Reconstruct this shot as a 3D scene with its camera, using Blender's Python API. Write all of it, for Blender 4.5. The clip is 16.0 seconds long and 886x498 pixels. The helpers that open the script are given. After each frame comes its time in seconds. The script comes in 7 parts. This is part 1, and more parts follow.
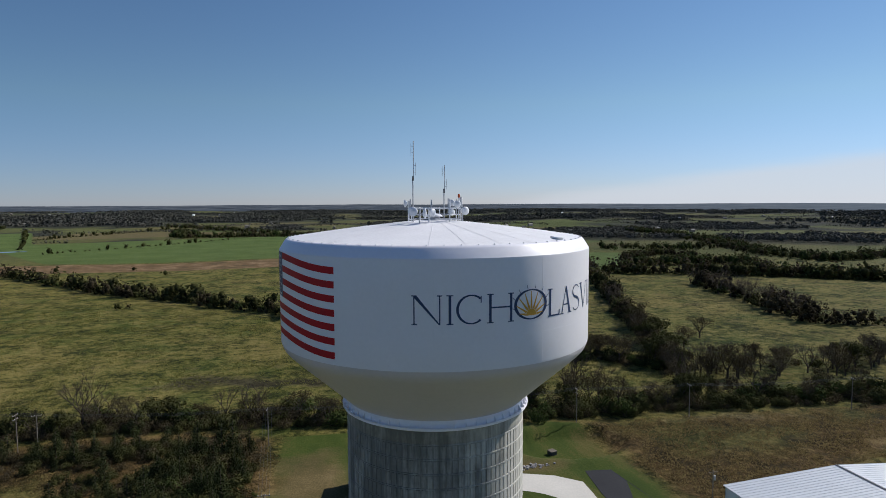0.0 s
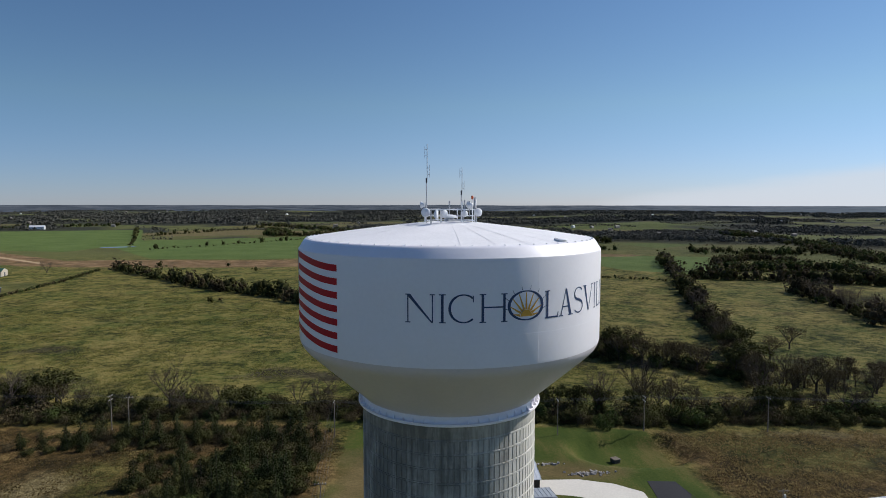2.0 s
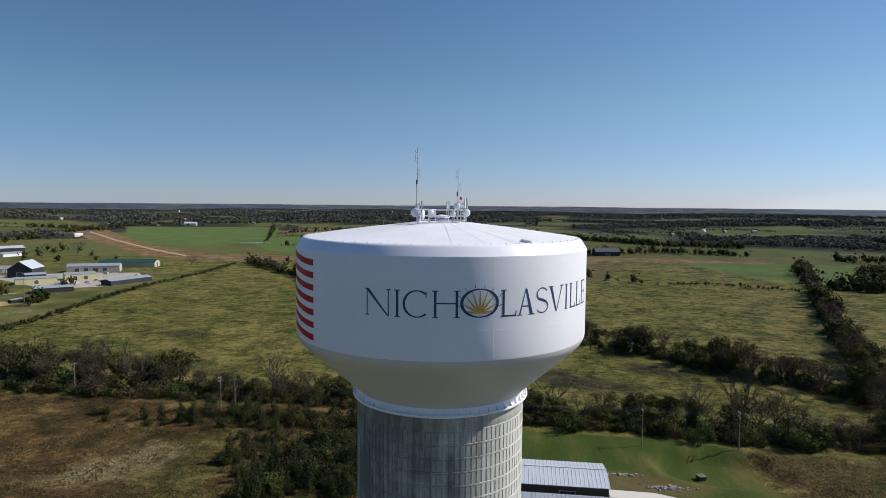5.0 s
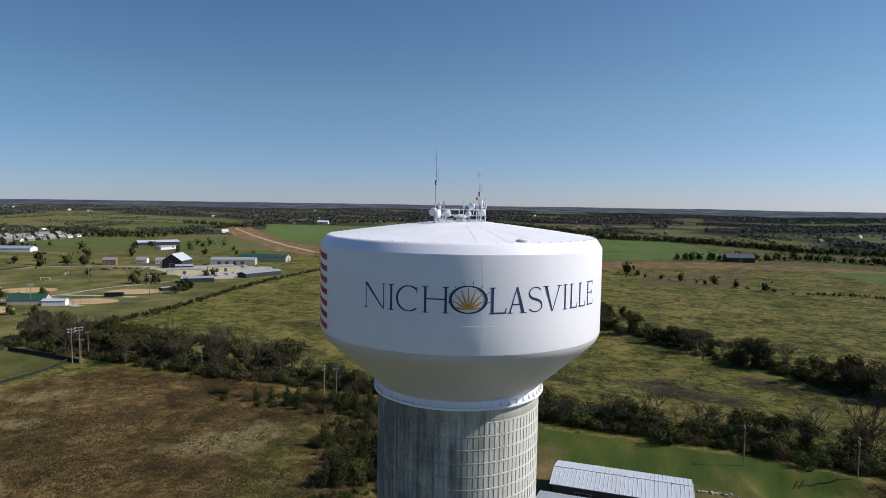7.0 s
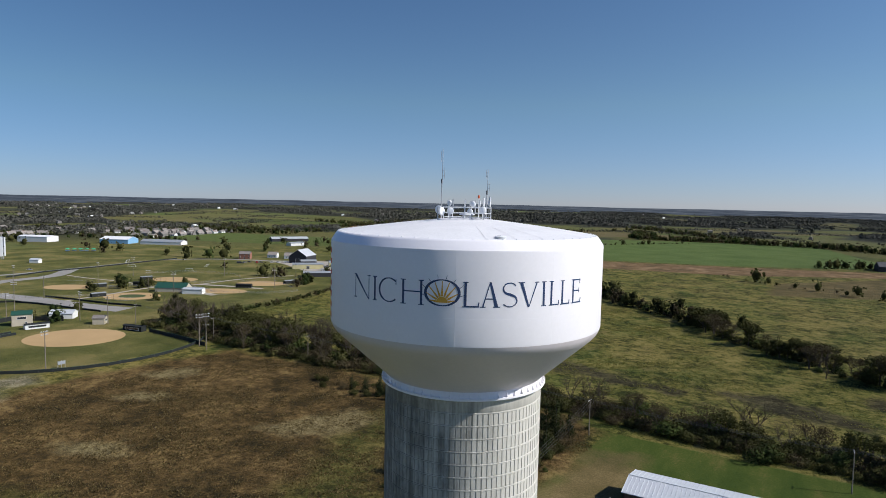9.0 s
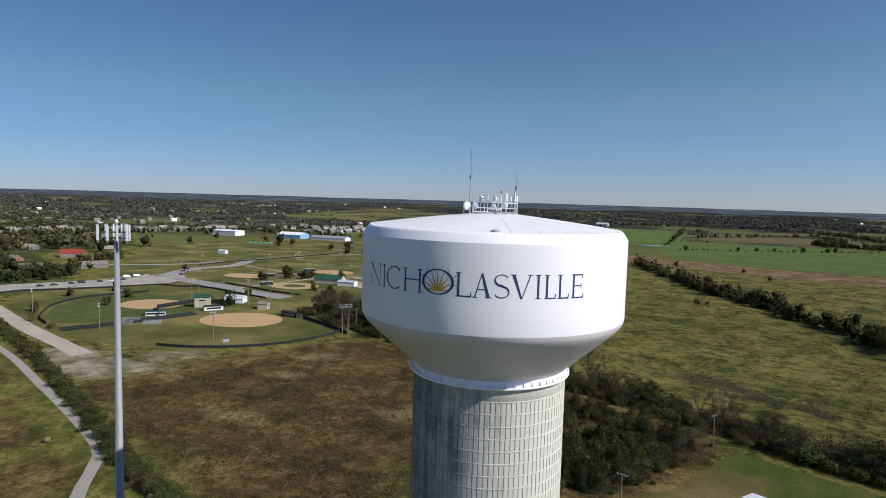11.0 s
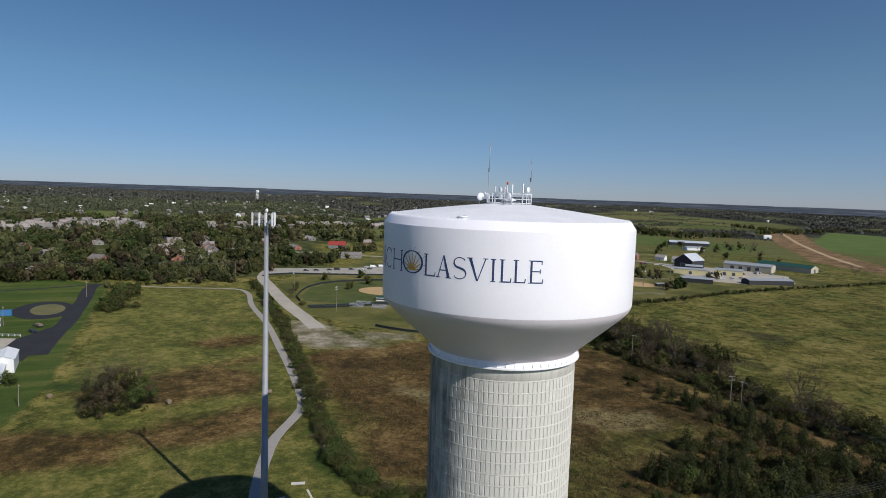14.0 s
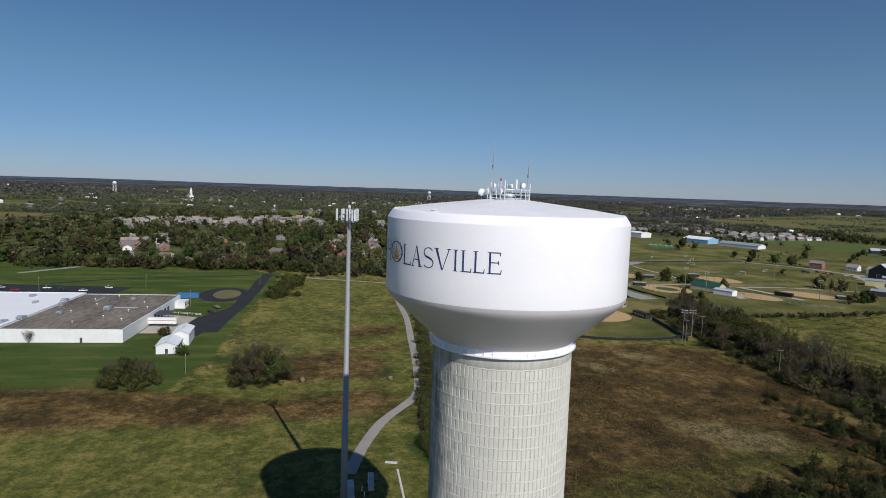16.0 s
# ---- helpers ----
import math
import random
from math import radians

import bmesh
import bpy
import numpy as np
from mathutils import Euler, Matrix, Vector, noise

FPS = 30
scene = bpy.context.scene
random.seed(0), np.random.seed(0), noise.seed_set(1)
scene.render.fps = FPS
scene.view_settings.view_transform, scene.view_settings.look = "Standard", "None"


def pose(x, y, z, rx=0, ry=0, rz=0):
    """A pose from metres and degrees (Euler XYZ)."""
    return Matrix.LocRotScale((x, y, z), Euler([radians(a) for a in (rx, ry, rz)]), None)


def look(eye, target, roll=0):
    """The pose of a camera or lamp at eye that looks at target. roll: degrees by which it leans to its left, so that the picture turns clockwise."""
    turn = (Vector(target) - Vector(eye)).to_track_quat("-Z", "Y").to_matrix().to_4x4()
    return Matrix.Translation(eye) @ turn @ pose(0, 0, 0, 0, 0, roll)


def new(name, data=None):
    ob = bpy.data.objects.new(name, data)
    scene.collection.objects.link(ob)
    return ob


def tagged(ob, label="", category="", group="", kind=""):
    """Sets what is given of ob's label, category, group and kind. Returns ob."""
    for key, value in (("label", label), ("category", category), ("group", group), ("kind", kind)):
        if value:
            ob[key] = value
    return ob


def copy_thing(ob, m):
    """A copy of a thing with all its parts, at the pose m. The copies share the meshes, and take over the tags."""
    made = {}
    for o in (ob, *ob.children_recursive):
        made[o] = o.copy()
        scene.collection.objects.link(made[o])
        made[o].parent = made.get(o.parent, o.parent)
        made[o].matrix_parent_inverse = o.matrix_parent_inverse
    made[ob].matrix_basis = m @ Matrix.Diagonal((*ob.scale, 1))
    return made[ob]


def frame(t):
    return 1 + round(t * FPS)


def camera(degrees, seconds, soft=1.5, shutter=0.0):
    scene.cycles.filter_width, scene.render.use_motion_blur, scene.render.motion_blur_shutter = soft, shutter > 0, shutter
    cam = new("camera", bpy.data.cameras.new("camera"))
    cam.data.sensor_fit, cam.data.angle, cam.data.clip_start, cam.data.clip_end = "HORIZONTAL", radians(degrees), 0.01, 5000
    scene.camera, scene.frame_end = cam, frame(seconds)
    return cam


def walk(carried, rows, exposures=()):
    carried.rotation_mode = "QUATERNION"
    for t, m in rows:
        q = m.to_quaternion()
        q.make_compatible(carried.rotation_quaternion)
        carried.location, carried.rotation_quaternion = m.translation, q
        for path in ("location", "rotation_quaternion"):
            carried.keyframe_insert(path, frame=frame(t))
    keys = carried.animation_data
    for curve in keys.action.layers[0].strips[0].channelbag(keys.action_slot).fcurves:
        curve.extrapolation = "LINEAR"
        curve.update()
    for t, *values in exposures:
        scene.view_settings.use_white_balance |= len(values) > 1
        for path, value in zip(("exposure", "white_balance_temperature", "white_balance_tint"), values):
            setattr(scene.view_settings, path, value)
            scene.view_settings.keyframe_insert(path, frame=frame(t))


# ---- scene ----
cam = camera(70.6, 16.0, soft=0.75)
METRES, EYE, TILT, LEAN, TURN = 97.5, 67.5, 0.62, 0.30, -12.0
ROWS = [
    (0.0, 0.0, 0.0, 0.0, 0.01, -4.93, -0.07),
    (0.5, 0.0143, -0.0022, 0.0001, 2.67, -4.92, -0.16),
    (1.0, 0.03, -0.0044, 0.0003, 5.23, -4.91, -0.23),
    (1.5, 0.0469, -0.0061, 0.0005, 6.63, -4.89, -0.27),
    (2.0, 0.0648, -0.008, 0.0009, 7.85, -4.88, -0.3),
    (2.5, 0.0835, -0.0095, 0.0014, 9.62, -4.86, -0.35),
    (3.0, 0.103, -0.0105, 0.0016, 12.2, -4.85, -0.44),
    (3.5, 0.1232, -0.0105, 0.002, 14.19, -4.85, -0.49),
    (6.0, 0.2376, 0.0085, 0.0014, 24.65, -4.87, -0.72),
    (6.5, 0.2632, 0.0147, 0.0016, 28.31, -4.9, -0.79),
    (7.0, 0.2894, 0.0229, 0.0021, 30.55, -4.92, -0.86),
    (7.5, 0.3156, 0.0327, 0.0022, 32.11, -4.93, -0.89),
    (8.0, 0.343, 0.0436, 0.0021, 34.83, -4.95, -0.93),
    (8.5, 0.3706, 0.0565, 0.0017, 38.04, -4.98, -1.0),
    (9.0, 0.3981, 0.0717, 0.0016, 41.84, -5.04, -1.07),
    (9.5, 0.4256, 0.0892, 0.0011, 45.96, -5.08, -1.17),
    (12.0, 0.5608, 0.213, -0.0032, 63.3, -5.35, -1.35),
    (12.5, 0.587, 0.2463, -0.004, 67.18, -5.4, -1.38),
    (13.0, 0.6122, 0.2825, -0.0049, 71.23, -5.47, -1.38),
    (13.5, 0.6353, 0.3211, -0.0058, 75.3, -5.54, -1.38),
    (14.0, 0.6551, 0.3625, -0.007, 79.27, -5.59, -1.41),
    (14.5, 0.6735, 0.4063, -0.007, 83.19, -5.67, -1.39),
    (15.0, 0.6887, 0.4515, -0.0072, 87.25, -5.74, -1.37),
    (15.5, 0.7004, 0.4991, -0.008, 91.13, -5.8, -1.34),
    (16.0, 0.7084, 0.5476, -0.0084, 94.79, -5.83, -1.31),
]
walk(cam, [(t, pose(0, 0, EYE, TILT, LEAN, TURN) @ pose(METRES * x, METRES * y, METRES * z, 90 + pitch, roll, yaw)) for t, x, y, z, yaw, pitch, roll in ROWS],
     exposures=[(0.0, -0.09, 6300, 10), (3.5, 0.02, 6300, 10), (9.0, 0.06, 6300, 10), (12.5, -0.07, 6300, 10), (16.0, -0.26, 6300, 10)])
SUN = Vector((75.7, 24.9, 63.5)).normalized()

# ---- sky and sun ----
world = bpy.data.worlds.new("sky")
scene.world = world
world.use_nodes = True
wn, wl = world.node_tree.nodes, world.node_tree.links
sky = wn.new("ShaderNodeTexSky")
sky.sky_type = "NISHITA"
sky.sun_disc = False
sky.sun_elevation = math.asin(SUN.z)
sky.sun_rotation = math.atan2(SUN.x, SUN.y)
sky.altitude = 1200
sky.air_density = 1.0
sky.dust_density = 0.0
sky.ozone_density = 4.0
wn["Background"].inputs[1].default_value = 0.096


def world_math(op, a, b):
    k = wn.new("ShaderNodeMath")
    k.operation = op
    for i, q in enumerate((a, b)):
        if isinstance(q, (int, float)):
            k.inputs[i].default_value = q
        else:
            wl.new(q, k.inputs[i])
    return k.outputs[0]


# a thin sheet of cirrus low on the sunny side, rising towards the sun's bearing
heading = wn.new("ShaderNodeTexCoord").outputs["Generated"]
parts = wn.new("ShaderNodeSeparateXYZ")
wl.new(heading, parts.inputs[0])
toward = world_math("ADD", world_math("MULTIPLY", parts.outputs[0], 0.95), world_math("MULTIPLY", parts.outputs[1], 0.3125))
streak = wn.new("ShaderNodeTexNoise")
streak.inputs["Scale"].default_value, streak.inputs["Detail"].default_value = 5.0, 5
stretch = wn.new("ShaderNodeMapping")
stretch.inputs["Scale"].default_value = (1, 1, 9)
wl.new(heading, stretch.inputs[0])
wl.new(stretch.outputs[0], streak.inputs["Vector"])
edge = world_math("ADD", world_math("MULTIPLY", world_math("SUBTRACT", toward, 0.55), 0.21), world_math("MULTIPLY", world_math("SUBTRACT", streak.outputs[0], 0.5), 0.03))
veil = wn.new("ShaderNodeMapRange")
veil.interpolation_type = "SMOOTHSTEP"
veil.inputs["From Min"].default_value, veil.inputs["From Max"].default_value = 0.0, 0.03
veil.inputs["To Max"].default_value = 0.72
wl.new(world_math("SUBTRACT", edge, parts.outputs[2]), veil.inputs["Value"])
cloud = wn.new("ShaderNodeMix")
cloud.data_type = "RGBA"
cloud.inputs["B"].default_value = (7.0, 7.4, 8.0, 1)
wl.new(veil.outputs[0], cloud.inputs["Factor"])
clear = wn.new("ShaderNodeMix")
clear.data_type, clear.blend_type = "RGBA", "MULTIPLY"
clear.inputs["Factor"].default_value = 1.0
height = wn.new("ShaderNodeValToRGB")
stops = height.color_ramp.elements
for k, (z, tone) in enumerate(((0.0, (0.55, 0.61, 0.86)), (0.06, (0.63, 0.69, 0.85)), (0.15, (0.745, 0.81, 0.80)), (0.36, (0.70, 0.81, 0.87)), (0.55, (0.69, 0.78, 0.97)))):
    stop = stops[k] if k < 2 else stops.new(z)
    stop.position, stop.color = z, (*tone, 1)
wl.new(parts.outputs[2], height.inputs[0])
wl.new(height.outputs[0], clear.inputs["B"])
wl.new(sky.outputs[0], clear.inputs["A"])
glow = wn.new("ShaderNodeMix")
glow.data_type, glow.blend_type = "RGBA", "MULTIPLY"
glow.inputs["Factor"].default_value = 1.0
wl.new(clear.outputs["Result"], glow.inputs["A"])
rgb = wn.new("ShaderNodeCombineColor")
for k, (slope, base) in enumerate(((0.34, 1.06), (0.24, 1.04), (0.17, 1.03))):
    wl.new(world_math("ADD", world_math("MULTIPLY", toward, slope), base), rgb.inputs[k])
wl.new(rgb.outputs[0], glow.inputs["B"])
wl.new(glow.outputs["Result"], cloud.inputs["A"])
wl.new(cloud.outputs["Result"], wn["Background"].inputs[0])
sun = new("sun", bpy.data.lights.new("sun", "SUN"))
sun.data.energy, sun.data.angle, sun.data.color = 5.0, radians(0.53), (1.0, 0.95, 0.87)
sun.matrix_world = look(SUN * 500, (0, 0, 0))


# ---- materials ----
def nodes_of(mat):
    return mat.node_tree.nodes, mat.node_tree.links


def mat(name, base, rough=0.7, metal=0.0, vary=0.15, scale=1.0, bump=0.0, fine=8.0, spec=0.4, tint=None, each=0.0, island=0.0, stretch=(1, 1, 1)):
    """A painted or natural surface: base colour broken at two scales, bump, and optional change from piece to piece."""
    m = bpy.data.materials.new(name)
    m.use_nodes = True
    n, l = nodes_of(m)
    b = n["Principled BSDF"]
    b.inputs["Roughness"].default_value, b.inputs["Metallic"].default_value = rough, metal
    b.inputs["Specular IOR Level"].default_value = spec
    co = n.new("ShaderNodeTexCoord")
    mp = n.new("ShaderNodeMapping")
    mp.inputs["Scale"].default_value = stretch
    l.new(co.outputs["Object"], mp.inputs[0])
    big, small = n.new("ShaderNodeTexNoise"), n.new("ShaderNodeTexNoise")
    for k, s in ((big, scale), (small, scale * fine)):
        k.inputs["Scale"].default_value, k.inputs["Detail"].default_value = s, 4
        l.new(mp.outputs[0], k.inputs["Vector"])
    add = n.new("ShaderNodeMath")
    add.operation = "MULTIPLY_ADD"
    add.inputs[1].default_value = 0.6
    l.new(small.outputs[0], add.inputs[0])
    half = n.new("ShaderNodeMath")
    half.operation = "MULTIPLY"
    half.inputs[1].default_value = 0.6
    l.new(big.outputs[0], half.inputs[0])
    l.new(half.outputs[0], add.inputs[2])
    last = add.outputs[0]
    if each:
        info = n.new("ShaderNodeObjectInfo")
        k = n.new("ShaderNodeMath")
        k.operation = "MULTIPLY_ADD"
        k.inputs[1].default_value = each
        l.new(info.outputs["Random"], k.inputs[0])
        l.new(last, k.inputs[2])
        last = k.outputs[0]
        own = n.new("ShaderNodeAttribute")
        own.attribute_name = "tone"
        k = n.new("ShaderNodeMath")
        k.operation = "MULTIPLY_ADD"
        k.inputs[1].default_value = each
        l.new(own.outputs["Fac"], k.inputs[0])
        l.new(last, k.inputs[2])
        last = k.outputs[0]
    if island:
        geo = n.new("ShaderNodeNewGeometry")
        k = n.new("ShaderNodeMath")
        k.operation = "MULTIPLY_ADD"
        k.inputs[1].default_value = island
        l.new(geo.outputs["Random Per Island"], k.inputs[0])
        l.new(last, k.inputs[2])
        last = k.outputs[0]
    ramp = n.new("ShaderNodeValToRGB")
    lo = [c * (1 - vary) for c in base]
    hi = [min(1, c * (1 + vary)) for c in (tint or base)]
    ramp.color_ramp.elements[0].position, ramp.color_ramp.elements[0].color = 0.3 + (each + island) * 0.15, (*lo, 1)
    ramp.color_ramp.elements[1].position, ramp.color_ramp.elements[1].color = min(1.0, 0.85 + (each + island) * 0.5), (*hi, 1)
    l.new(last, ramp.inputs[0])
    l.new(ramp.outputs[0], b.inputs["Base Color"])
    if bump:
        bp = n.new("ShaderNodeBump")
        bp.inputs["Distance"].default_value = bump
        bp.inputs["Strength"].default_value = 0.8
        l.new(add.outputs[0], bp.inputs["Height"])
        l.new(bp.outputs[0], b.inputs["Normal"])
    return m


def leafy(name, dark, light, each=0.5, thin=0.1):
    m = mat(name, dark, rough=0.95, vary=0.25, scale=0.25, fine=6, spec=0.03, tint=light, each=each, island=0.16)
    n, l = nodes_of(m)
    b = n["Principled BSDF"]
    tr = n.new("ShaderNodeBsdfTranslucent")
    l.new(b.inputs["Base Color"].links[0].from_socket, tr.inputs[0])
    mix = n.new("ShaderNodeMixShader")
    mix.inputs[0].default_value = thin
    l.new(b.outputs[0], mix.inputs[1])
    l.new(tr.outputs[0], mix.inputs[2])
    l.new(mix.outputs[0], n["Material Output"].inputs[0])
    return m


WHITE = mat("white_tank_paint", (0.88, 0.855, 0.885), 0.38, vary=0.03, scale=0.25, fine=14, spec=0.45)
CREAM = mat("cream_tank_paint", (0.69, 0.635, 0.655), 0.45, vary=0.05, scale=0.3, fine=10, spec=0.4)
ROOFWHITE = mat("white_roof_paint", (0.75, 0.745, 0.755), 0.7, vary=0.09, scale=0.35, fine=12, spec=0.2, bump=0.02)
NAVY = mat("navy_paint", (0.030, 0.055, 0.135), 0.42, vary=0.15, scale=1.0, spec=0.4)
FLAGRED = mat("red_flag_paint", (0.46, 0.012, 0.020), 0.5, vary=0.15, scale=0.8, spec=0.2)
FLAGBLUE = mat("blue_flag_paint", (0.03, 0.05, 0.14), 0.45, vary=0.12, scale=1.0, spec=0.45)
GOLD = mat("gold_paint", (0.66, 0.36, 0.05), 0.55, vary=0.15, scale=1.5)
CONCRETE = mat("formed_concrete", (0.57, 0.55, 0.495), 0.9, vary=0.16, scale=0.35, fine=9, bump=0.01, each=0.12, spec=0.2, stretch=(1, 1, 0.3))
JOINT = mat("concrete_joint", (0.60, 0.58, 0.525), 0.9, vary=0.15, scale=0.4, fine=9, spec=0.2, stretch=(1, 1, 0.3))
# darker than the panels: the shade in their gaps is put into this colour
CORE = mat("shaded_groove", (0.46, 0.445, 0.40), 0.95, vary=0.2, scale=0.4, spec=0.1)
COLLAR = mat("plain_concrete_band", (0.52, 0.50, 0.45), 0.9, vary=0.25, scale=1.2, fine=5, spec=0.2, stretch=(1, 1, 0.12))


def stain_and_shade(m):
    """Black ragged vertical runs: stains on the shaft, with its shaded side painted darker too."""
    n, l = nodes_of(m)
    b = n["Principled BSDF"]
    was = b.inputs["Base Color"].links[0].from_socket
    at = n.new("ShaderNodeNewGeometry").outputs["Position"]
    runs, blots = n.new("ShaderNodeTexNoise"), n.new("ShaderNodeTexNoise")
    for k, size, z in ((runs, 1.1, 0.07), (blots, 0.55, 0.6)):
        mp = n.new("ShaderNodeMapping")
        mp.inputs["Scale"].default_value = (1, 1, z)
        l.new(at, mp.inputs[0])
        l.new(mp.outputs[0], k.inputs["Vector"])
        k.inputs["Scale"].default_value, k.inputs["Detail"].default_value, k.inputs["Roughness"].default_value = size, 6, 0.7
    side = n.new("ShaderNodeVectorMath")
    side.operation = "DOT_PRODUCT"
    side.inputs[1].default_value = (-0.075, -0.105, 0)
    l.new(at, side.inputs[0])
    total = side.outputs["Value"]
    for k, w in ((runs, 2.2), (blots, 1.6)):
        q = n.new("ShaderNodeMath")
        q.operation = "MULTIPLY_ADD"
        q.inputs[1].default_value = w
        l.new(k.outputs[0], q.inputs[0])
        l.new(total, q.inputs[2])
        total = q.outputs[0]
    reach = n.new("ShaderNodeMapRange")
    # the shaft's axis lies at -6.45 towards the shaded side, and the noises average 1.9
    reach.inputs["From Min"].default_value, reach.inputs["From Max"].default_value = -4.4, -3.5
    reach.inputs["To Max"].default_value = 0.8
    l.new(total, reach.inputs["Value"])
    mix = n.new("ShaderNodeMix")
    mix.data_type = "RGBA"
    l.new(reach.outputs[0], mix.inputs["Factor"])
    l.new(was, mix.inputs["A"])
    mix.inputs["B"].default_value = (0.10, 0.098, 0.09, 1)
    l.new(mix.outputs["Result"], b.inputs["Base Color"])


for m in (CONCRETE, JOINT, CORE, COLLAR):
    stain_and_shade(m)
SLAB = mat("pale_concrete_slab", (0.56, 0.53, 0.47), 0.9, vary=0.12, scale=0.1, fine=20, bump=0.01, spec=0.2)
ASPHALT = mat("asphalt", (0.033, 0.033, 0.036), 0.9, vary=0.25, scale=0.12, fine=20, spec=0.12)
WORNASPHALT = mat("worn_asphalt", (0.28, 0.265, 0.245), 0.9, vary=0.2, scale=0.15, fine=12, spec=0.2)
TRAIL = mat("pale_worn_paving", (0.30, 0.275, 0.245), 0.9, vary=0.18, scale=0.15, fine=12, spec=0.15)
GRAVEL = mat("pale_gravel", (0.38, 0.34, 0.28), 0.95, vary=0.25, scale=0.12, fine=15, spec=0.1)
CLAY = mat("infield_clay", (0.44, 0.30, 0.15), 0.95, vary=0.12, scale=0.08, fine=20, spec=0.1)
DIRTTRACK = mat("pale_dirt_track", (0.40, 0.29, 0.17), 0.95, vary=0.2, scale=0.1, fine=10, spec=0.1)
GALV = mat("galvanised_steel", (0.42, 0.43, 0.45), 0.5, metal=0.3, vary=0.12, scale=0.6)
POLEGREY = mat("dull_galvanised_shaft", (0.26, 0.265, 0.275), 0.6, metal=0.2, vary=0.12, scale=0.4, spec=0.4)
STEELWHITE = mat("white_steel", (0.74, 0.75, 0.76), 0.45, vary=0.05, scale=2)
DARKSTEEL = mat("dark_steel", (0.06, 0.06, 0.065), 0.55, vary=0.2, scale=2)
ORANGE = mat("orange_lamp_housing", (0.5, 0.10, 0.03), 0.5, vary=0.1)
WOODPOLE = mat("weathered_pole_wood", (0.20, 0.17, 0.14), 0.9, vary=0.25, scale=1.5)
BARK = mat("grey_bark", (0.085, 0.07, 0.058), 0.95, vary=0.3, scale=1.0, each=0.3, spec=0.1)
TWIG = mat("bare_twigs", (0.085, 0.068, 0.054), 0.95, vary=0.25, scale=0.6, each=0.3, spec=0.1)
METALROOF = mat("ribbed_metal_roof", (0.56, 0.58, 0.60), 0.45, metal=0.15, vary=0.08, scale=0.2, fine=10, spec=0.5)
GREYROOF = mat("grey_ribbed_roof", (0.30, 0.32, 0.34), 0.55, metal=0.1, vary=0.12, scale=0.2)
BROWNWALL = mat("brown_metal_wall", (0.105, 0.075, 0.055), 0.6, vary=0.15, scale=0.5)
WHITEWALL = mat("white_metal_wall", (0.72, 0.72, 0.70), 0.6, vary=0.08, scale=0.3)
YELLOWWALL = mat("yellow_metal_wall", (0.55, 0.49, 0.27), 0.6, vary=0.1, scale=0.3)
TANWALL = mat("tan_metal_wall", (0.46, 0.41, 0.32), 0.6, vary=0.1, scale=0.3)
BLACKWALL = mat("dark_barn_board", (0.03, 0.03, 0.035), 0.7, vary=0.25, scale=0.5)
BLUEWALL = mat("light_blue_wall", (0.22, 0.42, 0.62), 0.6, vary=0.08, scale=0.3)
BRICK = mat("red_brick", (0.25, 0.115, 0.08), 0.85, vary=0.25, scale=1.5, each=0.3)
SIDING = mat("pale_siding", (0.19, 0.178, 0.162), 0.7, vary=0.25, scale=0.8, each=0.4)
SHINGLE = mat("grey_shingles", (0.13, 0.12, 0.115), 0.9, vary=0.35, scale=1.0, tint=(0.22, 0.195, 0.175), each=0.5)
REDROOF = mat("red_metal_roof", (0.27, 0.045, 0.034), 0.5, vary=0.12, scale=0.4)
DARKROOF = mat("weathered_dark_roof", (0.075, 0.075, 0.082), 0.8, vary=0.3, scale=0.3)
GREENROOF = mat("dark_green_roof", (0.020, 0.072, 0.050), 0.5, vary=0.12, scale=0.4)
TARROOF = mat("weathered_tar_roof", (0.085, 0.070, 0.056), 0.9, vary=0.5, scale=0.05, fine=8, tint=(0.19, 0.165, 0.135), stretch=(0.5, 1.6, 1), spec=0.08)
MEMBRANE = mat("white_roof_membrane", (0.80, 0.80, 0.80), 0.6, vary=0.04, scale=0.1)
GLASSY = mat("window_glass", (0.03, 0.035, 0.04), 0.1, vary=0.1, spec=0.8)
BLUEPLASTIC = mat("blue_plastic", (0.04, 0.15, 0.32), 0.5, vary=0.1)
GREENPLASTIC = mat("green_plastic", (0.05, 0.40, 0.22), 0.5, vary=0.1)
HAY = mat("grey_hay", (0.19, 0.145, 0.095), 0.95, vary=0.3, scale=2, bump=0.05)
ROCK = mat("grey_rubble", (0.30, 0.28, 0.26), 0.95, vary=0.35, scale=1.5, island=0.4)
SCREEN = mat("dark_wind_screen", (0.015, 0.018, 0.018), 0.85, vary=0.2, scale=1)
WATER = mat("pond_water", (0.10, 0.13, 0.16), 0.08, vary=0.05, scale=0.05, spec=0.8)
CARPAINT = [mat("car_paint_" + k, c, 0.25, vary=0.04, spec=0.6) for k, c in (("white", (0.75, 0.75, 0.74)), ("red", (0.35, 0.03, 0.025)), ("dark", (0.03, 0.035, 0.045)), ("silver", (0.4, 0.41, 0.42)))]
LEAF = {
    "olive": leafy("olive_leaves", (0.016, 0.020, 0.007), (0.060, 0.060, 0.021)),
    "green": leafy("green_leaves", (0.014, 0.024, 0.008), (0.054, 0.070, 0.021)),
    "brown": leafy("brown_leaves", (0.024, 0.020, 0.012), (0.070, 0.056, 0.031)),
    "cedar": leafy("cedar_needles", (0.009, 0.013, 0.005), (0.030, 0.036, 0.014)),
    "town": leafy("town_leaves", (0.031, 0.039, 0.016), (0.115, 0.112, 0.049), each=0.5),
}
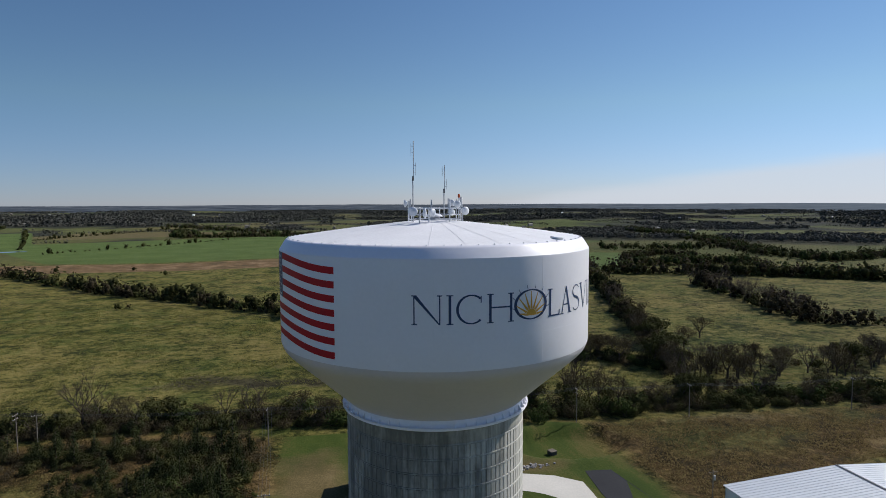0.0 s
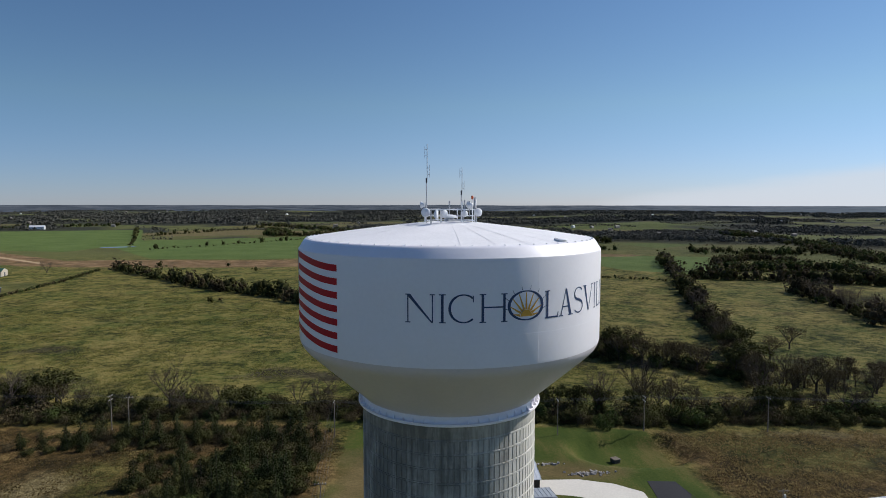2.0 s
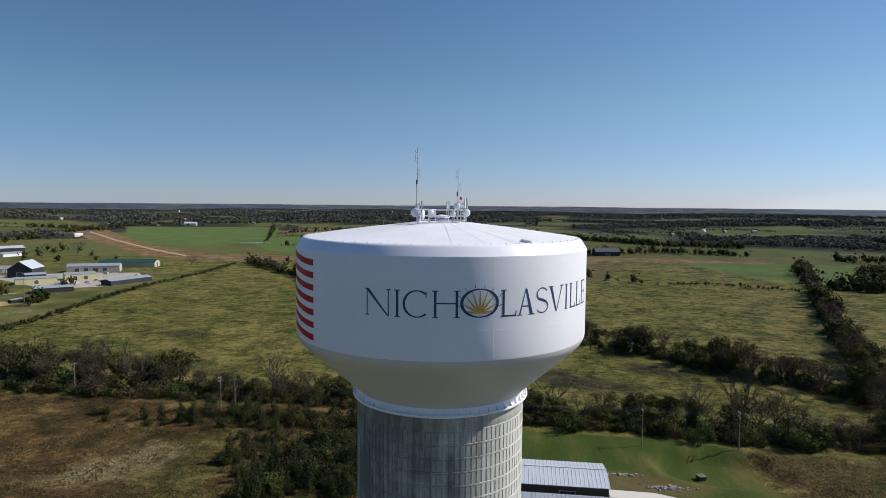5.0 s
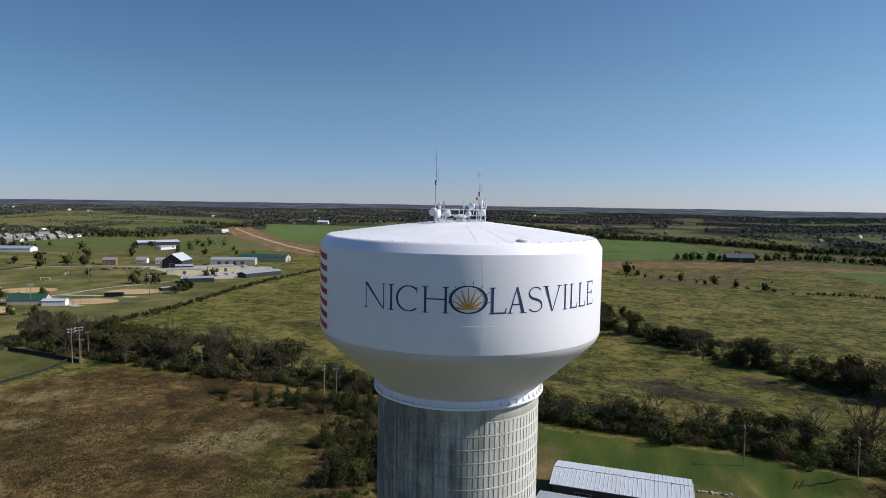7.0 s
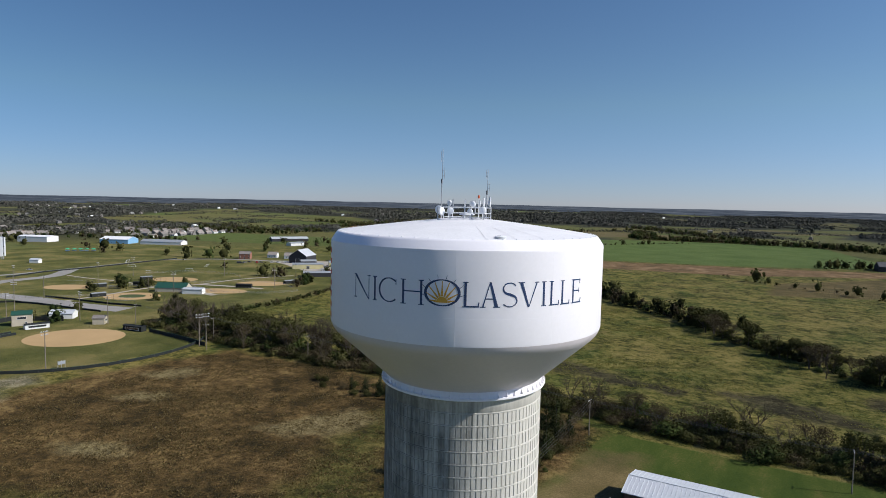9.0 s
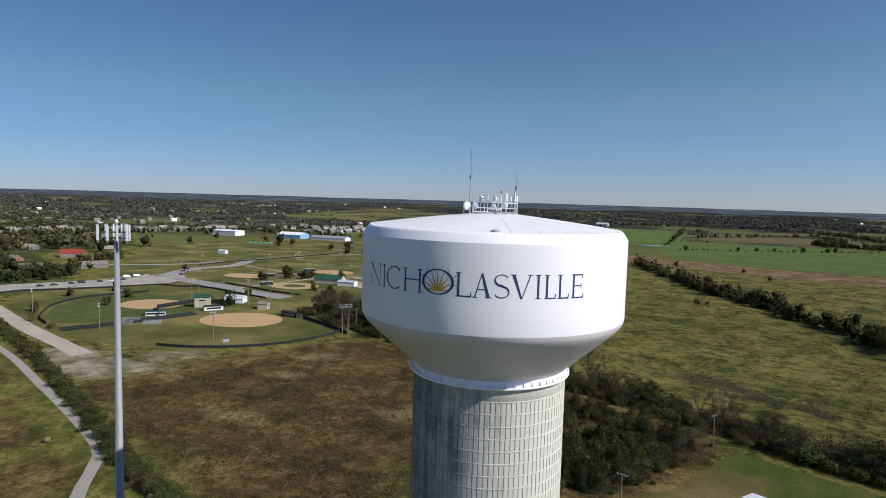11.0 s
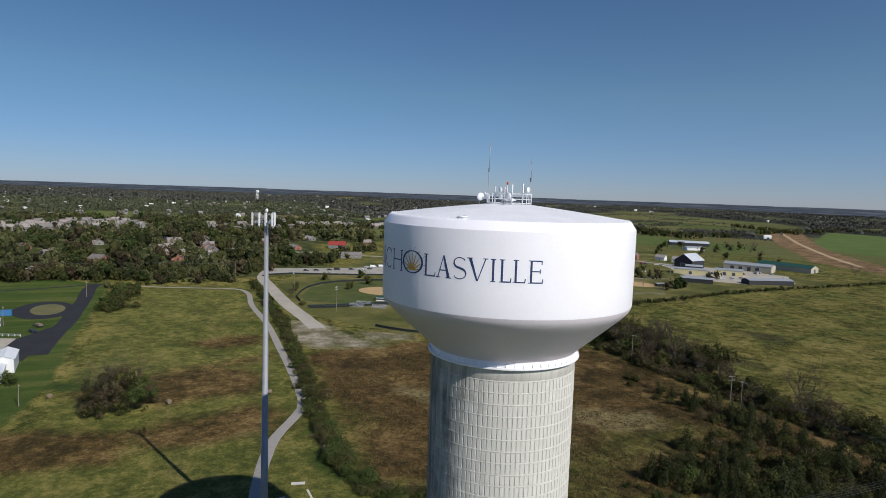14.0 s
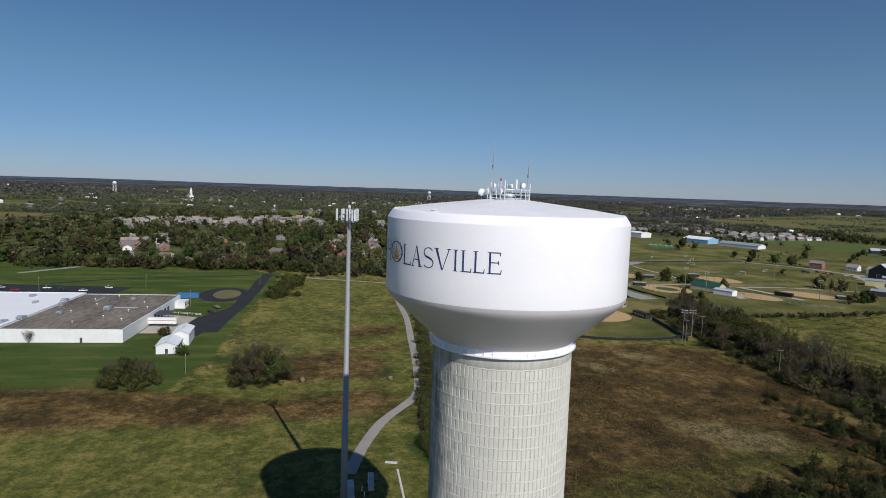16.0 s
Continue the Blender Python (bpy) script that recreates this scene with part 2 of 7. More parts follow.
WOODS = mat("distant_woods", (0.038, 0.041, 0.033), 0.95, vary=0.25, scale=0.006, fine=8, tint=(0.082, 0.080, 0.066), each=0.3, island=0.15, spec=0.03)
TOWNWOODS = mat("far_town_trees", (0.030, 0.038, 0.022), 0.95, vary=0.25, scale=0.006, fine=8, tint=(0.078, 0.084, 0.048), each=0.35, island=0.15, spec=0.03)
WEEDSTALK = leafy("dry_weed_stalks", (0.105, 0.078, 0.032), (0.22, 0.168, 0.078), each=0.4, thin=0.5)
GRASSTUFT = leafy("pasture_grass_tufts", (0.070, 0.084, 0.020), (0.18, 0.175, 0.055), each=0.5, thin=0.5)


# ---- builders ----
class Geo:
    """Collects vertices and faces of one part."""

    def __init__(self):
        self.v, self.f = [], []

    def add(self, verts, faces):
        k = len(self.v)
        self.v += [tuple(p) for p in verts]
        self.f += [tuple(i + k for i in f) for f in faces]
        return self

    def box(self, x, y, z, sx, sy, sz, rz=0.0, rx=0.0, ry=0.0):
        """Centre and full sizes."""
        m = pose(x, y, z, rx, ry, rz)
        p = [m @ Vector((a * sx / 2, b * sy / 2, c * sz / 2)) for a in (-1, 1) for b in (-1, 1) for c in (-1, 1)]
        return self.add(p, [(0, 1, 3, 2), (4, 6, 7, 5), (0, 4, 5, 1), (2, 3, 7, 6), (0, 2, 6, 4), (1, 5, 7, 3)])

    def tube(self, pts, radii, n=8, caps=True):
        pts = [Vector(p) for p in pts]
        if isinstance(radii, (int, float)):
            radii = [radii] * len(pts)
        v, f = [], []
        for i, p in enumerate(pts):
            d = (pts[min(i + 1, len(pts) - 1)] - pts[max(i - 1, 0)]).normalized()
            a = d.orthogonal().normalized()
            b = d.cross(a)
            v += [p + (a * math.cos(2 * math.pi * k / n) + b * math.sin(2 * math.pi * k / n)) * radii[i] for k in range(n)]
        for i in range(len(pts) - 1):
            f += [(i * n + k, i * n + (k + 1) % n, (i + 1) * n + (k + 1) % n, (i + 1) * n + k) for k in range(n)]
        if caps:
            f += [tuple(range(n - 1, -1, -1)), tuple(range((len(pts) - 1) * n, len(pts) * n))]
        return self.add(v, f)

    def lathe(self, prof, n=96, a0=0.0, a1=360.0, grow=None):
        """Turns (radius, z) points round z; grow(angle) adds to the radius."""
        full = abs(a1 - a0) >= 360
        cols = n if full else n + 1
        v, f = [], []
        for k in range(cols):
            a = radians(a0 + (a1 - a0) * k / n)
            g = grow(math.degrees(a)) if grow else 0
            v += [((r + g) * math.cos(a), (r + g) * math.sin(a), z) for r, z in prof]
        q = len(prof)
        for k in range(n):
            j = (k + 1) % cols
            f += [(k * q + i, j * q + i, j * q + i + 1, k * q + i + 1) for i in range(q - 1)]
        return self.add(v, f)

    def moved(self, m):
        self.v = [tuple(m @ Vector(p)) for p in self.v]
        return self

    def mesh(self, name, material, smooth=False):
        me = bpy.data.meshes.new(name)
        me.from_pydata(self.v, [], self.f)
        me.materials.append(material)
        if smooth:
            me.polygons.foreach_set("use_smooth", [True] * len(me.polygons))
        me.update()
        return me


def part(name, geo, material, parent=None, label="", smooth=False):
    ob = new(name, geo.mesh(name, material, smooth))
    ob.parent = parent
    return tagged(ob, label)


def thing(name, m, label, category, group="", kind=""):
    ob = new(name)
    ob.empty_display_size = 0.5
    ob.matrix_basis = m
    return tagged(ob, label, category, group, kind)


def ease(a, b, x):
    u = min(1.0, max(0.0, (x - a) / (b - a)))
    return u * u * (3 - 2 * u)


AXIS = (10.65, 53.8)


def level(x, y):
    """Height of the ground."""
    r = math.hypot(x - 11.2, y - 52.6)
    z = -2.5 * ease(56, 138, r)
    e = math.hypot((x - 72) / 19, (y - 166) / 13)
    if e < 1.6:
        z += -2.3 * (1 - ease(0.72, 0.98, e)) + 0.5 * ease(0.9, 1.05, e) * (1 - ease(1.05, 1.5, e))
    if r > 1100:
        z += 9 * ease(2000, 4700, r) + ease(1100, 2000, r) * 11 * noise.noise((x / 800, y / 800, 3.3))
    return z


def spot(x, y, rz=0.0, s=1.0, lift=0.0):
    return pose(x, y, level(x, y) + lift, 0, 0, rz) @ Matrix.Diagonal((s, s, s, 1))


# ---- ground ----
def inside_distance(px, py, poly):
    """Signed distance to a closed outline, positive inside, for arrays of points."""
    best = np.full(px.shape, 1e9)
    odd = np.zeros(px.shape, bool)
    for (ax, ay), (bx, by) in zip(poly, poly[1:] + poly[:1]):
        dx, dy = bx - ax, by - ay
        u = np.clip(((px - ax) * dx + (py - ay) * dy) / (dx * dx + dy * dy), 0, 1)
        best = np.minimum(best, np.hypot(px - ax - u * dx, py - ay - u * dy))
        if ay != by:
            odd ^= ((ay > py) != (by > py)) & (px < (bx - ax) * (py - ay) / (by - ay) + ax)
    return np.where(odd, best, -best)


LAWN = [(-15, 120), (-11, 150), (-9, 188), (60, 186), (82, 180), (82, 60), (60, 10), (-10, 5), (-40, 30), (-25, 70)]
WEEDS = [
    [(-190, 68), (-196, 110), (-193, 150), (-182, 196), (-113, 200), (-60, 190), (-33, 132), (-44, 84), (-66, 62), (-100, 66)],
    [(84, 179), (84, 118), (120, 124), (175, 150), (215, 172), (130, 178)],
    [(-112, 188), (-60, 172), (-33, 132), (-28, 104), (-15, 118), (-11, 150), (-9, 190), (-60, 204)],
    [(-133, -82), (-134, -51), (-128, -15), (-118, 10), (-97, 6), (-100, -29), (-95, -58)],
    [(-120, 6), (-124, 23), (-132, 41), (-121, 52), (-108, 48), (-102, 29), (-105, 12)],
    [(-158, -14), (-180, 36), (-165, 50), (-143, 47), (-138, 14)],
    [(-171, 6), (-182, 27), (-194, 58), (-186, 58), (-172, 26), (-160, 8)],
    [(-218, 22), (-230, 43), (-229, 56), (-212, 56), (-207, 36)],
]
STRIPS = [[(-160, 52), (-148, 50), (-166, -30), (-176, -32)], [(-112, 44), (-103, 40), (-116, -8), (-132, -60), (-142, -58), (-122, 2)], [(-66, 55), (-76, 52), (-98, 55), (-118, 62), (-116, 66), (-92, 62), (-70, 66)]]
RANK = [(-20, 50), (-60, 64), (-130, 66), (-250, 75), (-300, 79), (-392, 82), (-384, 5), (-300, -14), (-196, -18), (-130, -22), (-100, -90), (20, -120), (30, -20)]
PARK = [(-202, 196), (-212, 122), (-262, 92), (-300, 82), (-392, 86), (-540, 200), (-760, 300), (-840, 560), (-520, 620), (-300, 560), (-262, 330), (-245, 215)]
YARD = [(-128, -25), (-172, -20), (-300, -22), (-400, -22), (-520, -170), (-420, -330), (-120, -230), (-100, -90)]
TOWN = [(-432, 130), (-420, 30), (-430, -60), (-436, -140), (-480, -330), (-700, -500), (-1300, -500), (-1300, 300), (-760, 300), (-700, 170), (-540, 160)]
CROPS = [
    [(-300, 795), (-180, 782), (-40, 815), (100, 880), (140, 960), (60, 1390), (-290, 1260), (-480, 1180), (-440, 1010)],
    [(-640, 960), (-460, 915), (-440, 1120), (-640, 1640), (-1060, 1600)],
    [(330, 560), (420, 780), (200, 850), (240, 640)],
]
FARFIELDS = [
    [(-1000, 1000), (-1400, 960), (-1750, 1100), (-2300, 1950), (-1500, 1950), (-1150, 1640), (-960, 1300)],
    [(-1250, 640), (-1500, 760), (-1500, 900), (-1180, 880)],
    [(640, 1100), (900, 1040), (960, 1130), (700, 1260)],
    [(360, 760), (480, 660), (560, 720), (480, 820)],
    [(600, 720), (700, 620), (1000, 640), (900, 800)],
    [(-420, 1420), (-180, 1560), (-120, 1760), (-420, 1900), (-640, 1700)],
    [(100, 1000), (220, 960), (400, 1000), (300, 1060), (160, 1150)],
]
BARE = [
    [(-420, 715), (-300, 690), (-140, 684), (-33, 700), (115, 782), (330, 800), (330, 830), (123, 850), (-47, 800), (-168, 768), (-300, 782), (-420, 775)],
    [(-380, 735), (-395, 775), (-530, 893), (-635, 998), (-785, 1172), (-1000, 1430), (-1110, 1575), (-1175, 1535), (-930, 1220), (-790, 1070), (-672, 945), (-545, 825), (-445, 722)],
]

STONE = [[(-256, 74), (-212, 68), (-198, 76), (-196, 92), (-204, 100), (-222, 94), (-250, 88)], [(-222, 102), (-206, 104), (-202, 122), (-212, 124)], [(-204, 88), (-196, 90), (-192, 104), (-200, 106)]]
SERE = [[(-166, 127), (-158, 126), (-147, 134), (-150, 140), (-160, 135)], [(-102, 132), (-88, 133), (-78, 140), (-74, 158), (-84, 164), (-92, 152)], [(-138, 92), (-122, 92), (-114, 100), (-124, 104)], [(-182, 150), (-168, 150), (-162, 164), (-174, 168)], [(108, 176), (140, 176), (170, 166), (150, 172)]]
FRESH = [[(-46, 84), (-60, 96), (-62, 112), (-76, 140), (-80, 168), (-70, 172), (-60, 140), (-44, 116), (-34, 108)], [(92, 172), (102, 150), (118, 146), (146, 156), (150, 164), (130, 166), (112, 176)], [(-120, 66), (-100, 68), (-104, 76), (-118, 74)], [(160, 160), (190, 164), (176, 172), (156, 168)]]
BRIAR = [[(-60, 250), (-30, 246), (2, 238), (6, 246), (-18, 256), (-48, 264)], [(10, 254), (36, 238), (64, 232), (64, 244), (34, 260)], [(-150, 246), (-128, 240), (-110, 246), (-130, 256)], [(60, 268), (84, 254), (90, 262), (68, 278)], [(-176, 300), (-150, 296), (-140, 306), (-166, 312)]]
DRY = [[(22, 655), (114, 765), (125, 700), (98, 593), (17, 560)], [(-14, 116), (-11, 150), (-8, 170), (3, 174), (9, 152), (6, 116)], [(40, 146), (58, 146), (64, 152), (50, 158), (38, 154)], [(-198, 112), (-186, 112), (-178, 172), (-186, 176)]]


def build_ground():
    rings = [0.0]
    while rings[-1] < 4700:
        rings.append(rings[-1] + max(2.6, rings[-1] * 0.02))
    segs = 440
    v, f = [(0.0, 60.0, level(0, 60))], []
    for r in rings[1:]:
        for k in range(segs):
            a = 2 * math.pi * k / segs
            x, y = r * math.cos(a), 60 + r * math.sin(a)
            v.append((x, y, level(x, y)))
    f += [(0, 1 + k, 1 + (k + 1) % segs) for k in range(segs)]
    for i in range(len(rings) - 2):
        o = 1 + i * segs
        f += [(o + k, o + segs + k, o + segs + (k + 1) % segs, o + (k + 1) % segs) for k in range(segs)]
    me = bpy.data.meshes.new("ground")
    me.from_pydata(v, [], f)
    me.polygons.foreach_set("use_smooth", [True] * len(me.polygons))
    p = np.array(v)
    for name, outlines in (("lawn", [LAWN]), ("weeds", WEEDS[:3]), ("drift", WEEDS[3:]), ("rank", [RANK]), ("park", [PARK]), ("strip", STRIPS), ("yard", [YARD]), ("town", [TOWN]), ("crop", CROPS), ("bare", BARE), ("dry", DRY), ("stone", STONE), ("sere", SERE), ("fresh", FRESH), ("briar", BRIAR)):
        d = np.max([inside_distance(p[:, 0], p[:, 1], o) for o in outlines], axis=0)
        at = me.attributes.new(name, "FLOAT", "POINT")
        at.data.foreach_set("value", np.clip(d, -60, 60).astype(np.float32))
    open_land = np.max([inside_distance(p[:, 0], p[:, 1], o) for o in FARFIELDS], axis=0) > -10
    floor = [0.0 if o else ease(900, 1300, math.hypot(x, y)) * ease(-0.2, 0.15, noise.noise((x / 420, y / 260, 1.7)) + 0.5 * noise.noise((x / 130, y / 130, 5.1)) + 0.34 * ease(1000, 2200, math.hypot(x, y - 60)) - (0.2 if x > -200 else 0.1)) for (x, y, z), o in zip(v, open_land)]
    me.attributes.new("wooded", "FLOAT", "POINT").data.foreach_set("value", np.array(floor, np.float32))
    far = np.clip(np.hypot(p[:, 0], p[:, 1] - 60), 0, 5000)
    me.attributes.new("reach", "FLOAT", "POINT").data.foreach_set("value", far.astype(np.float32))

    m = bpy.data.materials.new("fields")
    m.use_nodes = True
    n, l = nodes_of(m)
    b = n["Principled BSDF"]
    b.inputs["Roughness"].default_value, b.inputs["Specular IOR Level"].default_value = 0.95, 0.1
    b.inputs["Diffuse Roughness"].default_value = 0.35
    co = n.new("ShaderNodeTexCoord").outputs["Object"]

    def tex(scale, detail=5, rough=0.6, stretch=None):
        k = n.new("ShaderNodeTexNoise")
        k.inputs["Scale"].default_value, k.inputs["Detail"].default_value, k.inputs["Roughness"].default_value = scale, detail, rough
        src = co
        if stretch:
            mp = n.new("ShaderNodeMapping")
            mp.inputs["Scale"].default_value = stretch
            mp.inputs["Rotation"].default_value = (0, 0, 0.3)
            l.new(co, mp.inputs[0])
            src = mp.outputs[0]
        l.new(src, k.inputs["Vector"])
        return k.outputs[0]

    def ramp(fac, *stops):
        k = n.new("ShaderNodeValToRGB")
        e = k.color_ramp.elements
        while len(e) < len(stops):
            e.new(0.5)
        for q, (pos, c) in zip(e, stops):
            q.position, q.color = pos, (*c, 1)
        l.new(fac, k.inputs[0])
        return k.outputs[0]

    def mix(fac, a, c):
        k = n.new("ShaderNodeMix")
        k.data_type = "RGBA"
        l.new(fac, k.inputs["Factor"])
        l.new(a, k.inputs["A"])
        l.new(c, k.inputs["B"])
        return k.outputs["Result"]

    def span(value, lo, hi):
        k = n.new("ShaderNodeMapRange")
        k.inputs["From Min"].default_value, k.inputs["From Max"].default_value = lo, hi
        l.new(value, k.inputs["Value"])
        return k.outputs[0]

    def calc(op, a, c):
        k = n.new("ShaderNodeMath")
        k.operation = op
        for i, q in enumerate((a, c)):
            if isinstance(q, (int, float)):
                k.inputs[i].default_value = q
            else:
                l.new(q, k.inputs[i])
        return k.outputs[0]

    def zone(name, edge, wobble, scale):
        """1 inside the named outline, with an edge as ragged as wobble says."""
        k = n.new("ShaderNodeAttribute")
        k.attribute_name = name
        d = calc("ADD", k.outputs["Fac"], calc("MULTIPLY", calc("SUBTRACT", tex(scale, 6, 0.65), 0.5), wobble))
        return span(d, -edge, edge)

    broad, mid, fine = tex(0.012, 4), tex(0.16, 5, 0.7, (0.7, 1.3, 1)), tex(1.9, 3, 0.8)
    clump = tex(0.6, 3, 0.8)
    blotch = tex(0.045, 5, 0.7)
    tussock = tex(0.24, 2, 0.6)
    tuft = calc("ADD", calc("ADD", calc("MULTIPLY", mid, 0.10), calc("MULTIPLY", fine, 0.17)), calc("ADD", calc("ADD", calc("MULTIPLY", blotch, 0.26), calc("MULTIPLY", tussock, 0.22)), calc("MULTIPLY", clump, 0.25)))
    green = ramp(tuft, (0.44, (0.02439, 0.03151, 0.006336)), (0.475, (0.06795, 0.07755, 0.01426)), (0.505, (0.1307, 0.126, 0.02693)), (0.56, (0.2353, 0.1979, 0.0594)))
    straw = ramp(tuft, (0.44, (0.03659, 0.03797, 0.008712)), (0.475, (0.09756, 0.09045, 0.02059)), (0.505, (0.1742, 0.1495, 0.0396)), (0.56, (0.2701, 0.2182, 0.07128)))
    lush = ramp(tuft, (0.44, (0.02614, 0.03877, 0.007128)), (0.48, (0.05227, 0.07432, 0.01267)), (0.52, (0.09405, 0.1131, 0.02218)), (0.58, (0.1655, 0.1615, 0.04356)))
    colour = mix(span(broad, 0.42, 0.58), green, straw)
    colour = mix(calc("MULTIPLY", span(tex(0.035, 6, 0.65), 0.50, 0.64), 0.8), colour, lush)
    dun = ramp(tuft, (0.44, (0.030, 0.026, 0.010)), (0.50, (0.085, 0.070, 0.026)), (0.57, (0.19, 0.15, 0.06)))
    colour = mix(calc("MULTIPLY", span(tex(0.06, 6, 0.7), 0.56, 0.68), 0.7), colour, dun)
    crop = ramp(calc("ADD", calc("MULTIPLY", tex(0.02, 4), 0.6), calc("MULTIPLY", fine, 0.4)), (0.35, (0.078, 0.120, 0.028)), (0.65, (0.135, 0.180, 0.052)))
    patch = n.new("ShaderNodeTexVoronoi")
    patch.inputs["Scale"].default_value = 0.0034
    warp = n.new("ShaderNodeMapping")
    warp.inputs["Scale"].default_value = (0.8, 1.25, 1)
    warp.inputs["Rotation"].default_value = (0, 0, 0.35)
    l.new(co, warp.inputs[0])
    l.new(warp.outputs[0], patch.inputs["Vector"])
    sep = n.new("ShaderNodeSeparateColor")
    l.new(patch.outputs["Color"], sep.inputs[0])
    plots = ramp(sep.outputs[0], (0.0, (0.066, 0.094, 0.024)), (0.35, (0.092, 0.098, 0.032)), (0.6, (0.14, 0.125, 0.050)), (0.85, (0.080, 0.118, 0.032)), (1.0, (0.16, 0.12, 0.062)))
    plots = mix(calc("MULTIPLY", fine, 0.35), plots, straw)
    reach = n.new("ShaderNodeAttribute")
    reach.attribute_name = "reach"
    timber = n.new("ShaderNodeAttribute")
    timber.attribute_name = "wooded"
    plots = mix(timber.outputs["Fac"], plots, ramp(fine, (0.3, (0.026, 0.030, 0.020)), (0.7, (0.048, 0.047, 0.032))))
    colour = mix(span(reach.outputs["Fac"], 700, 900), colour, plots)
    mown = ramp(calc("ADD", calc("MULTIPLY", tex(0.03, 4), 0.6), calc("MULTIPLY", fine, 0.4)), (0.40, (0.066, 0.07548, 0.019)), (0.50, (0.1166, 0.1163, 0.034)), (0.60, (0.22, 0.1816, 0.068)))
    colour = mix(zone("park", 1.0, 5, 0.06), colour, mown)
    turf = ramp(calc("ADD", calc("MULTIPLY", tex(0.05, 5, 0.6, (2.2, 0.5, 1)), 0.65), calc("MULTIPLY", fine, 0.35)), (0.40, (0.03765, 0.06166, 0.009184)), (0.52, (0.06186, 0.084, 0.01443)), (0.64, (0.1278, 0.1082, 0.0328)))
    cut = zone("lawn", 0.7, 4, 0.12)
    colour = mix(cut, colour, turf)
    parched = ramp(calc("ADD", calc("MULTIPLY", tex(0.05, 5), 0.55), calc("MULTIPLY", fine, 0.45)), (0.36, (0.070, 0.066, 0.022)), (0.52, (0.14, 0.105, 0.043)), (0.66, (0.22, 0.165, 0.075)))
    colour = mix(zone("dry", 4, 16, 0.08), colour, parched)
    rough = ramp(tuft, (0.43, (0.058, 0.068, 0.016)), (0.475, (0.08696, 0.09682, 0.02034)), (0.515, (0.1344, 0.1331, 0.03164)), (0.58, (0.2372, 0.1961, 0.06215)))
    rough = mix(calc("MULTIPLY", span(tex(0.03, 6, 0.65, (0.5, 1.8, 1)), 0.52, 0.66), 0.45), rough, dun)
    colour = mix(zone("rank", 6, 40, 0.04), colour, rough)
    swath = ramp(calc("ADD", calc("MULTIPLY", blotch, 0.5), calc("MULTIPLY", clump, 0.5)), (0.42, (0.034, 0.056, 0.012)), (0.52, (0.062, 0.086, 0.018)), (0.62, (0.10, 0.105, 0.03)))
    colour = mix(zone("strip", 2, 14, 0.08), colour, swath)
    ward = ramp(calc("ADD", calc("MULTIPLY", tex(0.05, 5, 0.6, (2.2, 0.5, 1)), 0.6), calc("MULTIPLY", fine, 0.4)), (0.40, (0.040, 0.066, 0.013)), (0.52, (0.066, 0.096, 0.020)), (0.64, (0.13, 0.125, 0.038)))
    colour = mix(zone("yard", 1.0, 5, 0.1), colour, ward)
    gardens = ramp(blotch, (0.35, (0.026, 0.032, 0.012)), (0.5, (0.055, 0.066, 0.019)), (0.62, (0.13, 0.13, 0.055)))
    colour = mix(zone("town", 6, 30, 0.03), colour, gardens)
    weed = ramp(calc("ADD", calc("ADD", calc("ADD", calc("MULTIPLY", blotch, 0.36), calc("MULTIPLY", tussock, 0.20)), calc("MULTIPLY", fine, 0.20)), calc("MULTIPLY", clump, 0.24)), (0.42, (0.02784, 0.0212, 0.00784)), (0.475, (0.06496, 0.04346, 0.0147)), (0.52, (0.1137, 0.07208, 0.02548)), (0.59, (0.232, 0.159, 0.06272)))
    colour = mix(zone("weeds", 4, 26, 0.06), colour, weed)
    colour = mix(calc("MULTIPLY", zone("drift", 4, 12, 0.08), 0.95), colour, weed)
    colour = mix(calc("MULTIPLY", zone("fresh", 5, 30, 0.09), 0.5), colour, lush)
    sere = ramp(calc("ADD", calc("MULTIPLY", clump, 0.5), calc("MULTIPLY", fine, 0.5)), (0.40, (0.090, 0.070, 0.030)), (0.50, (0.19, 0.15, 0.068)), (0.60, (0.30, 0.245, 0.12)))
    colour = mix(calc("MULTIPLY", zone("sere", 2.5, 14, 0.16), 0.9), colour, sere)
    briar = ramp(tuft, (0.44, (0.022, 0.019, 0.009)), (0.50, (0.050, 0.044, 0.020)), (0.57, (0.105, 0.09, 0.042)))
    colour = mix(zone("briar", 3, 24, 0.10), colour, briar)
    colour = mix(zone("crop", 2, 8, 0.02), colour, crop)
    pale = ramp(calc("ADD", calc("MULTIPLY", tex(0.12, 5), 0.5), calc("MULTIPLY", fine, 0.5)), (0.40, (0.085, 0.082, 0.034)), (0.50, (0.20, 0.175, 0.11)), (0.60, (0.42, 0.37, 0.29)))
    colour = mix(zone("stone", 4, 14, 0.09), colour, pale)
    earth = ramp(tex(0.05, 6, 0.7), (0.35, (0.110, 0.080, 0.040)), (0.52, (0.21, 0.130, 0.064)), (0.66, (0.34, 0.23, 0.125)))
    colour = mix(zone("bare", 3, 22, 0.03), colour, earth)
    l.new(colour, b.inputs["Base Color"])
    bump = n.new("ShaderNodeBump")
    bump.inputs["Distance"].default_value, bump.inputs["Strength"].default_value = 1.7, 1.0
    l.new(calc("SUBTRACT", 1.0, calc("MULTIPLY", cut, 0.8)), bump.inputs["Strength"])
    l.new(calc("ADD", calc("MULTIPLY", clump, 0.5), calc("MULTIPLY", fine, 0.4)), bump.inputs["Height"])
    l.new(bump.outputs[0], b.inputs["Normal"])
    me.materials.append(m)
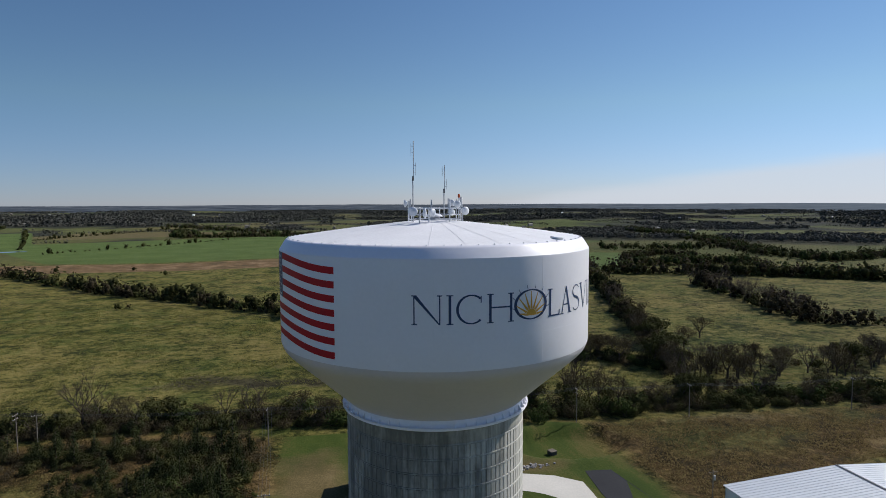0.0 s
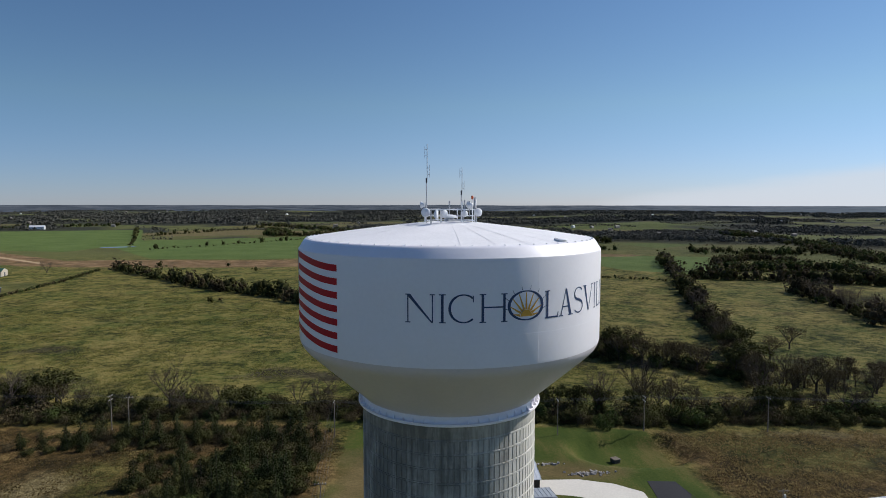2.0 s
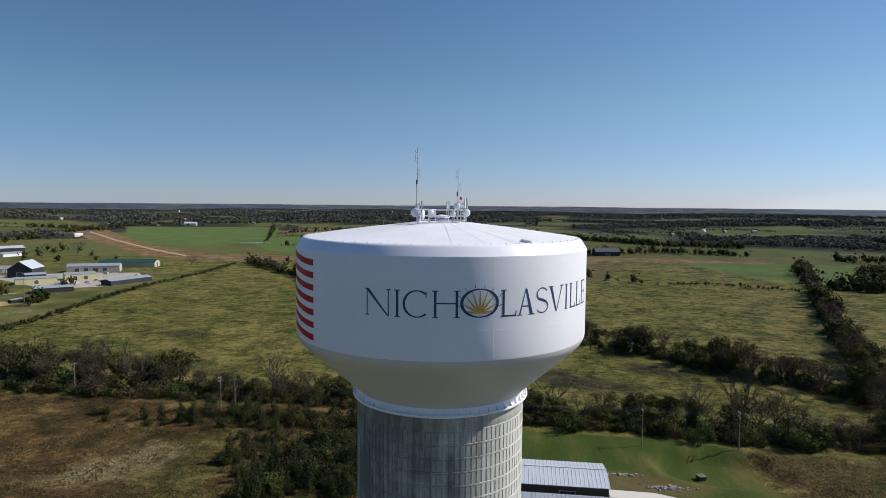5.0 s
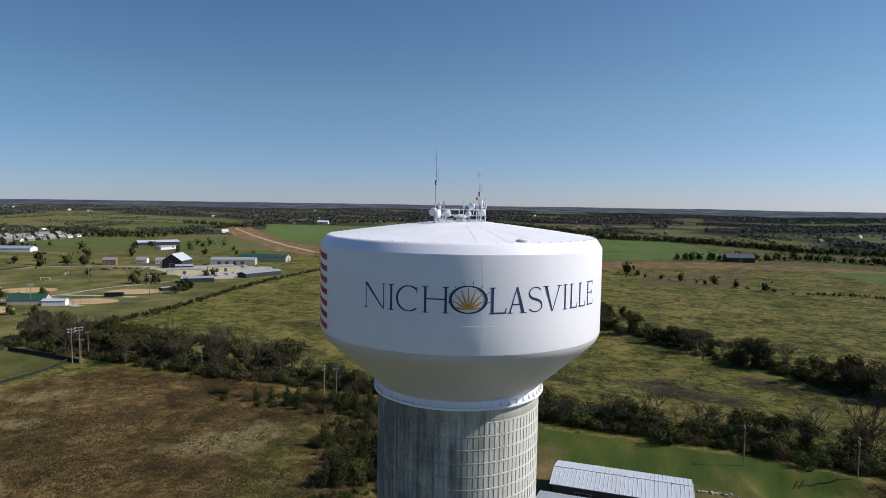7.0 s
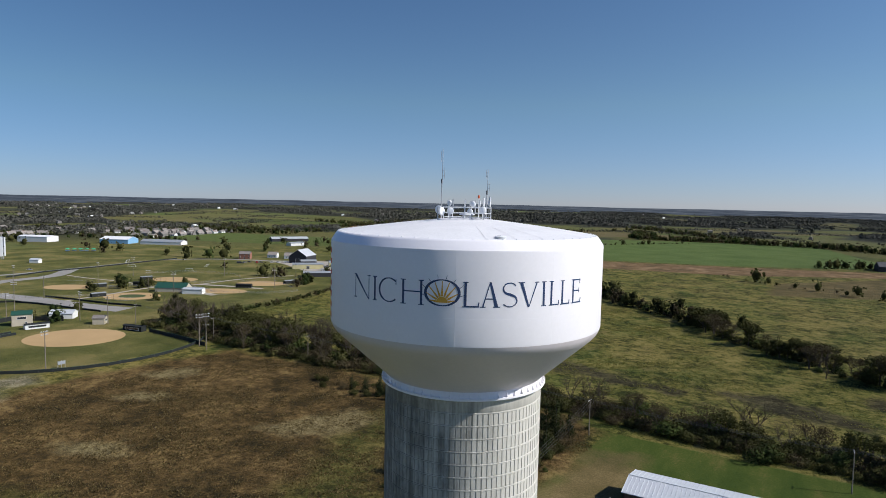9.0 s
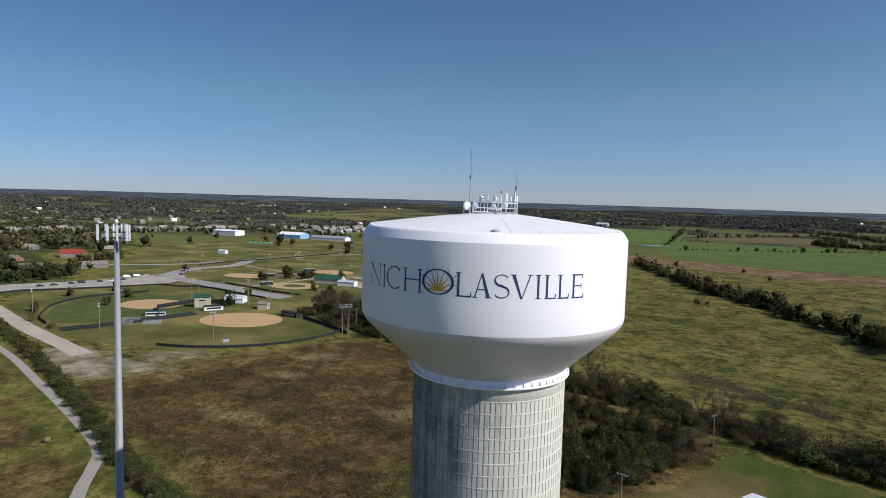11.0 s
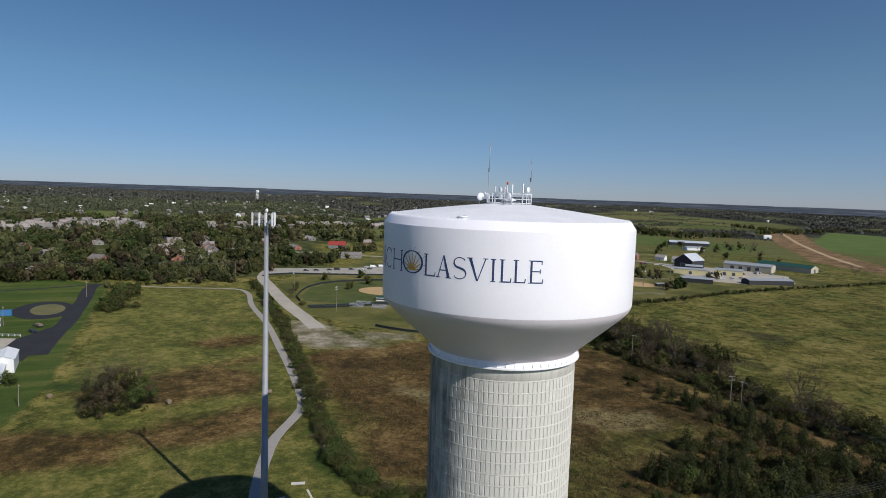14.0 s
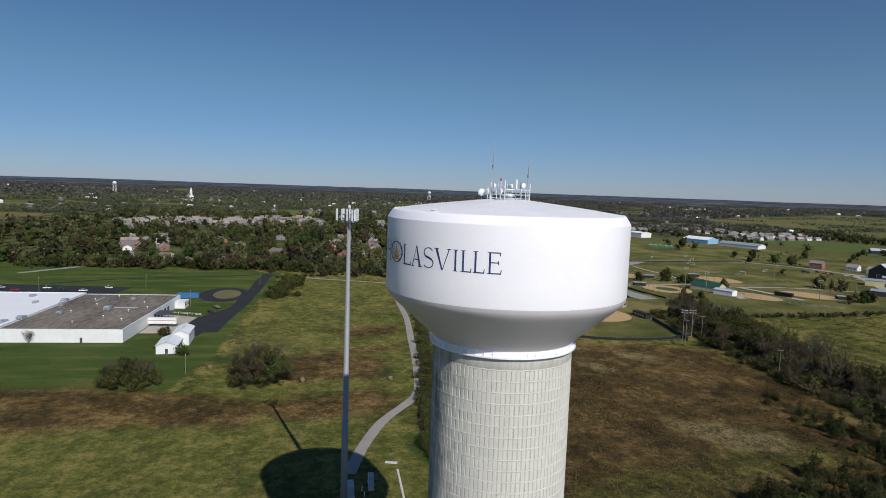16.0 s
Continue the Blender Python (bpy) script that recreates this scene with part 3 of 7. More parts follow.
    tagged(new("ground", me), "rolling autumn pasture with mown lawn, weeds and bare earth", "ground", kind="structure")


build_ground()


def build_backdrop():
    """The last ridges, a plain glowing ring behind all the land, blue haze painted in."""
    segs, rows = 720, (-40, 12, 24, 34, 42)
    v, f = [], []
    for k in range(segs):
        a = 2 * math.pi * k / segs
        c, s = math.cos(a), math.sin(a)
        crest = 49 + 3.5 * noise.noise((c * 7, s * 7, 1.0)) + 1.6 * noise.noise((c * 30, s * 30, 2.0)) + 0.8 * noise.noise((c * 110, s * 110, 4.0))
        v += [(4770 * c, 60 + 4770 * s, z) for z in rows] + [(4775 * c, 60 + 4775 * s, crest)]
    q = len(rows) + 1
    for k in range(segs):
        j = (k + 1) % segs
        f += [(j * q + i, k * q + i, k * q + i + 1, j * q + i + 1) for i in range(q - 1)]
    me = bpy.data.meshes.new("backdrop")
    me.from_pydata(v, [], f)
    m = bpy.data.materials.new("painted_haze")
    m.use_nodes = True
    n, l = nodes_of(m)
    n.remove(n["Principled BSDF"])
    at = n.new("ShaderNodeTexCoord").outputs["Object"]
    mp = n.new("ShaderNodeMapping")
    mp.inputs["Scale"].default_value = (0.006, 0.006, 0.22)
    l.new(at, mp.inputs[0])
    bands = n.new("ShaderNodeTexNoise")
    bands.inputs["Scale"].default_value, bands.inputs["Detail"].default_value, bands.inputs["Roughness"].default_value = 1.0, 8, 0.75
    l.new(mp.outputs[0], bands.inputs["Vector"])
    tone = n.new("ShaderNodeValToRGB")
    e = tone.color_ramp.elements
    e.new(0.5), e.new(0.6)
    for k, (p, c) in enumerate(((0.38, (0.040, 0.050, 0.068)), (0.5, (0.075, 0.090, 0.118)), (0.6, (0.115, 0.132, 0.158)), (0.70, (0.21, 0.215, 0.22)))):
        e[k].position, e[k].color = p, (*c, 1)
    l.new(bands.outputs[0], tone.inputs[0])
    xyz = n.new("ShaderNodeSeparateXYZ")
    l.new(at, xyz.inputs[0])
    # paler haze is painted in towards the sun's side
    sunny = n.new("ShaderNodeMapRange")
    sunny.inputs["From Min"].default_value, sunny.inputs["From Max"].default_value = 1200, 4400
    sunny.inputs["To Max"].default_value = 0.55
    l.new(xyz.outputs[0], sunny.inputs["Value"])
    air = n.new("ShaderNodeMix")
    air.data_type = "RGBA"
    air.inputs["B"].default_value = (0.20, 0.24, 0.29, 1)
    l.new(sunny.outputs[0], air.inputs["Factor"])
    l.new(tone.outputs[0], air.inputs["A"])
    # the ring glows by itself, so the hazy tones stay
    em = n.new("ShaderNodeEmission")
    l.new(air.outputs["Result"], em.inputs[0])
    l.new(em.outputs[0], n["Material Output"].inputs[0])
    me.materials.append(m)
    tagged(new("backdrop", me), "far wooded ridges with blue haze painted into the colour", "backdrop", kind="structure")


build_backdrop()


def ribbon(name, pts, width, material, label, category="road", lift=0.06, steps=6.0):
    """A road or path along a smoothed line; pts may carry their own width."""
    line = []
    for i in range(len(pts) - 1):
        a, b = pts[max(i - 1, 0)], pts[i]
        c, d = pts[i + 1], pts[min(i + 2, len(pts) - 1)]
        k = max(2, int(math.hypot(c[0] - b[0], c[1] - b[1]) / steps))
        for j in range(k):
            u = j / k
            line.append([0.5 * (2 * b[q] + (c[q] - a[q]) * u + (2 * a[q] - 5 * b[q] + 4 * c[q] - d[q]) * u * u + (3 * b[q] - a[q] - 3 * c[q] + d[q]) * u ** 3) for q in (0, 1)])
    line.append(list(pts[-1][:2]))
    g, v, f = Geo(), [], []
    rng = random.Random(len(pts) * 7 + int(width * 10))
    for i, p in enumerate(line):
        q0, q1 = line[max(i - 1, 0)], line[min(i + 1, len(line) - 1)]
        dx, dy = q1[0] - q0[0], q1[1] - q0[1]
        s = math.hypot(dx, dy) or 1
        w = width / 2 * (1 + rng.uniform(-0.05, 0.05))
        for k in (-1, -0.4, 0.4, 1):
            x, y = p[0] - dy / s * w * k, p[1] + dx / s * w * k
            v.append((x, y, level(x, y) + lift * (1 if abs(k) < 0.9 else 0.4)))
    for i in range(len(line) - 1):
        f += [(4 * i + k, 4 * i + 4 + k, 4 * i + 5 + k, 4 * i + 1 + k) for k in range(3)]
    g.add(v, [tuple(reversed(q)) for q in f])
    return tagged(part(name, g, material), label, category, kind="structure")


def sheet(name, outline, material, label, category, lift=0.05):
    """A flat sheet on the ground, with a small edge."""
    g = Geo()
    top = [(x, y, level(x, y) + lift) for x, y in outline]
    low = [(x, y, level(x, y) - 0.3) for x, y in outline]
    k = len(outline)
    g.add(top + low, [tuple(range(k))] + [(i, i + k, (i + 1) % k + k, (i + 1) % k) for i in range(k)])
    return tagged(part(name, g, material), label, category, kind="structure")


def oval(cx, cy, rx, ry, rz=0.0, n=28, a0=0.0, a1=360.0):
    c, s = math.cos(radians(rz)), math.sin(radians(rz))
    out = []
    for k in range(n):
        a = radians(a0 + (a1 - a0) * k / n)
        x, y = rx * math.cos(a), ry * math.sin(a)
        out.append((cx + x * c - y * s, cy + x * s + y * c))
    return out


# ---- water tower ----
R_TANK, R_PED, Z_FLANGE = 13.22, 7.77, 50.0
SEAM = -65.7


def swell(a):
    """The tank plates stand slightly proud at the weld near the emblem."""
    d = (a - SEAM + 180) % 360 - 180
    return 0.008 * math.exp(-abs(d) / 4.0)


def on_tank(a, z, lift=0.0):
    r = R_TANK + swell(a) + lift
    return (r * math.cos(radians(a)), r * math.sin(radians(a)), z)


def build_tower():
    t = thing("water_tower", pose(AXIS[0], AXIS[1], 0), "white water tank with painted flag on a ribbed concrete pedestal", "water tower")
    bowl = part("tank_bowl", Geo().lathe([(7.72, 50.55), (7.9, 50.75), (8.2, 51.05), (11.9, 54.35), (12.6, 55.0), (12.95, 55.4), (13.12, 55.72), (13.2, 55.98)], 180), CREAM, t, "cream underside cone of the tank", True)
    g = Geo().lathe([(13.2, 55.98), (13.22, 56.1), (13.22, 58.25), (13.22, 60.62), (13.22, 63.55), (13.2, 63.7)], 360, grow=swell)
    shell = part("tank_shell", g, WHITE, t, "white painted tank wall", True)
    part("tank_knuckle", Geo().lathe([(13.2, 63.7), (13.12, 63.82), (12.78, 64.36), (12.66, 64.5), (12.5, 64.55)], 180), WHITE, t, "bevelled white rim of the tank", True)
    roof = part("tank_roof", Geo().lathe([(12.5, 64.55), (9.5, 64.98), (6.5, 65.36), (3.5, 65.7), (2.2, 65.84), (1.0, 65.9), (0.02, 65.92)], 120), ROOFWHITE, t, "white shallow cone roof", True)
    # weld beads
    for z in (58.25, 60.62):
        part("weld_bead", Geo().lathe([(13.215, z - 0.03), (13.226, z), (13.215, z + 0.03)], 240, grow=swell), WHITE, shell)
    for k in range(10):
        a = SEAM + 36 * k
        d = math.degrees(0.03 / R_TANK)
        g = Geo().add([on_tank(a - d, 56.0), on_tank(a, 56.0, 0.004), on_tank(a + d, 56.0), on_tank(a - d, 63.65), on_tank(a, 63.65, 0.004), on_tank(a + d, 63.65)], [(0, 1, 4, 3), (1, 2, 5, 4)])
        part("weld_bead", g, WHITE, shell)
    for k in range(66):
        m = pose(0, 0, 0, 0, 0, 360 / 66 * k) @ pose(12.5, 0, 64.62, 0, 8, 0)
        part("rim_lug", Geo().box(0, 0, -0.04, 0.13, 0.03, 0.07).moved(m), STEELWHITE, roof)
    ROOFLINE = [(12.46, 64.57), (9.5, 64.99), (6.5, 65.37), (3.5, 65.71), (2.5, 65.82)]
    for k in range(30):
        g = Geo()
        for (r0, z0), (r1, z1) in zip(ROOFLINE, ROOFLINE[1:]):
            g.add([(r0, -0.035, z0 + 0.004), (r0, 0.035, z0 + 0.004), (r1, 0.035, z1 + 0.004), (r1, -0.035, z1 + 0.004), (r0, 0, z0 + 0.009), (r1, 0, z1 + 0.009)], [(0, 4, 5, 3), (4, 1, 2, 5)])
        part("roof_seam", g.moved(pose(0, 0, 0, 0, 0, 12 * k + 5)), ROOFWHITE, roof)
    # roof hatch
    a = radians(-49)
    h = part("roof_hatch", Geo().lathe([(0.02, 0.16), (0.42, 0.14), (0.48, 0.1), (0.48, 0.07), (0.42, 0.05), (0.42, -0.2)], 20).moved(pose(11.9 * math.cos(a), 11.9 * math.sin(a), 64.66)), STEELWHITE, t, "round roof hatch", True)
    part("hatch_hinge", Geo().box(11.45 * math.cos(a), 11.45 * math.sin(a), 64.78, 0.18, 0.3, 0.1, -49), GALV, h)
    # ring girder under the bowl
    ring = part("ring_flange", Geo().lathe([(7.5, 49.96), (8.17, 49.96), (8.19, 50.0), (8.19, 50.16), (8.15, 50.18), (8.15, 50.06), (7.86, 50.06), (7.84, 50.1), (7.84, 50.66), (7.72, 50.72)], 150), WHITE, t, "white steel ring flange")
    for k in range(56):
        m = pose(0, 0, 0, 0, 0, 360 / 56 * k)
        g = Geo().add([(7.83, -0.015, 50.06), (8.14, -0.015, 50.06), (7.83, -0.015, 50.56), (7.83, 0.015, 50.06), (8.14, 0.015, 50.06), (7.83, 0.015, 50.56)], [(0, 1, 2), (5, 4, 3), (0, 3, 4, 1), (1, 4, 5, 2)])
        part("gusset", g.moved(m), WHITE, ring)
    # pedestal
    ped = part("pedestal", Geo().lathe([(R_PED - 0.03, -3.5), (R_PED - 0.03, 49.96)], 120), CORE, t, "ribbed cast concrete pedestal shaft", True)
    rows = [48.72 - 1.18 * k for k in range(44)]
    part("pedestal_collar", Geo().lathe([(R_PED - 0.02, 48.76), (R_PED + 0.012, 48.8), (R_PED + 0.012, 49.94)], 120), COLLAR, ped, "plain concrete band", True)
    for z in rows:
        if z > -2.5:
            part("ring_rib", Geo().lathe([(R_PED - 0.03, z - 0.07), (R_PED + 0.03, z - 0.045), (R_PED + 0.03, z + 0.045), (R_PED - 0.03, z + 0.07)], 120), JOINT, ped)
    panel = bpy.data.meshes.new("panel")
    w, hh, d = 0.195, 0.515, 0.028
    panel.from_pydata([(R_PED - 0.05, s * w, k * hh) for s in (-1, 1) for k in (-1, 1)] + [(R_PED + d - 0.012, s * (w - 0.02), k * (hh - 0.02)) for s in (-1, 1) for k in (-1, 1)], [], [(4, 6, 7, 5), (0, 2, 6, 4), (2, 3, 7, 6), (3, 1, 5, 7), (1, 0, 4, 5)])
    panel.materials.append(CONCRETE)
    rest = Geo()
    pv, pf = [v.co.copy() for v in panel.vertices], [tuple(q.vertices) for q in panel.polygons]
    for i, z in enumerate(rows[:-1]):
        for k in range(100):
            a = (360 / 100 * k + 180) % 360 - 180
            m = pose(0, 0, z - 0.59, 0, 0, a)
            if i < 8 and -131 < a < 5:
                ob = new("panel", panel)
                ob.parent, ob.matrix_basis = ped, m
            else:
                rest.add([m @ p for p in pv], pf)
    tagged(part("panelling", rest, CONCRETE, ped), kind="stuff")
    # flag
    def wave(a):
        u = min(1.0, (-133.6 - a) / 34)
        return 0.62 * (1 - math.cos(math.pi * u)) / 2

    def cloth(a0, a1, z0, z1, lift):
        """A painted band on the tank that follows the flag's wave."""
        n = max(4, int((a1 - a0) / 1.2))
        v = [on_tank(a0 + (a1 - a0) * k / n, z + wave(a0 + (a1 - a0) * k / n), lift) for k in range(n + 1) for z in (z0, z1)]
        return Geo().add(v, [(2 * k, 2 * k + 2, 2 * k + 3, 2 * k + 1) for k in range(n)])

    flag = part("flag_field", cloth(-188, -133.6, 56.4, 62.98, 0.006), WHITE, t, "painted flag with red and white stripes")
    s = 6.58 / 13
    for k in range(7):
        z = 56.4 + s * 2 * k
        part("red_stripe", cloth(-188 if k < 3 else -166.6, -133.6, z, z + s, 0.012), FLAGRED, flag)
    canton = part("canton", cloth(-188, -166.6, 56.4 + 6 * s, 62.98, 0.012), FLAGBLUE, t, "blue corner of the flag")
    for i in range(9):
        for j in range(6 if i % 2 == 0 else 5):
            ca, cz = -187 + (j + (0.5 if i % 2 == 0 else 1.0)) * 19.6 / 6, 57.0 + 6 * s + (i + 0.6) * 7 * s / 9.4
            star = []
            for q in range(10):
                r = 0.16 if q % 2 == 0 else 0.065
                star.append(on_tank(ca + math.degrees(r * math.sin(q * math.pi / 5) / R_TANK), cz + r * math.cos(q * math.pi / 5), 0.018))
            part("star", Geo().add(star, [tuple(range(9, -1, -1))]), WHITE, canton)
    # lettering: outlines in a box one high, w wide
    Z0, CAP = 59.22, 2.02

    def stroke(path, widths):
        """Quads along a line with a width at each point."""
        out = []
        for i in range(len(path) - 1):
            quad = []
            for j, sg in ((i, 1), (i, -1), (i + 1, -1), (i + 1, 1)):
                p0, p1 = path[max(j - 1, 0)], path[min(j + 1, len(path) - 1)]
                dx, dy = p1[0] - p0[0], p1[1] - p0[1]
                q = math.hypot(dx, dy) or 1
                quad.append((path[j][0] - dy / q * widths[j] / 2 * sg, path[j][1] + dx / q * widths[j] / 2 * sg))
            out.append(quad)
        return out

    def stem(x, w, y0=0.0, y1=1.0, foot=True, head=True):
        q = [[(x - w / 2, y0), (x + w / 2, y0), (x + w / 2, y1), (x - w / 2, y1)]]
        for on, y in ((foot, y0), (head, y1 - 0.035)):
            if on:
                q.append([(x - w / 2 - 0.07, y), (x + w / 2 + 0.07, y), (x + w / 2 + 0.07, y + 0.035), (x - w / 2 - 0.07, y + 0.035)])
        return q

    def bar(x0, x1, y, w=0.05):
        return [[(x0, y - w / 2), (x1, y - w / 2), (x1, y + w / 2), (x0, y + w / 2)]]

    def arc(cx, cy, rx, ry, a0, a1, thin, thick, n=26):
        pts, ws = [], []
        for k in range(n + 1):
            a = radians(a0 + (a1 - a0) * k / n)
            pts.append((cx + rx * math.cos(a), cy + ry * math.sin(a)))
            ws.append(thin + (thick - thin) * abs(math.cos(a)) ** 1.3)
        return stroke(pts, ws)

    TK, TN = 0.092, 0.042

    def glyph(ch, w):
        if ch == "N":
            return stem(0.09, TN) + stem(w - 0.09, TN, foot=False) + [[(0.02, 1.0), (0.17, 1.0), (w - 0.065, 0.0), (w - 0.12, 0.0)]]
        if ch == "I":
            return stem(w / 2, TK)
        if ch == "C":
            r = w * 0.56
            return arc(r, 0.5, r - TK / 2, 0.5 - TN / 2, 48, 312, TN, TK) + [[(w * 0.9, 0.72), (w * 0.9 + 0.035, 0.72), (w * 0.9 + 0.035, 0.95), (w * 0.9, 0.95)]]
        if ch == "H":
            return stem(0.13, TK) + stem(w - 0.13, TK) + bar(0.13, w - 0.13, 0.53)
        if ch == "L":
            return stem(0.13, TK) + bar(0.13, w, 0.0275, 0.055) + [[(w - 0.05, 0.0), (w, 0.0), (w + 0.02, 0.2), (w - 0.02, 0.2)]]
        if ch == "A":
            return [[(w * 0.44, 1.0), (w * 0.54, 1.0), (w - 0.07, 0.0), (w - 0.21, 0.0)], [(w * 0.46, 0.98), (w * 0.5, 1.0), (0.13, 0.0), (0.075, 0.0)]] + bar(w * 0.24, w * 0.68, 0.34, 0.045) + bar(0, 0.22, 0.0175, 0.035) + bar(w - 0.28, w, 0.0175, 0.035)
        if ch == "V":
            return [[(0.06, 1.0), (0.2, 1.0), (w * 0.54, 0.0), (w * 0.46, 0.0)], [(w - 0.13, 1.0), (w - 0.075, 1.0), (w * 0.54, 0.0), (w * 0.5, 0.0)]] + bar(0, 0.27, 0.9825, 0.035) + bar(w - 0.22, w, 0.9825, 0.035)
        if ch == "E":
            return stem(0.13, TK) + bar(0.13, w - 0.02, 0.0275, 0.055) + bar(0.13, w - 0.06, 0.9725, 0.055) + bar(0.13, w - 0.13, 0.52) + [[(w - 0.06, 0.0), (w - 0.01, 0.0), (w + 0.01, 0.2), (w - 0.03, 0.2)], [(w - 0.1, 0.82), (w - 0.06, 0.82), (w - 0.05, 1.0), (w - 0.1, 1.0)], [(w - 0.16, 0.42), (w - 0.12, 0.42), (w - 0.12, 0.62), (w - 0.16, 0.62)]]
        pts, ws = [], []
        for k in range(41):
            u = k / 40
            a = radians(30 + 240 * u / 0.5) if u <= 0.5 else radians(90 - 240 * (u - 0.5) / 0.5)
            top = u <= 0.5
            pts.append((w / 2 + (w * 0.40 if top else w * 0.43) * math.cos(a), (0.745 if top else 0.26) + (0.225 if top else 0.232) * math.sin(a)))
            ws.append(TN + (TK * 1.05 - TN) * math.exp(-((u - 0.5) / 0.17) ** 2))
        return stroke(pts, ws)

    spans = [("N", -108.1, -99.0), ("I", -98.4, -95.2), ("C", -95.0, -86.8), ("H", -85.7, -76.6), ("L", -63.4, -57.6), ("A", -57.2, -50.2), ("S", -49.8, -43.8), ("V", -43.8, -35.6), ("I", -35.2, -32.0), ("L", -31.4, -26.8), ("L", -26.2, -21.4), ("E", -20.4, -14.6)]

    def wrap(polys, a0, z0, scale, lift=0.014):
        g = Geo()
        for q in polys:
            area = sum(q[i][0] * q[(i + 1) % len(q)][1] - q[(i + 1) % len(q)][0] * q[i][1] for i in range(len(q)))
            if area < 0:
                q = q[::-1]
            if len(q) != 4:
                g.add([on_tank(a0 + math.degrees(x * scale / R_TANK), z0 + y * scale, lift) for x, y in q], [tuple(range(len(q)))])
                continue
            far = max(math.hypot(q[i][0] - q[i - 1][0], q[i][1] - q[i - 1][1]) for i in range(4)) * scale
            n = max(1, int(far / 0.3))
            grid = []
            for i in range(n + 1):
                for j in range(n + 1):
                    u, v = i / n, j / n
                    x, y = [(q[0][k] * (1 - u) + q[1][k] * u) * (1 - v) + (q[3][k] * (1 - u) + q[2][k] * u) * v for k in (0, 1)]
                    grid.append(on_tank(a0 + math.degrees(x * scale / R_TANK), z0 + y * scale, lift))
            g.add(grid, [(i * (n + 1) + j, (i + 1) * (n + 1) + j, (i + 1) * (n + 1) + j + 1, i * (n + 1) + j + 1) for i in range(n) for j in range(n)])
        return g

    for ch, a0, a1 in spans:
        w = radians(a1 - a0) * R_TANK / CAP
        part("letter_" + ch.lower(), wrap(glyph(ch, w), a0, Z0, CAP), NAVY, shell)
    ca, cz = -70.3, 60.3
    ring_o = arc(0, 0, 1.36, 1.03, 0, 360, 0.085, 0.23, 56)
    part("letter_o", wrap(ring_o, ca, cz, 1.0), NAVY, shell)
    # rising sun inside the round letter
    base = -0.78
    sun_mark = part("sun_emblem", wrap([[(0, base)] + [(0.48 * math.cos(radians(a)), base + 0.48 * math.sin(radians(a))) for a in range(0, 181, 12)]], ca, cz, 1.0, 0.02), GOLD, t, "gold half sun with rays")
    for k in range(17):
        a = radians(10 + 10 * k)
        c, s2 = math.cos(a), math.sin(a)
        rim = next(r / 100 for r in range(20, 300) if (r / 100 * c / 1.36) ** 2 + ((base + r / 100 * s2) / 1.03) ** 2 > 1)
        if k % 2 == 0:
            r0, r1, w, m = 0.5, rim - 0.1, 0.085, GOLD
        else:
            r0, r1, w, m = rim + 0.12, rim + (0.42 if 4 < k < 12 else 0.6), 0.026, NAVY
        if r1 - r0 < 0.1:
            continue
        q = [(r0 * c + s2 * w, base + r0 * s2 - c * w), (r1 * c + s2 * w * 0.3, base + r1 * s2 - c * w * 0.3), (r1 * c - s2 * w * 0.3, base + r1 * s2 + c * w * 0.3), (r0 * c - s2 * w, base + r0 * s2 + c * w)]
        part("ray", wrap([q], ca, cz, 1.0, 0.02), m, sun_mark)
    return t


build_tower()


# ---- antennas on the tank roof ----
def build_platform():
    p = thing("antenna_platform", pose(AXIS[0], AXIS[1], 65.9), "white steel railing platform at the roof's crown", "platform")
    corners = [(2.35 * math.cos(radians(a)), 2.35 * math.sin(radians(a))) for a in range(22, 382, 45)]
    for i, (x, y) in enumerate(corners):
        x2, y2 = corners[(i + 1) % 8]
        part("post", Geo().tube([(x, y, -0.2), (x, y, 1.12)], 0.045, 6), STEELWHITE, p)
        for z in (0.08, 0.5, 1.05):
            part("rail", Geo().tube([(x, y, z), (x2, y2, z)], 0.026 if z < 1 else 0.042, 6), STEELWHITE, p)
    part("vent_cap", Geo().lathe([(0.02, 0.62), (0.5, 0.55), (0.75, 0.38), (0.75, 0.3), (0.45, 0.3), (0.45, -0.1)], 24), STEELWHITE, p, "mushroom vent", True)
    part("cable_tray", Geo().box(0.9, -0.4, 0.12, 2.4, 0.3, 0.12, 25), GALV, p)


build_platform()


def whip(x, y, z, top, label):
    w = thing("whip_antenna", pose(AXIS[0] + x, AXIS[1] + y, z), label, "antenna", "antennas on the tank")
    h = top - z
    k = h * 0.55
    part("mast", Geo().tube([(0, 0, -0.2), (0, 0, k)], 0.05, 6), GALV, w)
    part("clamp", Geo().box(0, 0, k - 0.05, 0.12, 0.12, 0.4), DARKSTEEL, w)
    part("rod", Geo().tube([(0.06, 0, k - 0.2), (0.06, 0, h)], 0.032, 6), GALV, w)
    for q, s in ((0.62, 1), (0.7, 1), (0.86, -1), (0.93, -1)):
        g = Geo().tube([(0.06, 0, h * q), (0.06 + 0.2 * s, 0.05, h * q)], 0.018, 5)
        g.tube([(0.06 + 0.2 * s, 0.05, h * q - 0.26), (0.06 + 0.2 * s, 0.05, h * q + 0.26)], 0.018, 5)
        part("dipole", g, GALV, w)


whip(-2.12, -1.45, 65.75, 72.6, "tall grey dipole mast on the platform rail")
whip(1.25, 1.8, 65.75, 70.8, "shorter grey dipole mast on the platform rail")


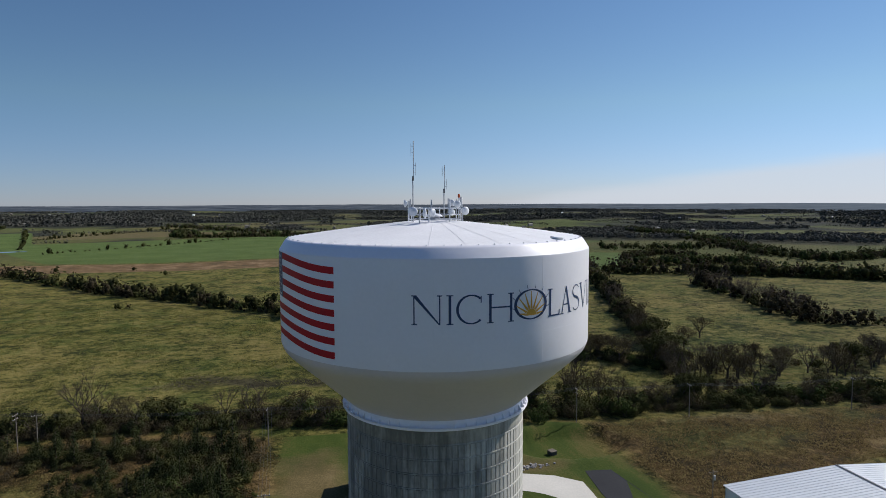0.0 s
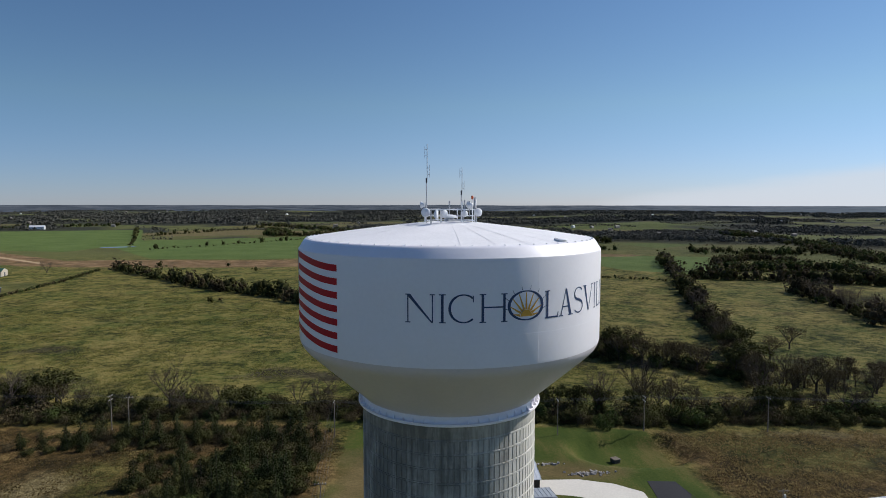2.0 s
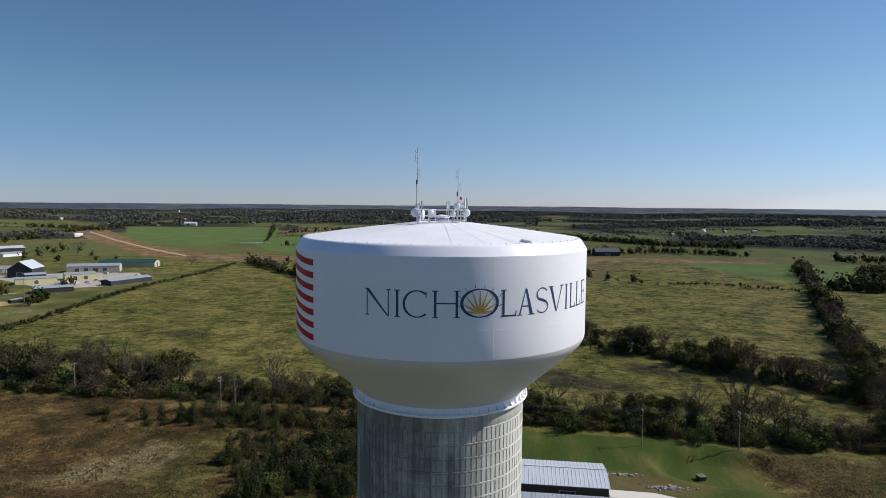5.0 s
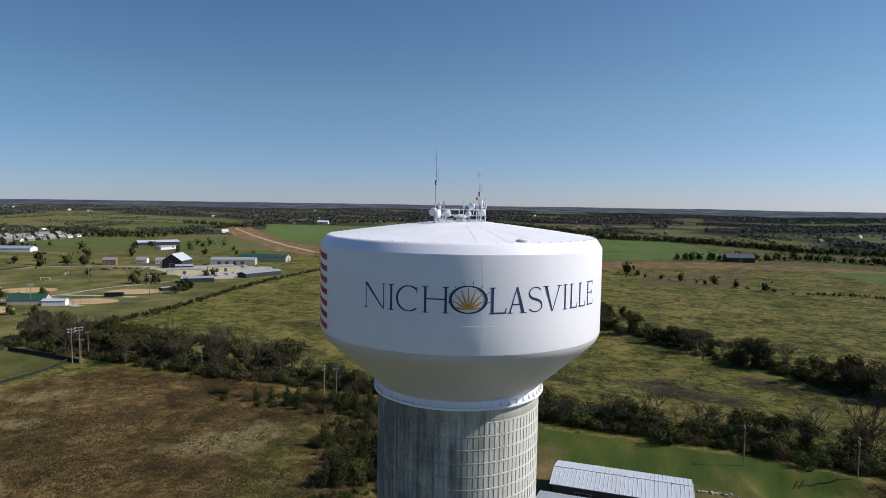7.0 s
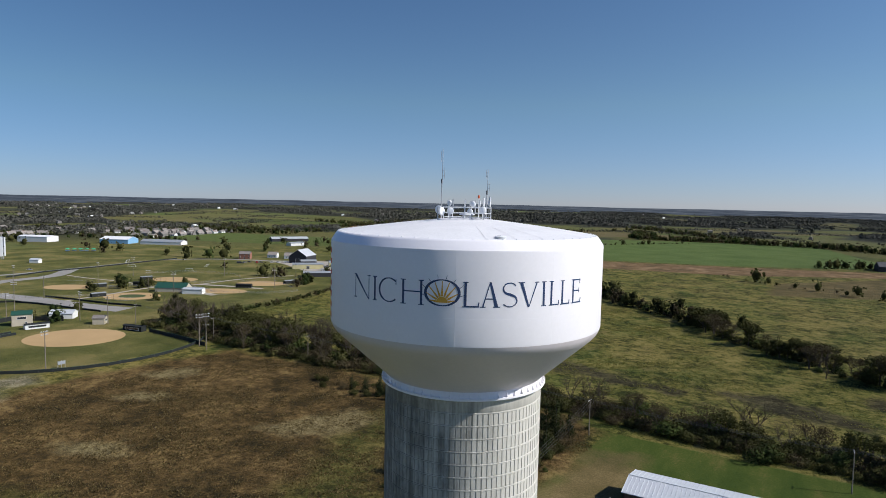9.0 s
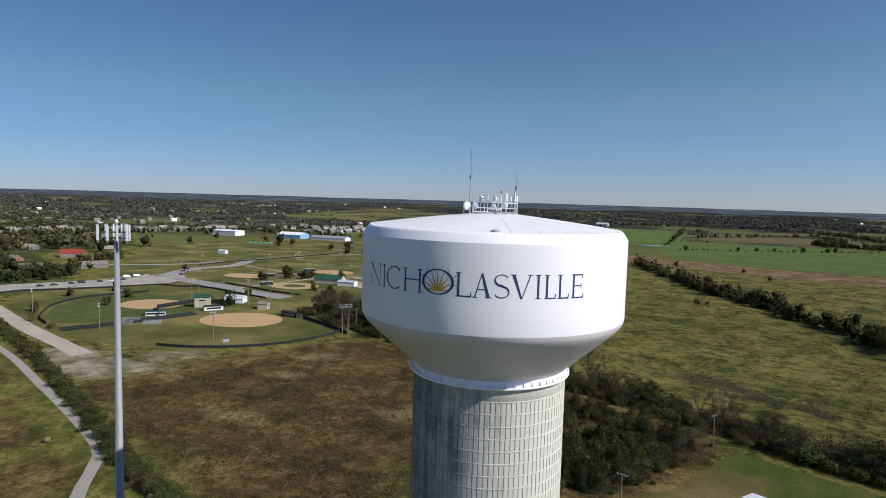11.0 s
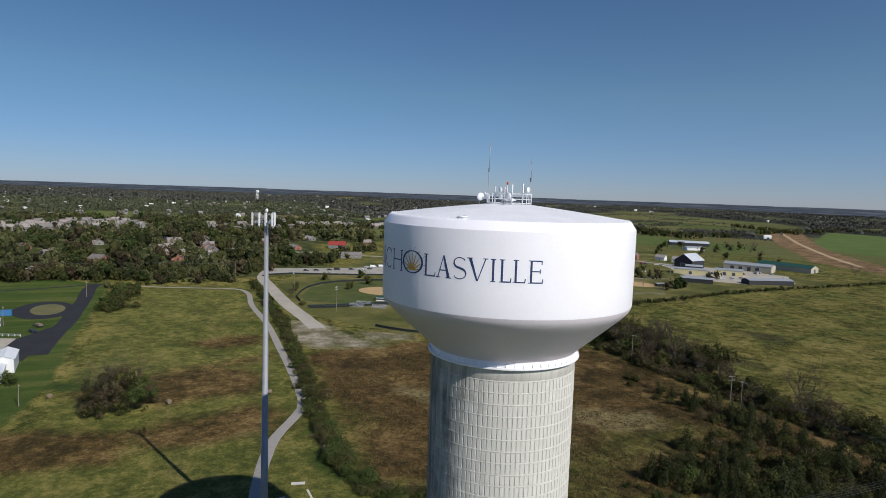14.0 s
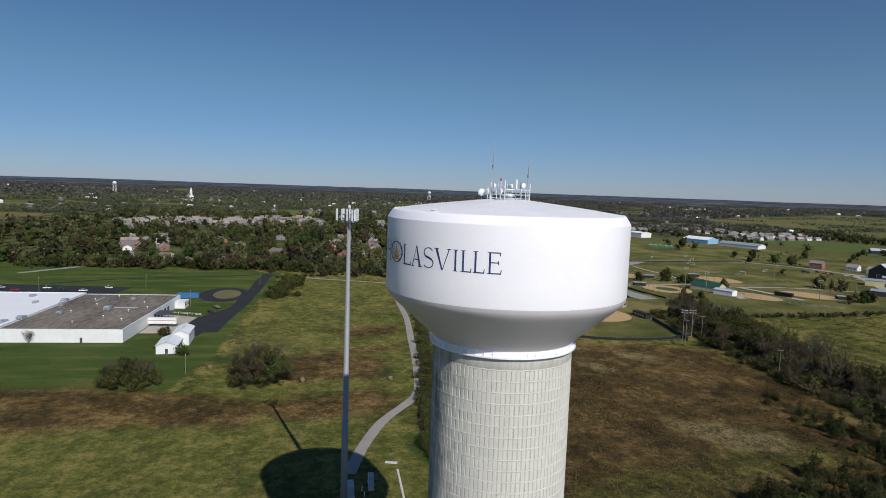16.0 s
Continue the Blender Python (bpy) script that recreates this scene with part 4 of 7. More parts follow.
def dish(x, y, z, r, heading, label):
    d = thing("dish_antenna", pose(AXIS[0] + x, AXIS[1] + y, z, 0, 0, heading), label, "antenna", "antennas on the tank")
    part("drum", Geo().lathe([(0.02, 0.1), (r * 0.7, 0.07), (r, 0.02), (r, -0.08), (r * 0.55, -0.2), (0.06, -0.24)], 24).moved(pose(0, 0, 0, 0, 90, 0)), STEELWHITE, d, "white round radome", True)
    part("bracket", Geo().tube([(-0.3, 0, 0), (-0.5, 0, 0)], 0.06, 6).box(-0.5, 0, -0.25, 0.09, 0.09, 1.3), GALV, d)


for x, y, z, r, hd in ((2.42, -1.48, 66.72, 0.36, -75), (-2.2, -1.9, 66.7, 0.4, -100), (-0.6, -2.35, 66.6, 0.34, -60), (-1.3, -2.75, 66.55, 0.42, -8), (1.2, -1.7, 66.6, 0.28, -80), (-2.5, 0.8, 67.35, 0.3, 170), (1.9, 1.2, 67.4, 0.3, 30), (1.6, -2.0, 67.3, 0.3, -95)):
    dish(x, y, z, r, hd, "white drum dish antenna on the platform rail")


def panel_antenna(x, y, z, h, label):
    p = thing("panel_antenna", pose(AXIS[0] + x, AXIS[1] + y, z, 0, 0, math.degrees(math.atan2(y, x))), label, "antenna", "antennas on the tank")
    part("pipe", Geo().tube([(0, 0, -1.15), (0, 0, h)], 0.035, 6), GALV, p)
    part("radome", Geo().box(0.1, 0, h * 0.55, 0.08, 0.13, h * 0.8), STEELWHITE, p)


for x, y, h in ((2.25, -0.9, 1.05), (2.35, 0.3, 1.2), (-2.25, 0.3, 0.7), (0.2, 2.35, 0.8), (0.9, -2.2, 0.85)):
    panel_antenna(x * 0.96, y * 0.96, 66.9, h, "slim white panel antenna on a pipe")
beacon = thing("obstruction_light", pose(AXIS[0] + 1.9, AXIS[1] - 1.3, 66.9), "orange warning light on a white pipe", "light")
part("pipe", Geo().tube([(0, 0, -1.0), (0, 0, 0.95)], 0.04, 6), STEELWHITE, beacon)
part("lens", Geo().lathe([(0.02, 1.28), (0.09, 1.25), (0.11, 1.12), (0.09, 0.97), (0.02, 0.95)], 12), ORANGE, beacon, "orange lamp lens", True)


# ---- monopole with phone antennas ----
def build_monopole():
    x, y = -42.75, 35.3
    p = thing("cell_monopole", pose(x, y, level(x, y)), "tall grey steel monopole with white antenna panels at the top", "antenna mast")
    top = 60.2
    pole = part("shaft", Geo().tube([(0, 0, -0.3), (0, 0, 20), (0, 0, 20.01), (0, 0, 40), (0, 0, 40.01), (0, 0, top)], [0.72, 0.6, 0.58, 0.48, 0.46, 0.34], 18), POLEGREY, p, "tapered galvanised shaft", True)
    for k in range(40):
        part("step_bolt", Geo().box(0.0, -0.7 + 0.0062 * (k * 1.45), 2 + k * 1.45, 0.04, 0.25, 0.04), GALV, pole)
    g = Geo()
    for k in range(3):
        a, b = radians(120 * k + 20), radians(120 * k + 140)
        A, B = (2.5 * math.cos(a), 2.5 * math.sin(a)), (2.5 * math.cos(b), 2.5 * math.sin(b))
        frame_g = Geo().tube([(*A, top + 0.2), (*B, top + 0.2)], 0.06, 6).tube([(*A, top + 1.0), (*B, top + 1.0)], 0.05, 6).tube([(0, 0, top + 0.2), ((A[0] + B[0]) / 2, (A[1] + B[1]) / 2, top + 0.2)], 0.07, 6)
        part("antenna_arm", frame_g, DARKSTEEL, p)
        hd = math.degrees((a + b) / 2)
        for q in (0.05, 0.35, 0.65, 0.95):
            cx, cy = A[0] + (B[0] - A[0]) * q, A[1] + (B[1] - A[1]) * q
            an = part("antenna_panel", Geo().box(0.14, 0, 0, 0.13, 0.27, 2.2).moved(pose(cx, cy, top + 0.95, 0, 0, hd)), STEELWHITE, p)
            part("pipe", Geo().tube([(cx, cy, top - 0.5), (cx, cy, top + 2.2)], 0.04, 5), GALV, an)
        for q in (0.2, 0.8):
            part("radio_box", Geo().box(-0.18, 0, 0, 0.22, 0.32, 0.5).moved(pose(A[0] + (B[0] - A[0]) * q, A[1] + (B[1] - A[1]) * q, top + 0.5, 0, 0, hd)), GALV, p)
    part("whip", Geo().tube([(0, 0, top), (0, 0, top + 2.4)], [0.1, 0.03], 6), STEELWHITE, p)
    part("head_dome", Geo().lathe([(0.02, 0.5), (0.2, 0.42), (0.26, 0.1), (0.2, -0.1), (0.02, -0.12)], 12).moved(pose(0, 0, top + 2.3)), STEELWHITE, p, "", True)


build_monopole()


# ---- trees ----
def leaves(g, rng, blobs, count, size):
    """Leaf sprays as small bent quads on and inside a set of balls."""
    total = sum(b[3] ** 2 for b in blobs)
    for bx, by, bz, br in blobs:
        for _ in range(max(1, int(count * br * br / total))):
            d = Vector((rng.gauss(0, 1), rng.gauss(0, 1), rng.gauss(0, 0.9))).normalized()
            c = Vector((bx, by, bz)) + d * br * rng.uniform(0.55, 1.08)
            if c.z < 0.05:
                c.z = 0.05 + rng.random() * 0.3
            u = Vector((rng.gauss(0, 1), rng.gauss(0, 1), rng.gauss(0, 0.6))).normalized()
            w = (d * 1.25 + Vector((rng.gauss(0, 0.34), rng.gauss(0, 0.34), rng.gauss(0, 0.34) + 0.15))).normalized()
            u = (u - w * u.dot(w)).normalized()
            v = w.cross(u)
            s = size * rng.uniform(0.6, 1.4)
            g.add([c - u * s, c - v * s * 0.6 - w * s * 0.15, c + u * s, c + v * s * 0.6 - w * s * 0.15], [(0, 1, 2, 3)])


def limb(g, rng, p, d, length, r, depth, spread=0.5, n=5):
    """A forking branch; returns tips."""
    mid = p + d * length * 0.5 + Vector((rng.gauss(0, 0.06), rng.gauss(0, 0.06), 0)) * length
    end = p + d * length
    g.tube([p, mid, end], [r, r * 0.8, r * 0.62], n, caps=False)
    if depth == 0:
        return [end]
    tips = []
    for _ in range(3 if depth > 1 else 2):
        k = Vector((rng.gauss(0, spread), rng.gauss(0, spread), rng.uniform(0.1, 0.45)))
        tips += limb(g, rng, end, (d + k).normalized(), length * rng.uniform(0.55, 0.85), r * 0.58, depth - 1, spread, max(3, n - 1))
    return tips


PROTOS = {}
LABELS = {
    "tree_olive": ("broadleaf tree with olive autumn foliage", "tree"),
    "tree_green": ("full green broadleaf tree on grass", "tree"),
    "tree_brown": ("thin tree with browning autumn leaves", "tree"),
    "bare_tree": ("leafless grey tree with forked branches", "tree"),
    "cedar": ("dark pointed evergreen cedar tree", "tree"),
    "shrub_olive": ("dense olive-green hedgerow shrub", "shrub"),
    "shrub_green": ("leafy bright green hedgerow shrub", "shrub"),
    "shrub_brown": ("brownish half-bare hedgerow shrub", "shrub"),
}


def make_plant(kind, seed):
    rng = random.Random(seed * 977 + len(kind))
    label, cat = LABELS[kind]
    name = {"bare_tree": "bare_tree", "cedar": "cedar_tree"}.get(kind, "shrub" if kind.startswith("shrub") else "tree")
    if kind.startswith("shrub"):
        g = Geo()
        blobs = [(rng.uniform(-1.3, 1.3), rng.uniform(-1.3, 1.3), rng.uniform(0.6, 1.9), rng.uniform(0.8, 1.4)) for _ in range(7)]
        sparse = kind.endswith("brown")
        leaves(g, rng, blobs, 600 if sparse else 760, 0.12 if sparse else 0.165)
        ob = thing(name, Matrix.Identity(4), label, cat, "hedgerow plants")
        part("foliage", g, LEAF[kind.split("_")[1]], ob)
        w = Geo()
        for _ in range(6):
            limb(w, rng, Vector((rng.uniform(-0.5, 0.5), rng.uniform(-0.5, 0.5), -0.2)), Vector((rng.gauss(0, 0.35), rng.gauss(0, 0.35), 1)).normalized(), 1.3, 0.05, 1, 0.5, 4)
        part("stem", w, TWIG, ob)
        return ob
    ob = thing(name, Matrix.Identity(4), label, cat, "trees")
    w = Geo()
    if kind == "cedar":
        H = 6.5
        w.tube([(0, 0, -0.3), (0, 0, H * 0.9)], [0.16, 0.03], 6, caps=False)
        part("trunk", w, BARK, ob)
        g = Geo()
        blobs = []
        for k in range(16):
            u = k / 15
            r = 1.75 * (1 - u) ** 0.75 + 0.12
            a = rng.uniform(0, 6.3)
            blobs.append((math.cos(a) * r * 0.35, math.sin(a) * r * 0.35, 0.5 + u * (H - 0.6), r * rng.uniform(0.7, 1.0)))
        leaves(g, rng, blobs, 1000, 0.16)
        part("crown", g, LEAF["cedar"], ob)
        return ob
    if kind == "bare_tree":
        top = Vector((rng.gauss(0, 0.05), rng.gauss(0, 0.05), 1)).normalized()
        w.tube([(0, 0, -0.3), top * 1.6], [0.28, 0.22], 7, caps=False)
        part("trunk", w, BARK, ob)
        g = Geo()
        for k in range(4):
            a = k * 1.57 + rng.uniform(-0.4, 0.4)
            limb(g, rng, top * (1.2 + 0.5 * rng.random()), Vector((math.cos(a) * 0.7, math.sin(a) * 0.7, 1)).normalized(), rng.uniform(2.4, 3.2), 0.14, 4, 0.45, 5)
        part("branching", g, TWIG, ob)
        return ob
    H = rng.uniform(6.5, 8.0)
    w.tube([(0, 0, -0.3), (0.05, 0, H * 0.3)], [0.24, 0.19], 6, caps=False)
    tips = []
    for k in range(5):
        a = k * 1.256 + rng.uniform(-0.3, 0.3)
        tips += limb(w, rng, Vector((0.05, 0, H * rng.uniform(0.2, 0.3))), Vector((math.cos(a) * 0.7, math.sin(a) * 0.7, 1)).normalized(), H * 0.28, 0.11, 2, 0.45, 4)
    part("trunk", w, BARK, ob)
    g = Geo()
    blobs = [(t.x, t.y, t.z, rng.uniform(0.7, 1.35)) for t in rng.sample(tips, min(len(tips), 15))]
    blobs += [(rng.gauss(0, 1.0), rng.gauss(0, 1.0), H * rng.uniform(0.26, 0.85), rng.uniform(1.0, 1.6)) for _ in range(9)]
    tone = kind.split("_")[1]
    leaves(g, rng, blobs, 1000 if tone == "brown" else 1200, 0.15 if tone == "brown" else 0.26)
    part("crown", g, LEAF[tone], ob)
    return ob


MASS = {}


def quad_ball():
    """A ball of 24 four-sided faces, the dense heart of a far crown."""
    at, faces = {}, []
    for axis in range(3):
        for sign in (-1, 1):
            for i in (-1, 0):
                for j in (-1, 0):
                    ring = []
                    for u, w in ((i, j), (i + 1, j), (i + 1, j + 1), (i, j + 1)):
                        p = [u, w]
                        p.insert(axis, sign)
                        ring.append(at.setdefault(tuple(p), len(at)))
                    faces.append(ring if (sign > 0) == (axis != 1) else ring[::-1])
    return [tuple(Vector(p).normalized()) for p in at], np.array(faces)


BALL = quad_ball()
MESHES = {}
FAR = {}


def far_crown(kind, seed, close):
    """A crown one high for plants some hundred metres off: dense hearts, painted darker as inner shade, under leaf
    sprays, full down to the grass.
    """
    key = (kind, seed, close)
    if key in FAR:
        return FAR[key]
    q = np.random.RandomState(seed * 13 + len(kind) * 7 + close)
    shrub, thin = kind.startswith("shrub"), kind.endswith("brown")
    lumps = [(0, 0, 0.46, 0.38)]
    for k in range(7):
        a = k * 0.9 + q.uniform(-0.4, 0.4)
        d = q.uniform(0.2, 0.36) * (1.5 if shrub else 1.0)
        lumps.append((d * math.cos(a), d * math.sin(a), (0.16, 0.66, 0.34, 0.74, 0.18, 0.52, 0.2)[k] + q.uniform(-0.05, 0.05), q.uniform(0.18, 0.28)))
    bv = np.array(BALL[0])
    vs, fs, n = [], [], 0
    for x, y, z, r in lumps[:4 if close else 1]:
        w = r * (0.5 if thin else 0.7)
        p = bv * w * q.uniform(0.8, 1.15, (len(bv), 1)) * (1, 1, 1.25) + (x, y, z)
        vs.append(p)
        fs.append(BALL[1] + n)
        n += len(p)
    count, size = ((130, 0.05) if thin else (130, 0.066)) if close else ((44, 0.085) if thin else (36, 0.11))
    pick = q.randint(0, len(lumps), count)
    L = np.array(lumps)[pick]
    d = q.normal(0, 1, (count, 3))
    d[:, 2] = d[:, 2] * 0.8 + 0.25
    d /= np.linalg.norm(d, axis=1, keepdims=True)
    c = L[:, :3] + d * L[:, 3:] * q.uniform(0.7, 1.2, (count, 1)) * (1, 1, 1.2)
    c[:, 2] = np.maximum(c[:, 2], 0.05)
    nrm = d + q.normal(0, 0.6, (count, 3))
    nrm /= np.linalg.norm(nrm, axis=1, keepdims=True)
    u = np.cross(nrm, q.normal(0, 1, (count, 3)))
    u /= np.linalg.norm(u, axis=1, keepdims=True)
    w = np.cross(nrm, u)
    s = size * q.uniform(0.6, 1.4, (count, 1))
    quad = np.stack([c - u * s, c - w * s * 0.75, c + u * s, c + w * s * 0.75], 1).reshape(-1, 3)
    vs.append(quad)
    fs.append(np.arange(count * 4).reshape(-1, 4) + n)
    tone = kind.split("_")[1]
    # hearts get a lower tone: the crown's inner shade put into the colour
    shade_tone = np.concatenate([np.full(n // 26 * 24, -0.55), q.uniform(-0.1, 0.2, count)]).astype(np.float32)
    FAR[key] = (np.concatenate(vs), np.concatenate(fs), shade_tone, LEAF[("town", "green", "olive", "town", "town", "brown")[seed % 6] if tone == "tree" else tone])
    return FAR[key]


def plant(kind, x, y, s=1.0, rng=random, massed=False):
    """Sets a plant on the ground. Near the tower each is a thing of its own; further off they are massed."""
    key = (kind, rng.randrange(4 if kind != "yard_tree" else 6))
    m = spot(x, y, rng.uniform(0, 360), s, -0.1)
    away, tone = math.hypot(x - 10, y - 54), rng.uniform(-0.5, 0.5)
    if kind not in ("bare_tree", "cedar") and away > 340:
        co, ix, shade_tone, material = far_crown(*key, away < (760 if kind == "yard_tree" else 520))
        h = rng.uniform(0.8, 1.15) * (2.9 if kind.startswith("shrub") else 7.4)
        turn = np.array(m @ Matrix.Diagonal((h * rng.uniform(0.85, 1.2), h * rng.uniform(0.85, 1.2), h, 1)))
        MASS.setdefault(material, []).append((co @ turn[:3, :3].T + turn[:3, 3], ix, shade_tone + tone))
        return
    m = m @ Matrix.Diagonal((rng.uniform(0.85, 1.2), rng.uniform(0.85, 1.2), rng.uniform(0.85, 1.15), 1))
    if key not in PROTOS:
        PROTOS[key] = make_plant(*key)
        PROTOS[key].matrix_basis = m
        return
    k = PROTOS[key].scale
    if not massed and math.hypot(x - 10, y - 54) < (163 if kind.startswith("shrub") else 330):
        copy_thing(PROTOS[key], m @ Matrix.Diagonal((1 / k[0], 1 / k[1], 1 / k[2], 1)))
        return
    turn = np.array(m)
    if key not in MESHES:
        MESHES[key] = []
        for ob in PROTOS[key].children:
            me = ob.data
            if ob.name.startswith("stem"):
                continue
            co, ix = np.empty(len(me.vertices) * 3), np.empty(len(me.polygons) * 4, int)
            me.vertices.foreach_get("co", co)
            me.polygons.foreach_get("vertices", ix)
            MESHES[key].append((co.reshape(-1, 3), ix.reshape(-1, 4), me.materials[0], ob.name.startswith(("foliage", "crown"))))
    for co, ix, material, leafage in MESHES[key]:
        if leafage and away > 190:
            every, grow = (2, 1.4) if away < 230 else (3, 1.75)
            c = co[ix[::every]]
            mid = c.mean(1, keepdims=True)
            co, ix = (mid + (c - mid) * grow).reshape(-1, 3), np.arange(len(c) * 4).reshape(-1, 4)
        elif not leafage and away > 300 and kind != "bare_tree" or away > 900:
            continue
        MASS.setdefault(material, []).append((co @ turn[:3, :3].T + turn[:3, 3], ix, tone))


def joined(name, bits, material, label, category):
    """One object of kind stuff from arrays of vertices and equal-sided faces."""
    n, vs, fs, tones = 0, [], [], []
    for co, ix, *tone in bits:
        tones.append(np.full(len(ix), tone[0] if tone else 0.0, np.float32))
        vs.append(co)
        fs.append(ix + n)
        n += len(co)
    v, f = np.concatenate(vs), np.concatenate(fs)
    me = bpy.data.meshes.new(name)
    me.vertices.add(len(v))
    me.vertices.foreach_set("co", v.astype(np.float32).ravel())
    me.loops.add(f.size)
    me.loops.foreach_set("vertex_index", f.astype(np.int32).ravel())
    me.polygons.add(len(f))
    me.polygons.foreach_set("loop_start", np.arange(0, f.size, f.shape[1], dtype=np.int32))
    me.polygons.foreach_set("use_smooth", [name == "hedgerow_growth"] * len(f))
    me.update(calc_edges=True)
    me.attributes.new("tone", "FLOAT", "FACE").data.foreach_set("value", np.concatenate(tones))
    me.materials.append(material)
    return tagged(new(name, me), label, category, kind="stuff")


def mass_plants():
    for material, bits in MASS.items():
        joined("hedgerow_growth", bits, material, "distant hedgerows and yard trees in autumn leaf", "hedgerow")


def belt(pts, width, step, kinds, lo, hi, seed, massed=False):
    """Plants along a line, with gaps and uneven depth."""
    rng = random.Random(seed)
    for (ax, ay), (bx, by) in zip(pts, pts[1:]):
        L = math.hypot(bx - ax, by - ay)
        for k in range(max(1, int(L / step))):
            u = (k + rng.random()) / max(1, int(L / step))
            o = rng.gauss(0, 0.33) * width
            x, y = ax + (bx - ax) * u - (by - ay) / L * o, ay + (by - ay) * u + (bx - ax) / L * o
            plant(rng.choice(kinds), x, y, rng.uniform(lo, hi), rng, massed)


SH = ["shrub_olive", "shrub_olive", "shrub_brown", "shrub_green"]
# belt behind the lawn and the weed field
belt([(-262, 216), (-185, 209), (-124, 207), (-80, 209), (-44, 208), (7, 202), (79, 192), (139, 188), (260, 178)], 13, 1.35, SH + ["shrub_brown", "shrub_olive"], 1.1, 2.2, 1)
belt([(-262, 208), (-185, 202), (-124, 200), (-80, 202), (-44, 202), (7, 196), (79, 187), (139, 184), (250, 175)], 4, 2.6, ["shrub_olive", "shrub_brown"], 0.9, 1.5, 51)
belt([(-262, 226), (-185, 220), (-112, 216)], 22, 1.5, ["tree_olive", "tree_olive", "tree_brown", "tree_olive", "bare_tree"], 1.0, 1.7, 2)
belt([(-124, 212), (-44, 210), (60, 200), (79, 196), (139, 192), (250, 184)], 9, 6, ["tree_olive", "tree_brown", "bare_tree", "tree_brown", "tree_brown"], 0.85, 1.35, 3)
for x, y, s in ((-72, 214, 1.05), (-66, 212, 0.9), (-151, 217, 1.1), (-20, 208, 0.9), (30, 205, 0.95), (74, 202, 1.1), (89, 206, 1.15), (101, 206, 0.8), (94, 214, 1.0)):
    plant("bare_tree", x, y, s * 1.5, random.Random(int(x + 500)))
# scrub and cedars between the tower and the belt
belt([(-58, 146), (-40, 158), (-16, 160)], 20, 0.62, ["cedar", "shrub_olive", "shrub_olive", "shrub_brown", "cedar"], 0.8, 1.35, 4)
belt([(-60, 184), (-40, 180), (-18, 184)], 13, 1.3, ["shrub_brown", "shrub_olive", "cedar"], 0.8, 1.2, 5)
belt([(-48, 128), (-38, 138), (-20, 136)], 11, 1.1, ["cedar", "shrub_olive", "cedar"], 0.9, 1.3, 6)
belt([(-120, 180), (-96, 178), (-72, 176), (-56, 180)], 5, 3.2, ["shrub_olive", "cedar", "shrub_brown"], 0.7, 1.05, 7)
belt([(-42, 166), (-30, 170), (-17, 174)], 12, 0.9, ["cedar", "shrub_olive", "shrub_olive", "shrub_brown"], 0.9, 1.8, 71, True)
belt([(-44, 146), (-30, 150), (-16, 146)], 14, 1.2, ["cedar", "shrub_olive", "shrub_green", "shrub_brown"], 0.9, 1.8, 72, True)
belt([(-90, 184), (-66, 184), (-40, 184)], 8, 1.6, ["shrub_olive", "cedar", "shrub_brown"], 1.0, 1.5, 73, True)
# hedgerow across the pasture
belt([(-293, 676), (-210, 588), (-159, 528), (-87, 468), (-22, 407), (4, 366), (55, 314), (112, 264), (150, 238)], 10, 1.9, SH + ["tree_olive", "tree_brown", "shrub_olive"], 1.1, 1.9, 8)
belt([(-293, 676), (-159, 528), (-87, 468)], 8, 14, ["tree_olive", "tree_olive", "tree_brown"], 0.9, 1.2, 9)
belt([(4, 366), (55, 314), (112, 264)], 6, 16, ["tree_olive", "tree_brown", "bare_tree"], 0.8, 1.1, 10)
# long hedge running away from the belt
LONGHEDGE = [(335, 755), (285, 610), (238, 484), (186, 343), (161, 275), (147, 236), (138, 205)]
belt(LONGHEDGE, 7, 1.9, SH + ["tree_brown", "shrub_brown", "tree_olive"], 1.2, 1.9, 11)
belt(LONGHEDGE, 6, 6, ["tree_brown", "tree_brown", "tree_olive", "bare_tree"], 1.0, 1.45, 12)
belt([(148, 222), (190, 220), (240, 222), (320, 240)], 20, 1.8, ["tree_brown", "tree_brown", "shrub_brown", "bare_tree", "shrub_olive"], 1.0, 1.5, 13)
belt([(148, 571), (203, 568), (247, 540)], 8, 2.4, SH, 0.8, 1.3, 20)
belt([(80, 303), (94, 276), (112, 258), (128, 257), (136, 236)], 8, 1.8, SH + ["tree_brown"], 1.1, 1.7, 21)
belt([(275, 560), (350, 535), (500, 455)], 12, 1.3, SH + ["tree_brown", "tree_olive"], 1.2, 2.0, 14)
belt([(323, 478), (300, 380), (286, 300)], 14, 1.4, SH + ["tree_brown", "tree_brown", "bare_tree"], 1.2, 1.9, 15)
belt([(286, 300), (330, 290), (400, 300)], 12, 2.6, ["shrub_brown", "tree_brown", "shrub_olive"], 1.1, 1.6, 16)
belt([(359, 678), (400, 705), (447, 748), (465, 688)], 12, 1.5, ["tree_olive", "tree_brown", "shrub_olive"], 1.1, 1.6, 22)
for x, y, w in ((73, 198, 1.2), (88, 199, 1.35), (98, 199, 1.3), (115, 277, 1.3), (130, 264, 1.1), (172, 262, 1.3), (131, 201, 1.3), (194, 282, 1.25), (160, 214, 1.4), (182, 212, 1.3), (205, 208, 1.4), (222, 216, 1.3)):
    plant("tree_brown" if int(x) % 3 else "tree_olive", x, y, w * 1.3, random.Random(int(x * 7 + y)))
